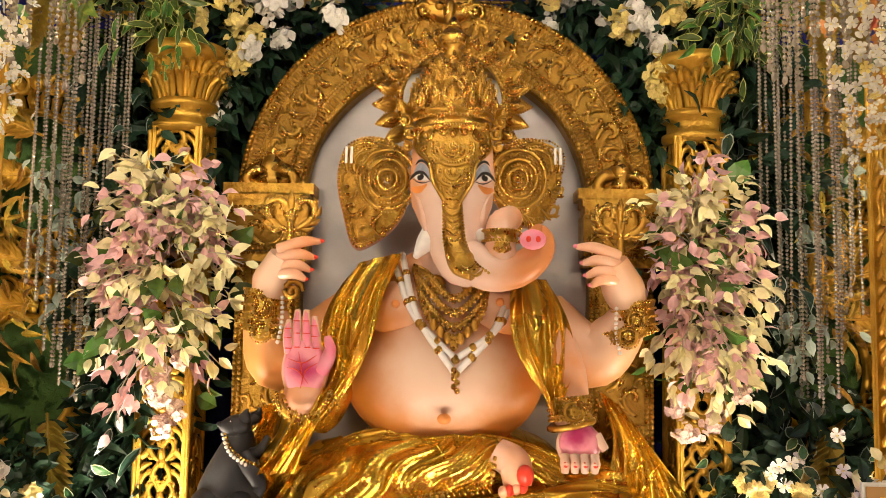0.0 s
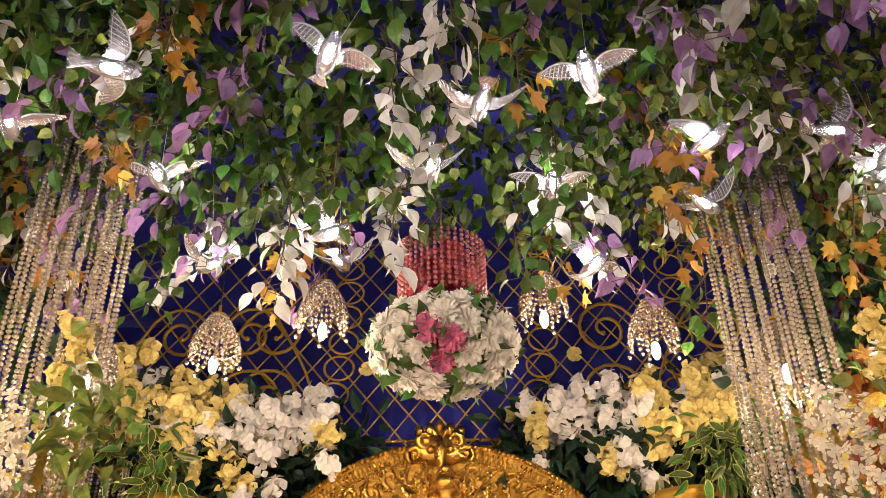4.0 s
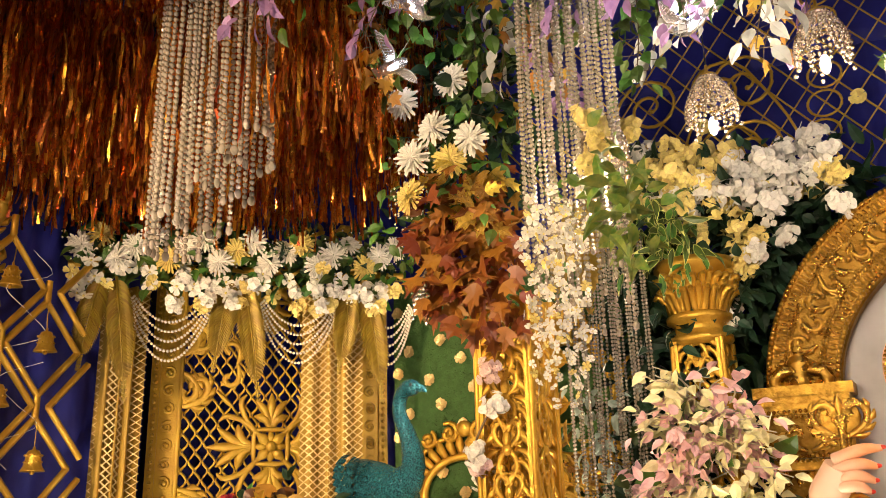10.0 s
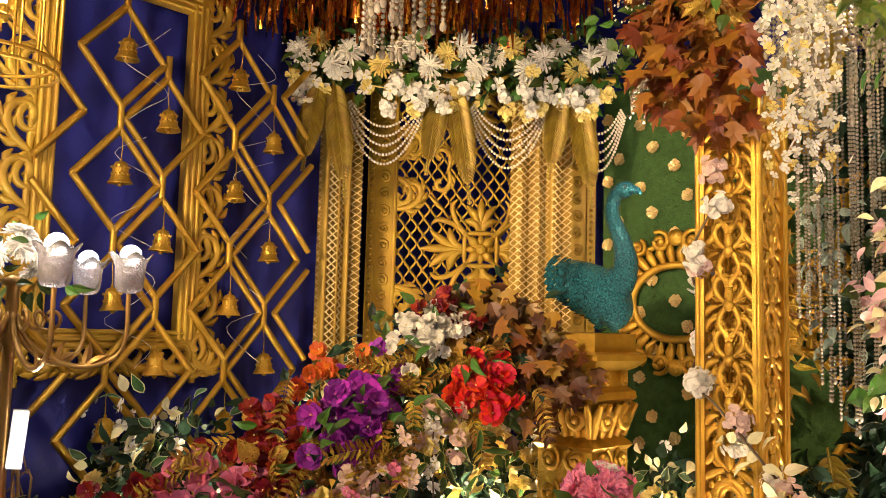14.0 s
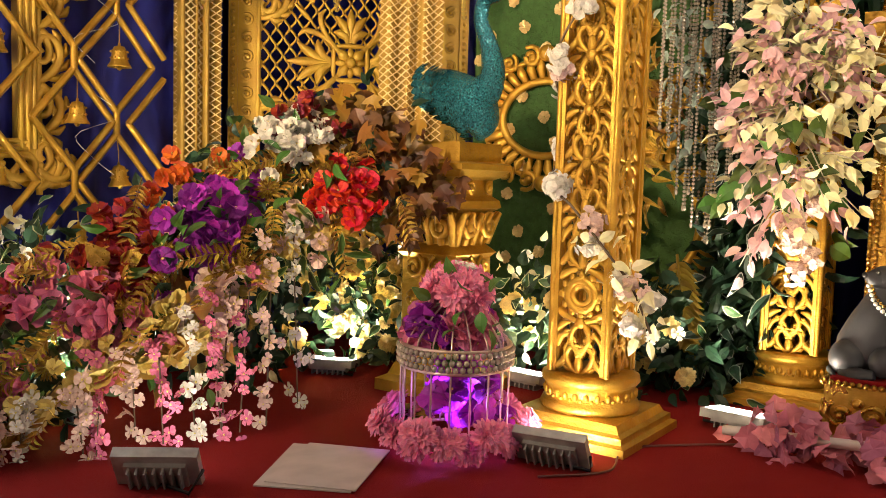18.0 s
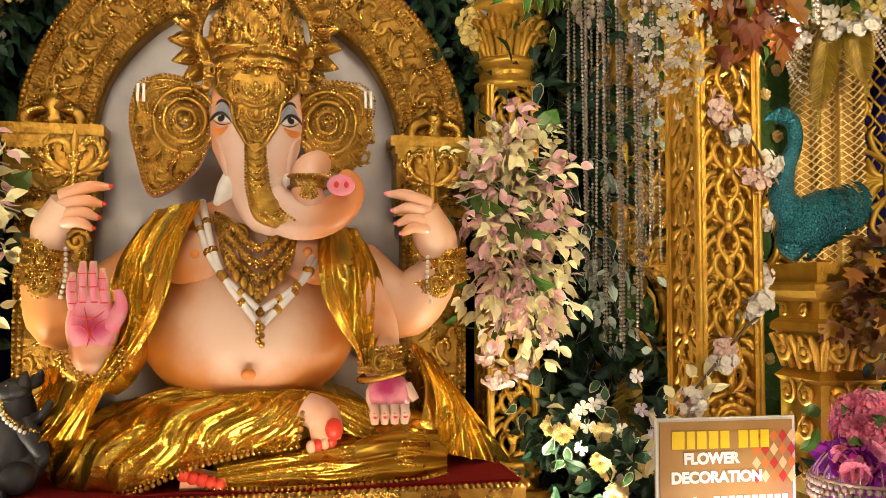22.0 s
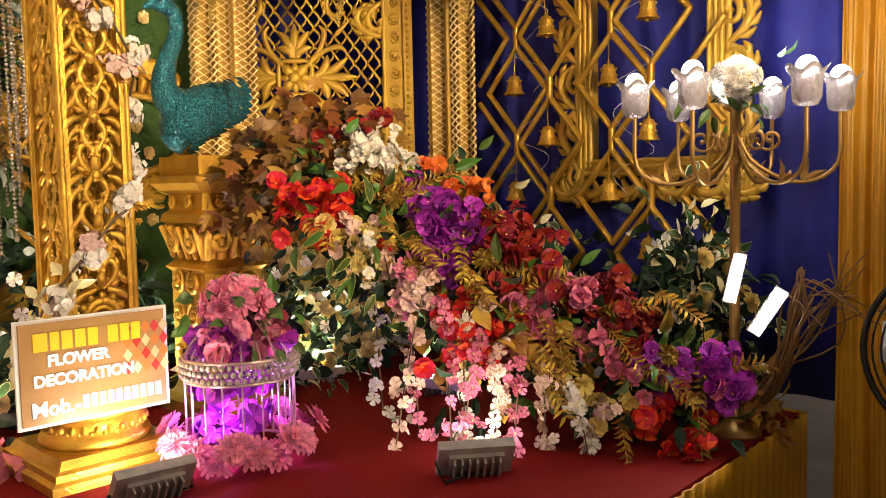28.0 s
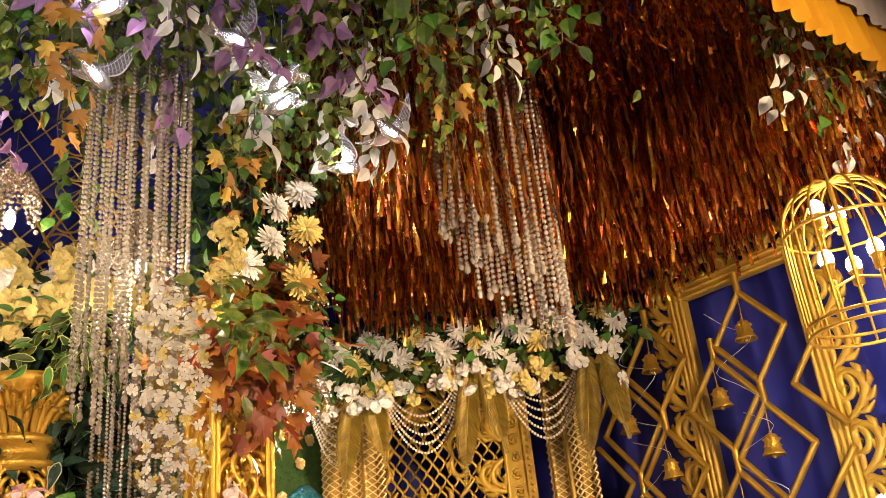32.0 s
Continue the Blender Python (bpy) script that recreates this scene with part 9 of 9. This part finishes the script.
# ---- chandeliers on poles, hanging gold cages ----
def chandelier(place, rz, label):
    e = thing("pole_chandelier", label, "chandelier", place, rz, group="pole chandeliers")
    BR = mat("bronze_gold", (0.45, 0.27, 0.08), 0.35, 0.7, 0.3, 12)
    A = Acc()
    A.lathe([(0, 0), (0.1, 0), (0.1, 0.015), (0.05, 0.04), (0.019, 0.07), (0.019, 1.0), (0.034, 1.02), (0.02, 1.05), (0.02, 1.2), (0.05, 1.22), (0, 1.24)], 16)
    A.obj("pole", BR, e)
    GLS = mat("frosted_tulip_glass", (0.72, 0.68, 0.68), 0.2, 0, 0.3, 40, trans=0.7, bump=0.4, bscale=40)
    for q in range(6):
        a = q * math.pi / 3 + 0.3
        u = np.array((math.cos(a), math.sin(a), 0))
        arm = Acc()
        r = 0.36
        P = spline([(0, 0, 1.15), u * 0.06 + (0, 0, 1.02), u * r * 0.6 + (0, 0, 0.94), u * r * 0.97 + (0, 0, 1.0), u * r + (0, 0, 1.19)], 18)
        arm.tube(P, 0.0085, 6)
        spiral(arm, u * 0.12 + np.array((0, 0, 1.1)), 0.05, 1.2, 0.007, 0, u, (0, 0, 1), start=3)
        leaves(arm, [P[9], P[9]], [u + (0, 0, 0.6), u * 0.2 + (0, 0, 1)], [(-u[1], u[0], 0.2)] * 2, 0.09, 0.03)
        armo = arm.obj("arm", BR, e)
        s = Acc()
        n = 40
        th = np.linspace(0, 2 * np.pi, n, endpoint=False)
        rows = []
        for rr, z in ((0.02, 0.0), (0.046, 0.006), (0.058, 0.03), (0.06, 0.08), (0.062, 0.12), (0.084, 0.155), (0.08, 0.156), (0.056, 0.12), (0.054, 0.06), (0.03, 0.02)):
            k = 1 + 0.1 * np.sin(th * 5) * (z / 0.136) + 0.03 * np.cos(th * 10)
            rows.append(np.stack([rr * k * np.cos(th), rr * k * np.sin(th), np.full(n, z) + 0.012 * np.sin(th * 5) * (z / 0.136)], -1))
        s.grid(np.array(rows), 0, True, True)
        so = s.obj("glass_shade", GLS, armo)
        so.location = u * r + np.array((0, 0, 1.19))
        so.scale = (0.8, 0.8, 0.82)
        b = Acc()
        b.ball((0, 0, 0.13), 0.036, 0, 12, 9)
        b.obj("bulb", BULB, armo).location = so.location
    for i in range(14):
        d = unit(rnd(1) + (0, 0, 0.6))[0]
        flower(e, "white_flower", d * 0.07 + (0, 0, 1.31), d, 0.045, PWHITE, "mum")
    leaf_fill(e, [(0, 0, 1.27)], 0.06, 30, 0.07, 0.03, GLEAF)
    lamp("chandelier_glow", "POINT", (place[0], place[1], 1.42), (0, 0, 0), 13, (0.92, 0.93, 1.0), 0.15)
    return e


chandelier((3.43, 1.47, 0), -14, "bronze pole chandelier with six lit frosted tulip shades")
chandelier((-3.32, 0.98, 0), 40, "bronze pole chandelier with six lit frosted tulip shades")


def gold_cage(place, label):
    e = thing("hanging_cage", label, "cage lamp", place, group="cage lamps")
    R = 0.22
    for i in range(16):
        a = i * math.pi / 8
        u = np.array((math.cos(a), math.sin(a), 0))
        A = Acc()
        A.tube(spline([u * R + (0, 0, 0), u * R + (0, 0, 0.38), u * R * 0.9 + (0, 0, 0.5), u * R * 0.55 + (0, 0, 0.58), (0, 0, 0.61)], 16), 0.0055, 5)
        A.obj("cage_bar", GOLDP, e)
    for z in (0.0, 0.04, 0.4):
        A = Acc()
        t = np.linspace(0, 2 * np.pi, 36, endpoint=False)
        A.tube(np.stack([R * np.cos(t), R * np.sin(t), 0 * t + z], -1), 0.007, 5, closed=True)
        A.obj("hoop", GOLDP, e)
    A = Acc()
    A.tube([(0, 0, 0.6), (0, 0, 1.9)], 0.006, 5)
    A.obj("chain", GOLDP, e)
    A = Acc()
    A.tube([(0, 0, 0.6), (0, 0, 0.2)], 0.01, 6)
    A.obj("lamp_stem", GOLDP, e)
    for i, (z, rr) in enumerate(((0.26, 0.1), (0.26, 0.1), (0.26, 0.1), (0.47, 0.08), (0.47, 0.08))):
        a = i * 2.1 + 0.4
        c = np.array((rr * math.cos(a), rr * math.sin(a), z))
        A = Acc()
        A.tube([(0, 0, z - 0.05), c + (0, 0, -0.09), c + (0, 0, -0.05)], 0.006, 5)
        A.lathe([(0.012, -0.06), (0.022, -0.055), (0.022, -0.01), (0.03, 0)], 10, c)
        A.obj("lamp_arm", GOLDP, e)
        A = Acc()
        A.ball(c + (0, 0, 0.025), (0.03, 0.03, 0.04), 0, 10, 8)
        A.obj("bulb", BULB, e)
    lamp("cage_glow", "POINT", (place[0], place[1], place[2] + 0.38), (0, 0, 0), 16, (1.0, 0.85, 0.6), 0.06)
    return e


gold_cage((3.4, 1.31, 1.97), "gold wire bird cage hanging with lit bulbs inside")
gold_cage((-3.42, 0.88, 1.93), "gold wire bird cage hanging with lit bulbs inside")

# two lit tube lamps on the pole, dry twigs, and a pedestal fan
for c, a in (((3.43, 1.47, 0.59), 12), ((3.4, 1.33, 0.48), 32), ((-3.3, 1.02, 0.705), 4)):
    e = thing("tube_floodlight", "slim white lit tube lamp fixed to the pole", "tube lamp", c)
    A = Acc()
    R = pose(0, 0, 0, 0, 0, -62 if c[0] > 0 else 70) @ pose(0, 0, 0, 0, a, 0)
    A.box((0, 0, 0), (0.05, 0.03, 0.19), m=R)
    A.obj("housing", GREYM, e)
    A = Acc()
    A.box((0, -0.018, 0), (0.042, 0.008, 0.18), m=R)
    A.obj("lit_panel", LED, e)
    n = R.to_3x3() @ Vector((0, -1, 0))
    lamp("tube_floodlight_beam", "AREA", Vector(c) + n * 0.05, Vector(c) + n, 9 if c[0] < 0 else 3, (1.0, 0.95, 0.85), 0.15, 150)
e = thing("twig_sculpture", "spray of dry bent twigs at the foot of the pole", "twigs", (3.52, 1.5, 0))
for i in range(22):
    a = RNG.uniform(-0.9, 2.2)
    A = Acc()
    A.tube(spline([(0, 0, 0.02), (0.1 * math.cos(a) + 0.02, -0.12 * abs(math.sin(a)) - 0.05, 0.2), (0.2 * math.cos(a), -0.3 * RNG.uniform(0.5, 1.1), 0.35 + 0.3 * RNG.uniform()), (0.25 * math.cos(a), -0.4 * RNG.uniform(0.6, 1.2), 0.4 + 0.3 * RNG.uniform())], 12), [0.007, 0.003], 5)
    A.obj("twig", mat("dry_twig", (0.26, 0.14, 0.045), 0.5, 0.1, 0.3), e)
leaf_fill(e, [(0.02, -0.06, 0.05), (0.12, -0.06, 0.04), (-0.08, -0.04, 0.04)], 0.04, 40, 0.1, 0.075, OLEAF, 0.1, True, name="dry_leaves")
copy_thing(e, pose(-3.42, 1.2, 0, 0, 0, -70))
fan = thing("pedestal_fan", "large dark pedestal fan standing beside the stage", "fan", (3.5, 0.73, -0.64))
for k, rr in enumerate(np.linspace(0.06, 0.3, 9)):
    A = Acc()
    t = np.linspace(0, 2 * np.pi, 40, endpoint=False)
    A.tube(np.stack([-0.05 + 0.03 * (rr / 0.3) ** 2 + 0 * t, rr * np.cos(t), 1.02 + rr * np.sin(t)], -1), 0.004 if rr < 0.29 else 0.012, 5, closed=True)
    A.obj("guard_ring", DARKM, fan)
for k in range(3):
    A = Acc()
    a = k * 2.094
    u, v = np.array((0, math.cos(a), math.sin(a))), np.array((0, -math.sin(a), math.cos(a)))
    c = np.array((0.02, 0, 1.02))
    A.add([c + u * 0.04 - v * 0.03, c + u * 0.04 + v * 0.03, c + u * 0.26 + v * 0.08 + (0.03, 0, 0), c + u * 0.26 - v * 0.06, c + u * 0.04 - v * 0.03 + (0.004, 0, 0), c + u * 0.26 - v * 0.06 + (0.004, 0, 0)], [(0, 1, 2, 3), (4, 5, 2, 1)])
    A.obj("blade", GREYM, fan)
A = Acc()
A.lathe([(0, 0), (0.22, 0), (0.22, 0.03), (0.03, 0.06), (0.025, 0.9), (0, 0.9)], 16)
A.obj("stand", DARKM, fan)
A = Acc()
A.ball((0.06, 0, 1.02), (0.1, 0.07, 0.07), 0, 12, 8)
A.obj("motor", DARKM, fan)


# ---- small loose things on the carpet ----
for pts, lab in (([(1.06, 3.3, 0.006), (1.2, 3.05, 0.006), (1.12, 2.9, 0.006), (1.3, 2.7, 0.006), (1.22, 2.5, 0.006), (1.35, 2.3, 0.006)], "thin dark power cable lying on the red carpet"), ([(1.1, 3.35, 0.006), (1.35, 3.2, 0.006), (1.5, 3.3, 0.006), (1.8, 3.25, 0.006)], "thin dark power cable lying on the red carpet"), ([(-1.12, 3.2, 0.006), (-1.35, 3.0, 0.006), (-1.5, 2.8, 0.006), (-1.45, 2.55, 0.006), (-1.6, 2.35, 0.006)], "thin dark power cable lying on the red carpet")):
    A = Acc()
    A.tube(spline(pts, 40), 0.004, 5)
    tagged(A.obj("power_cable", mat("brown_cable", (0.12, 0.03, 0.02), 0.5)), lab, "cable")
for x, y, d in ((-2.42, 2.62, (0.8, -0.6, 0.0)), (-2.3, 2.78, (0.9, -0.2, 0.0)), (2.3, 2.95, (-0.9, -0.3, 0.0))):
    frond((x, y, 0.03), d, 0.42, 0.12, OLIVE, "dry olive gold palm frond lying on the carpet", (0, -0.2, 1), 14)
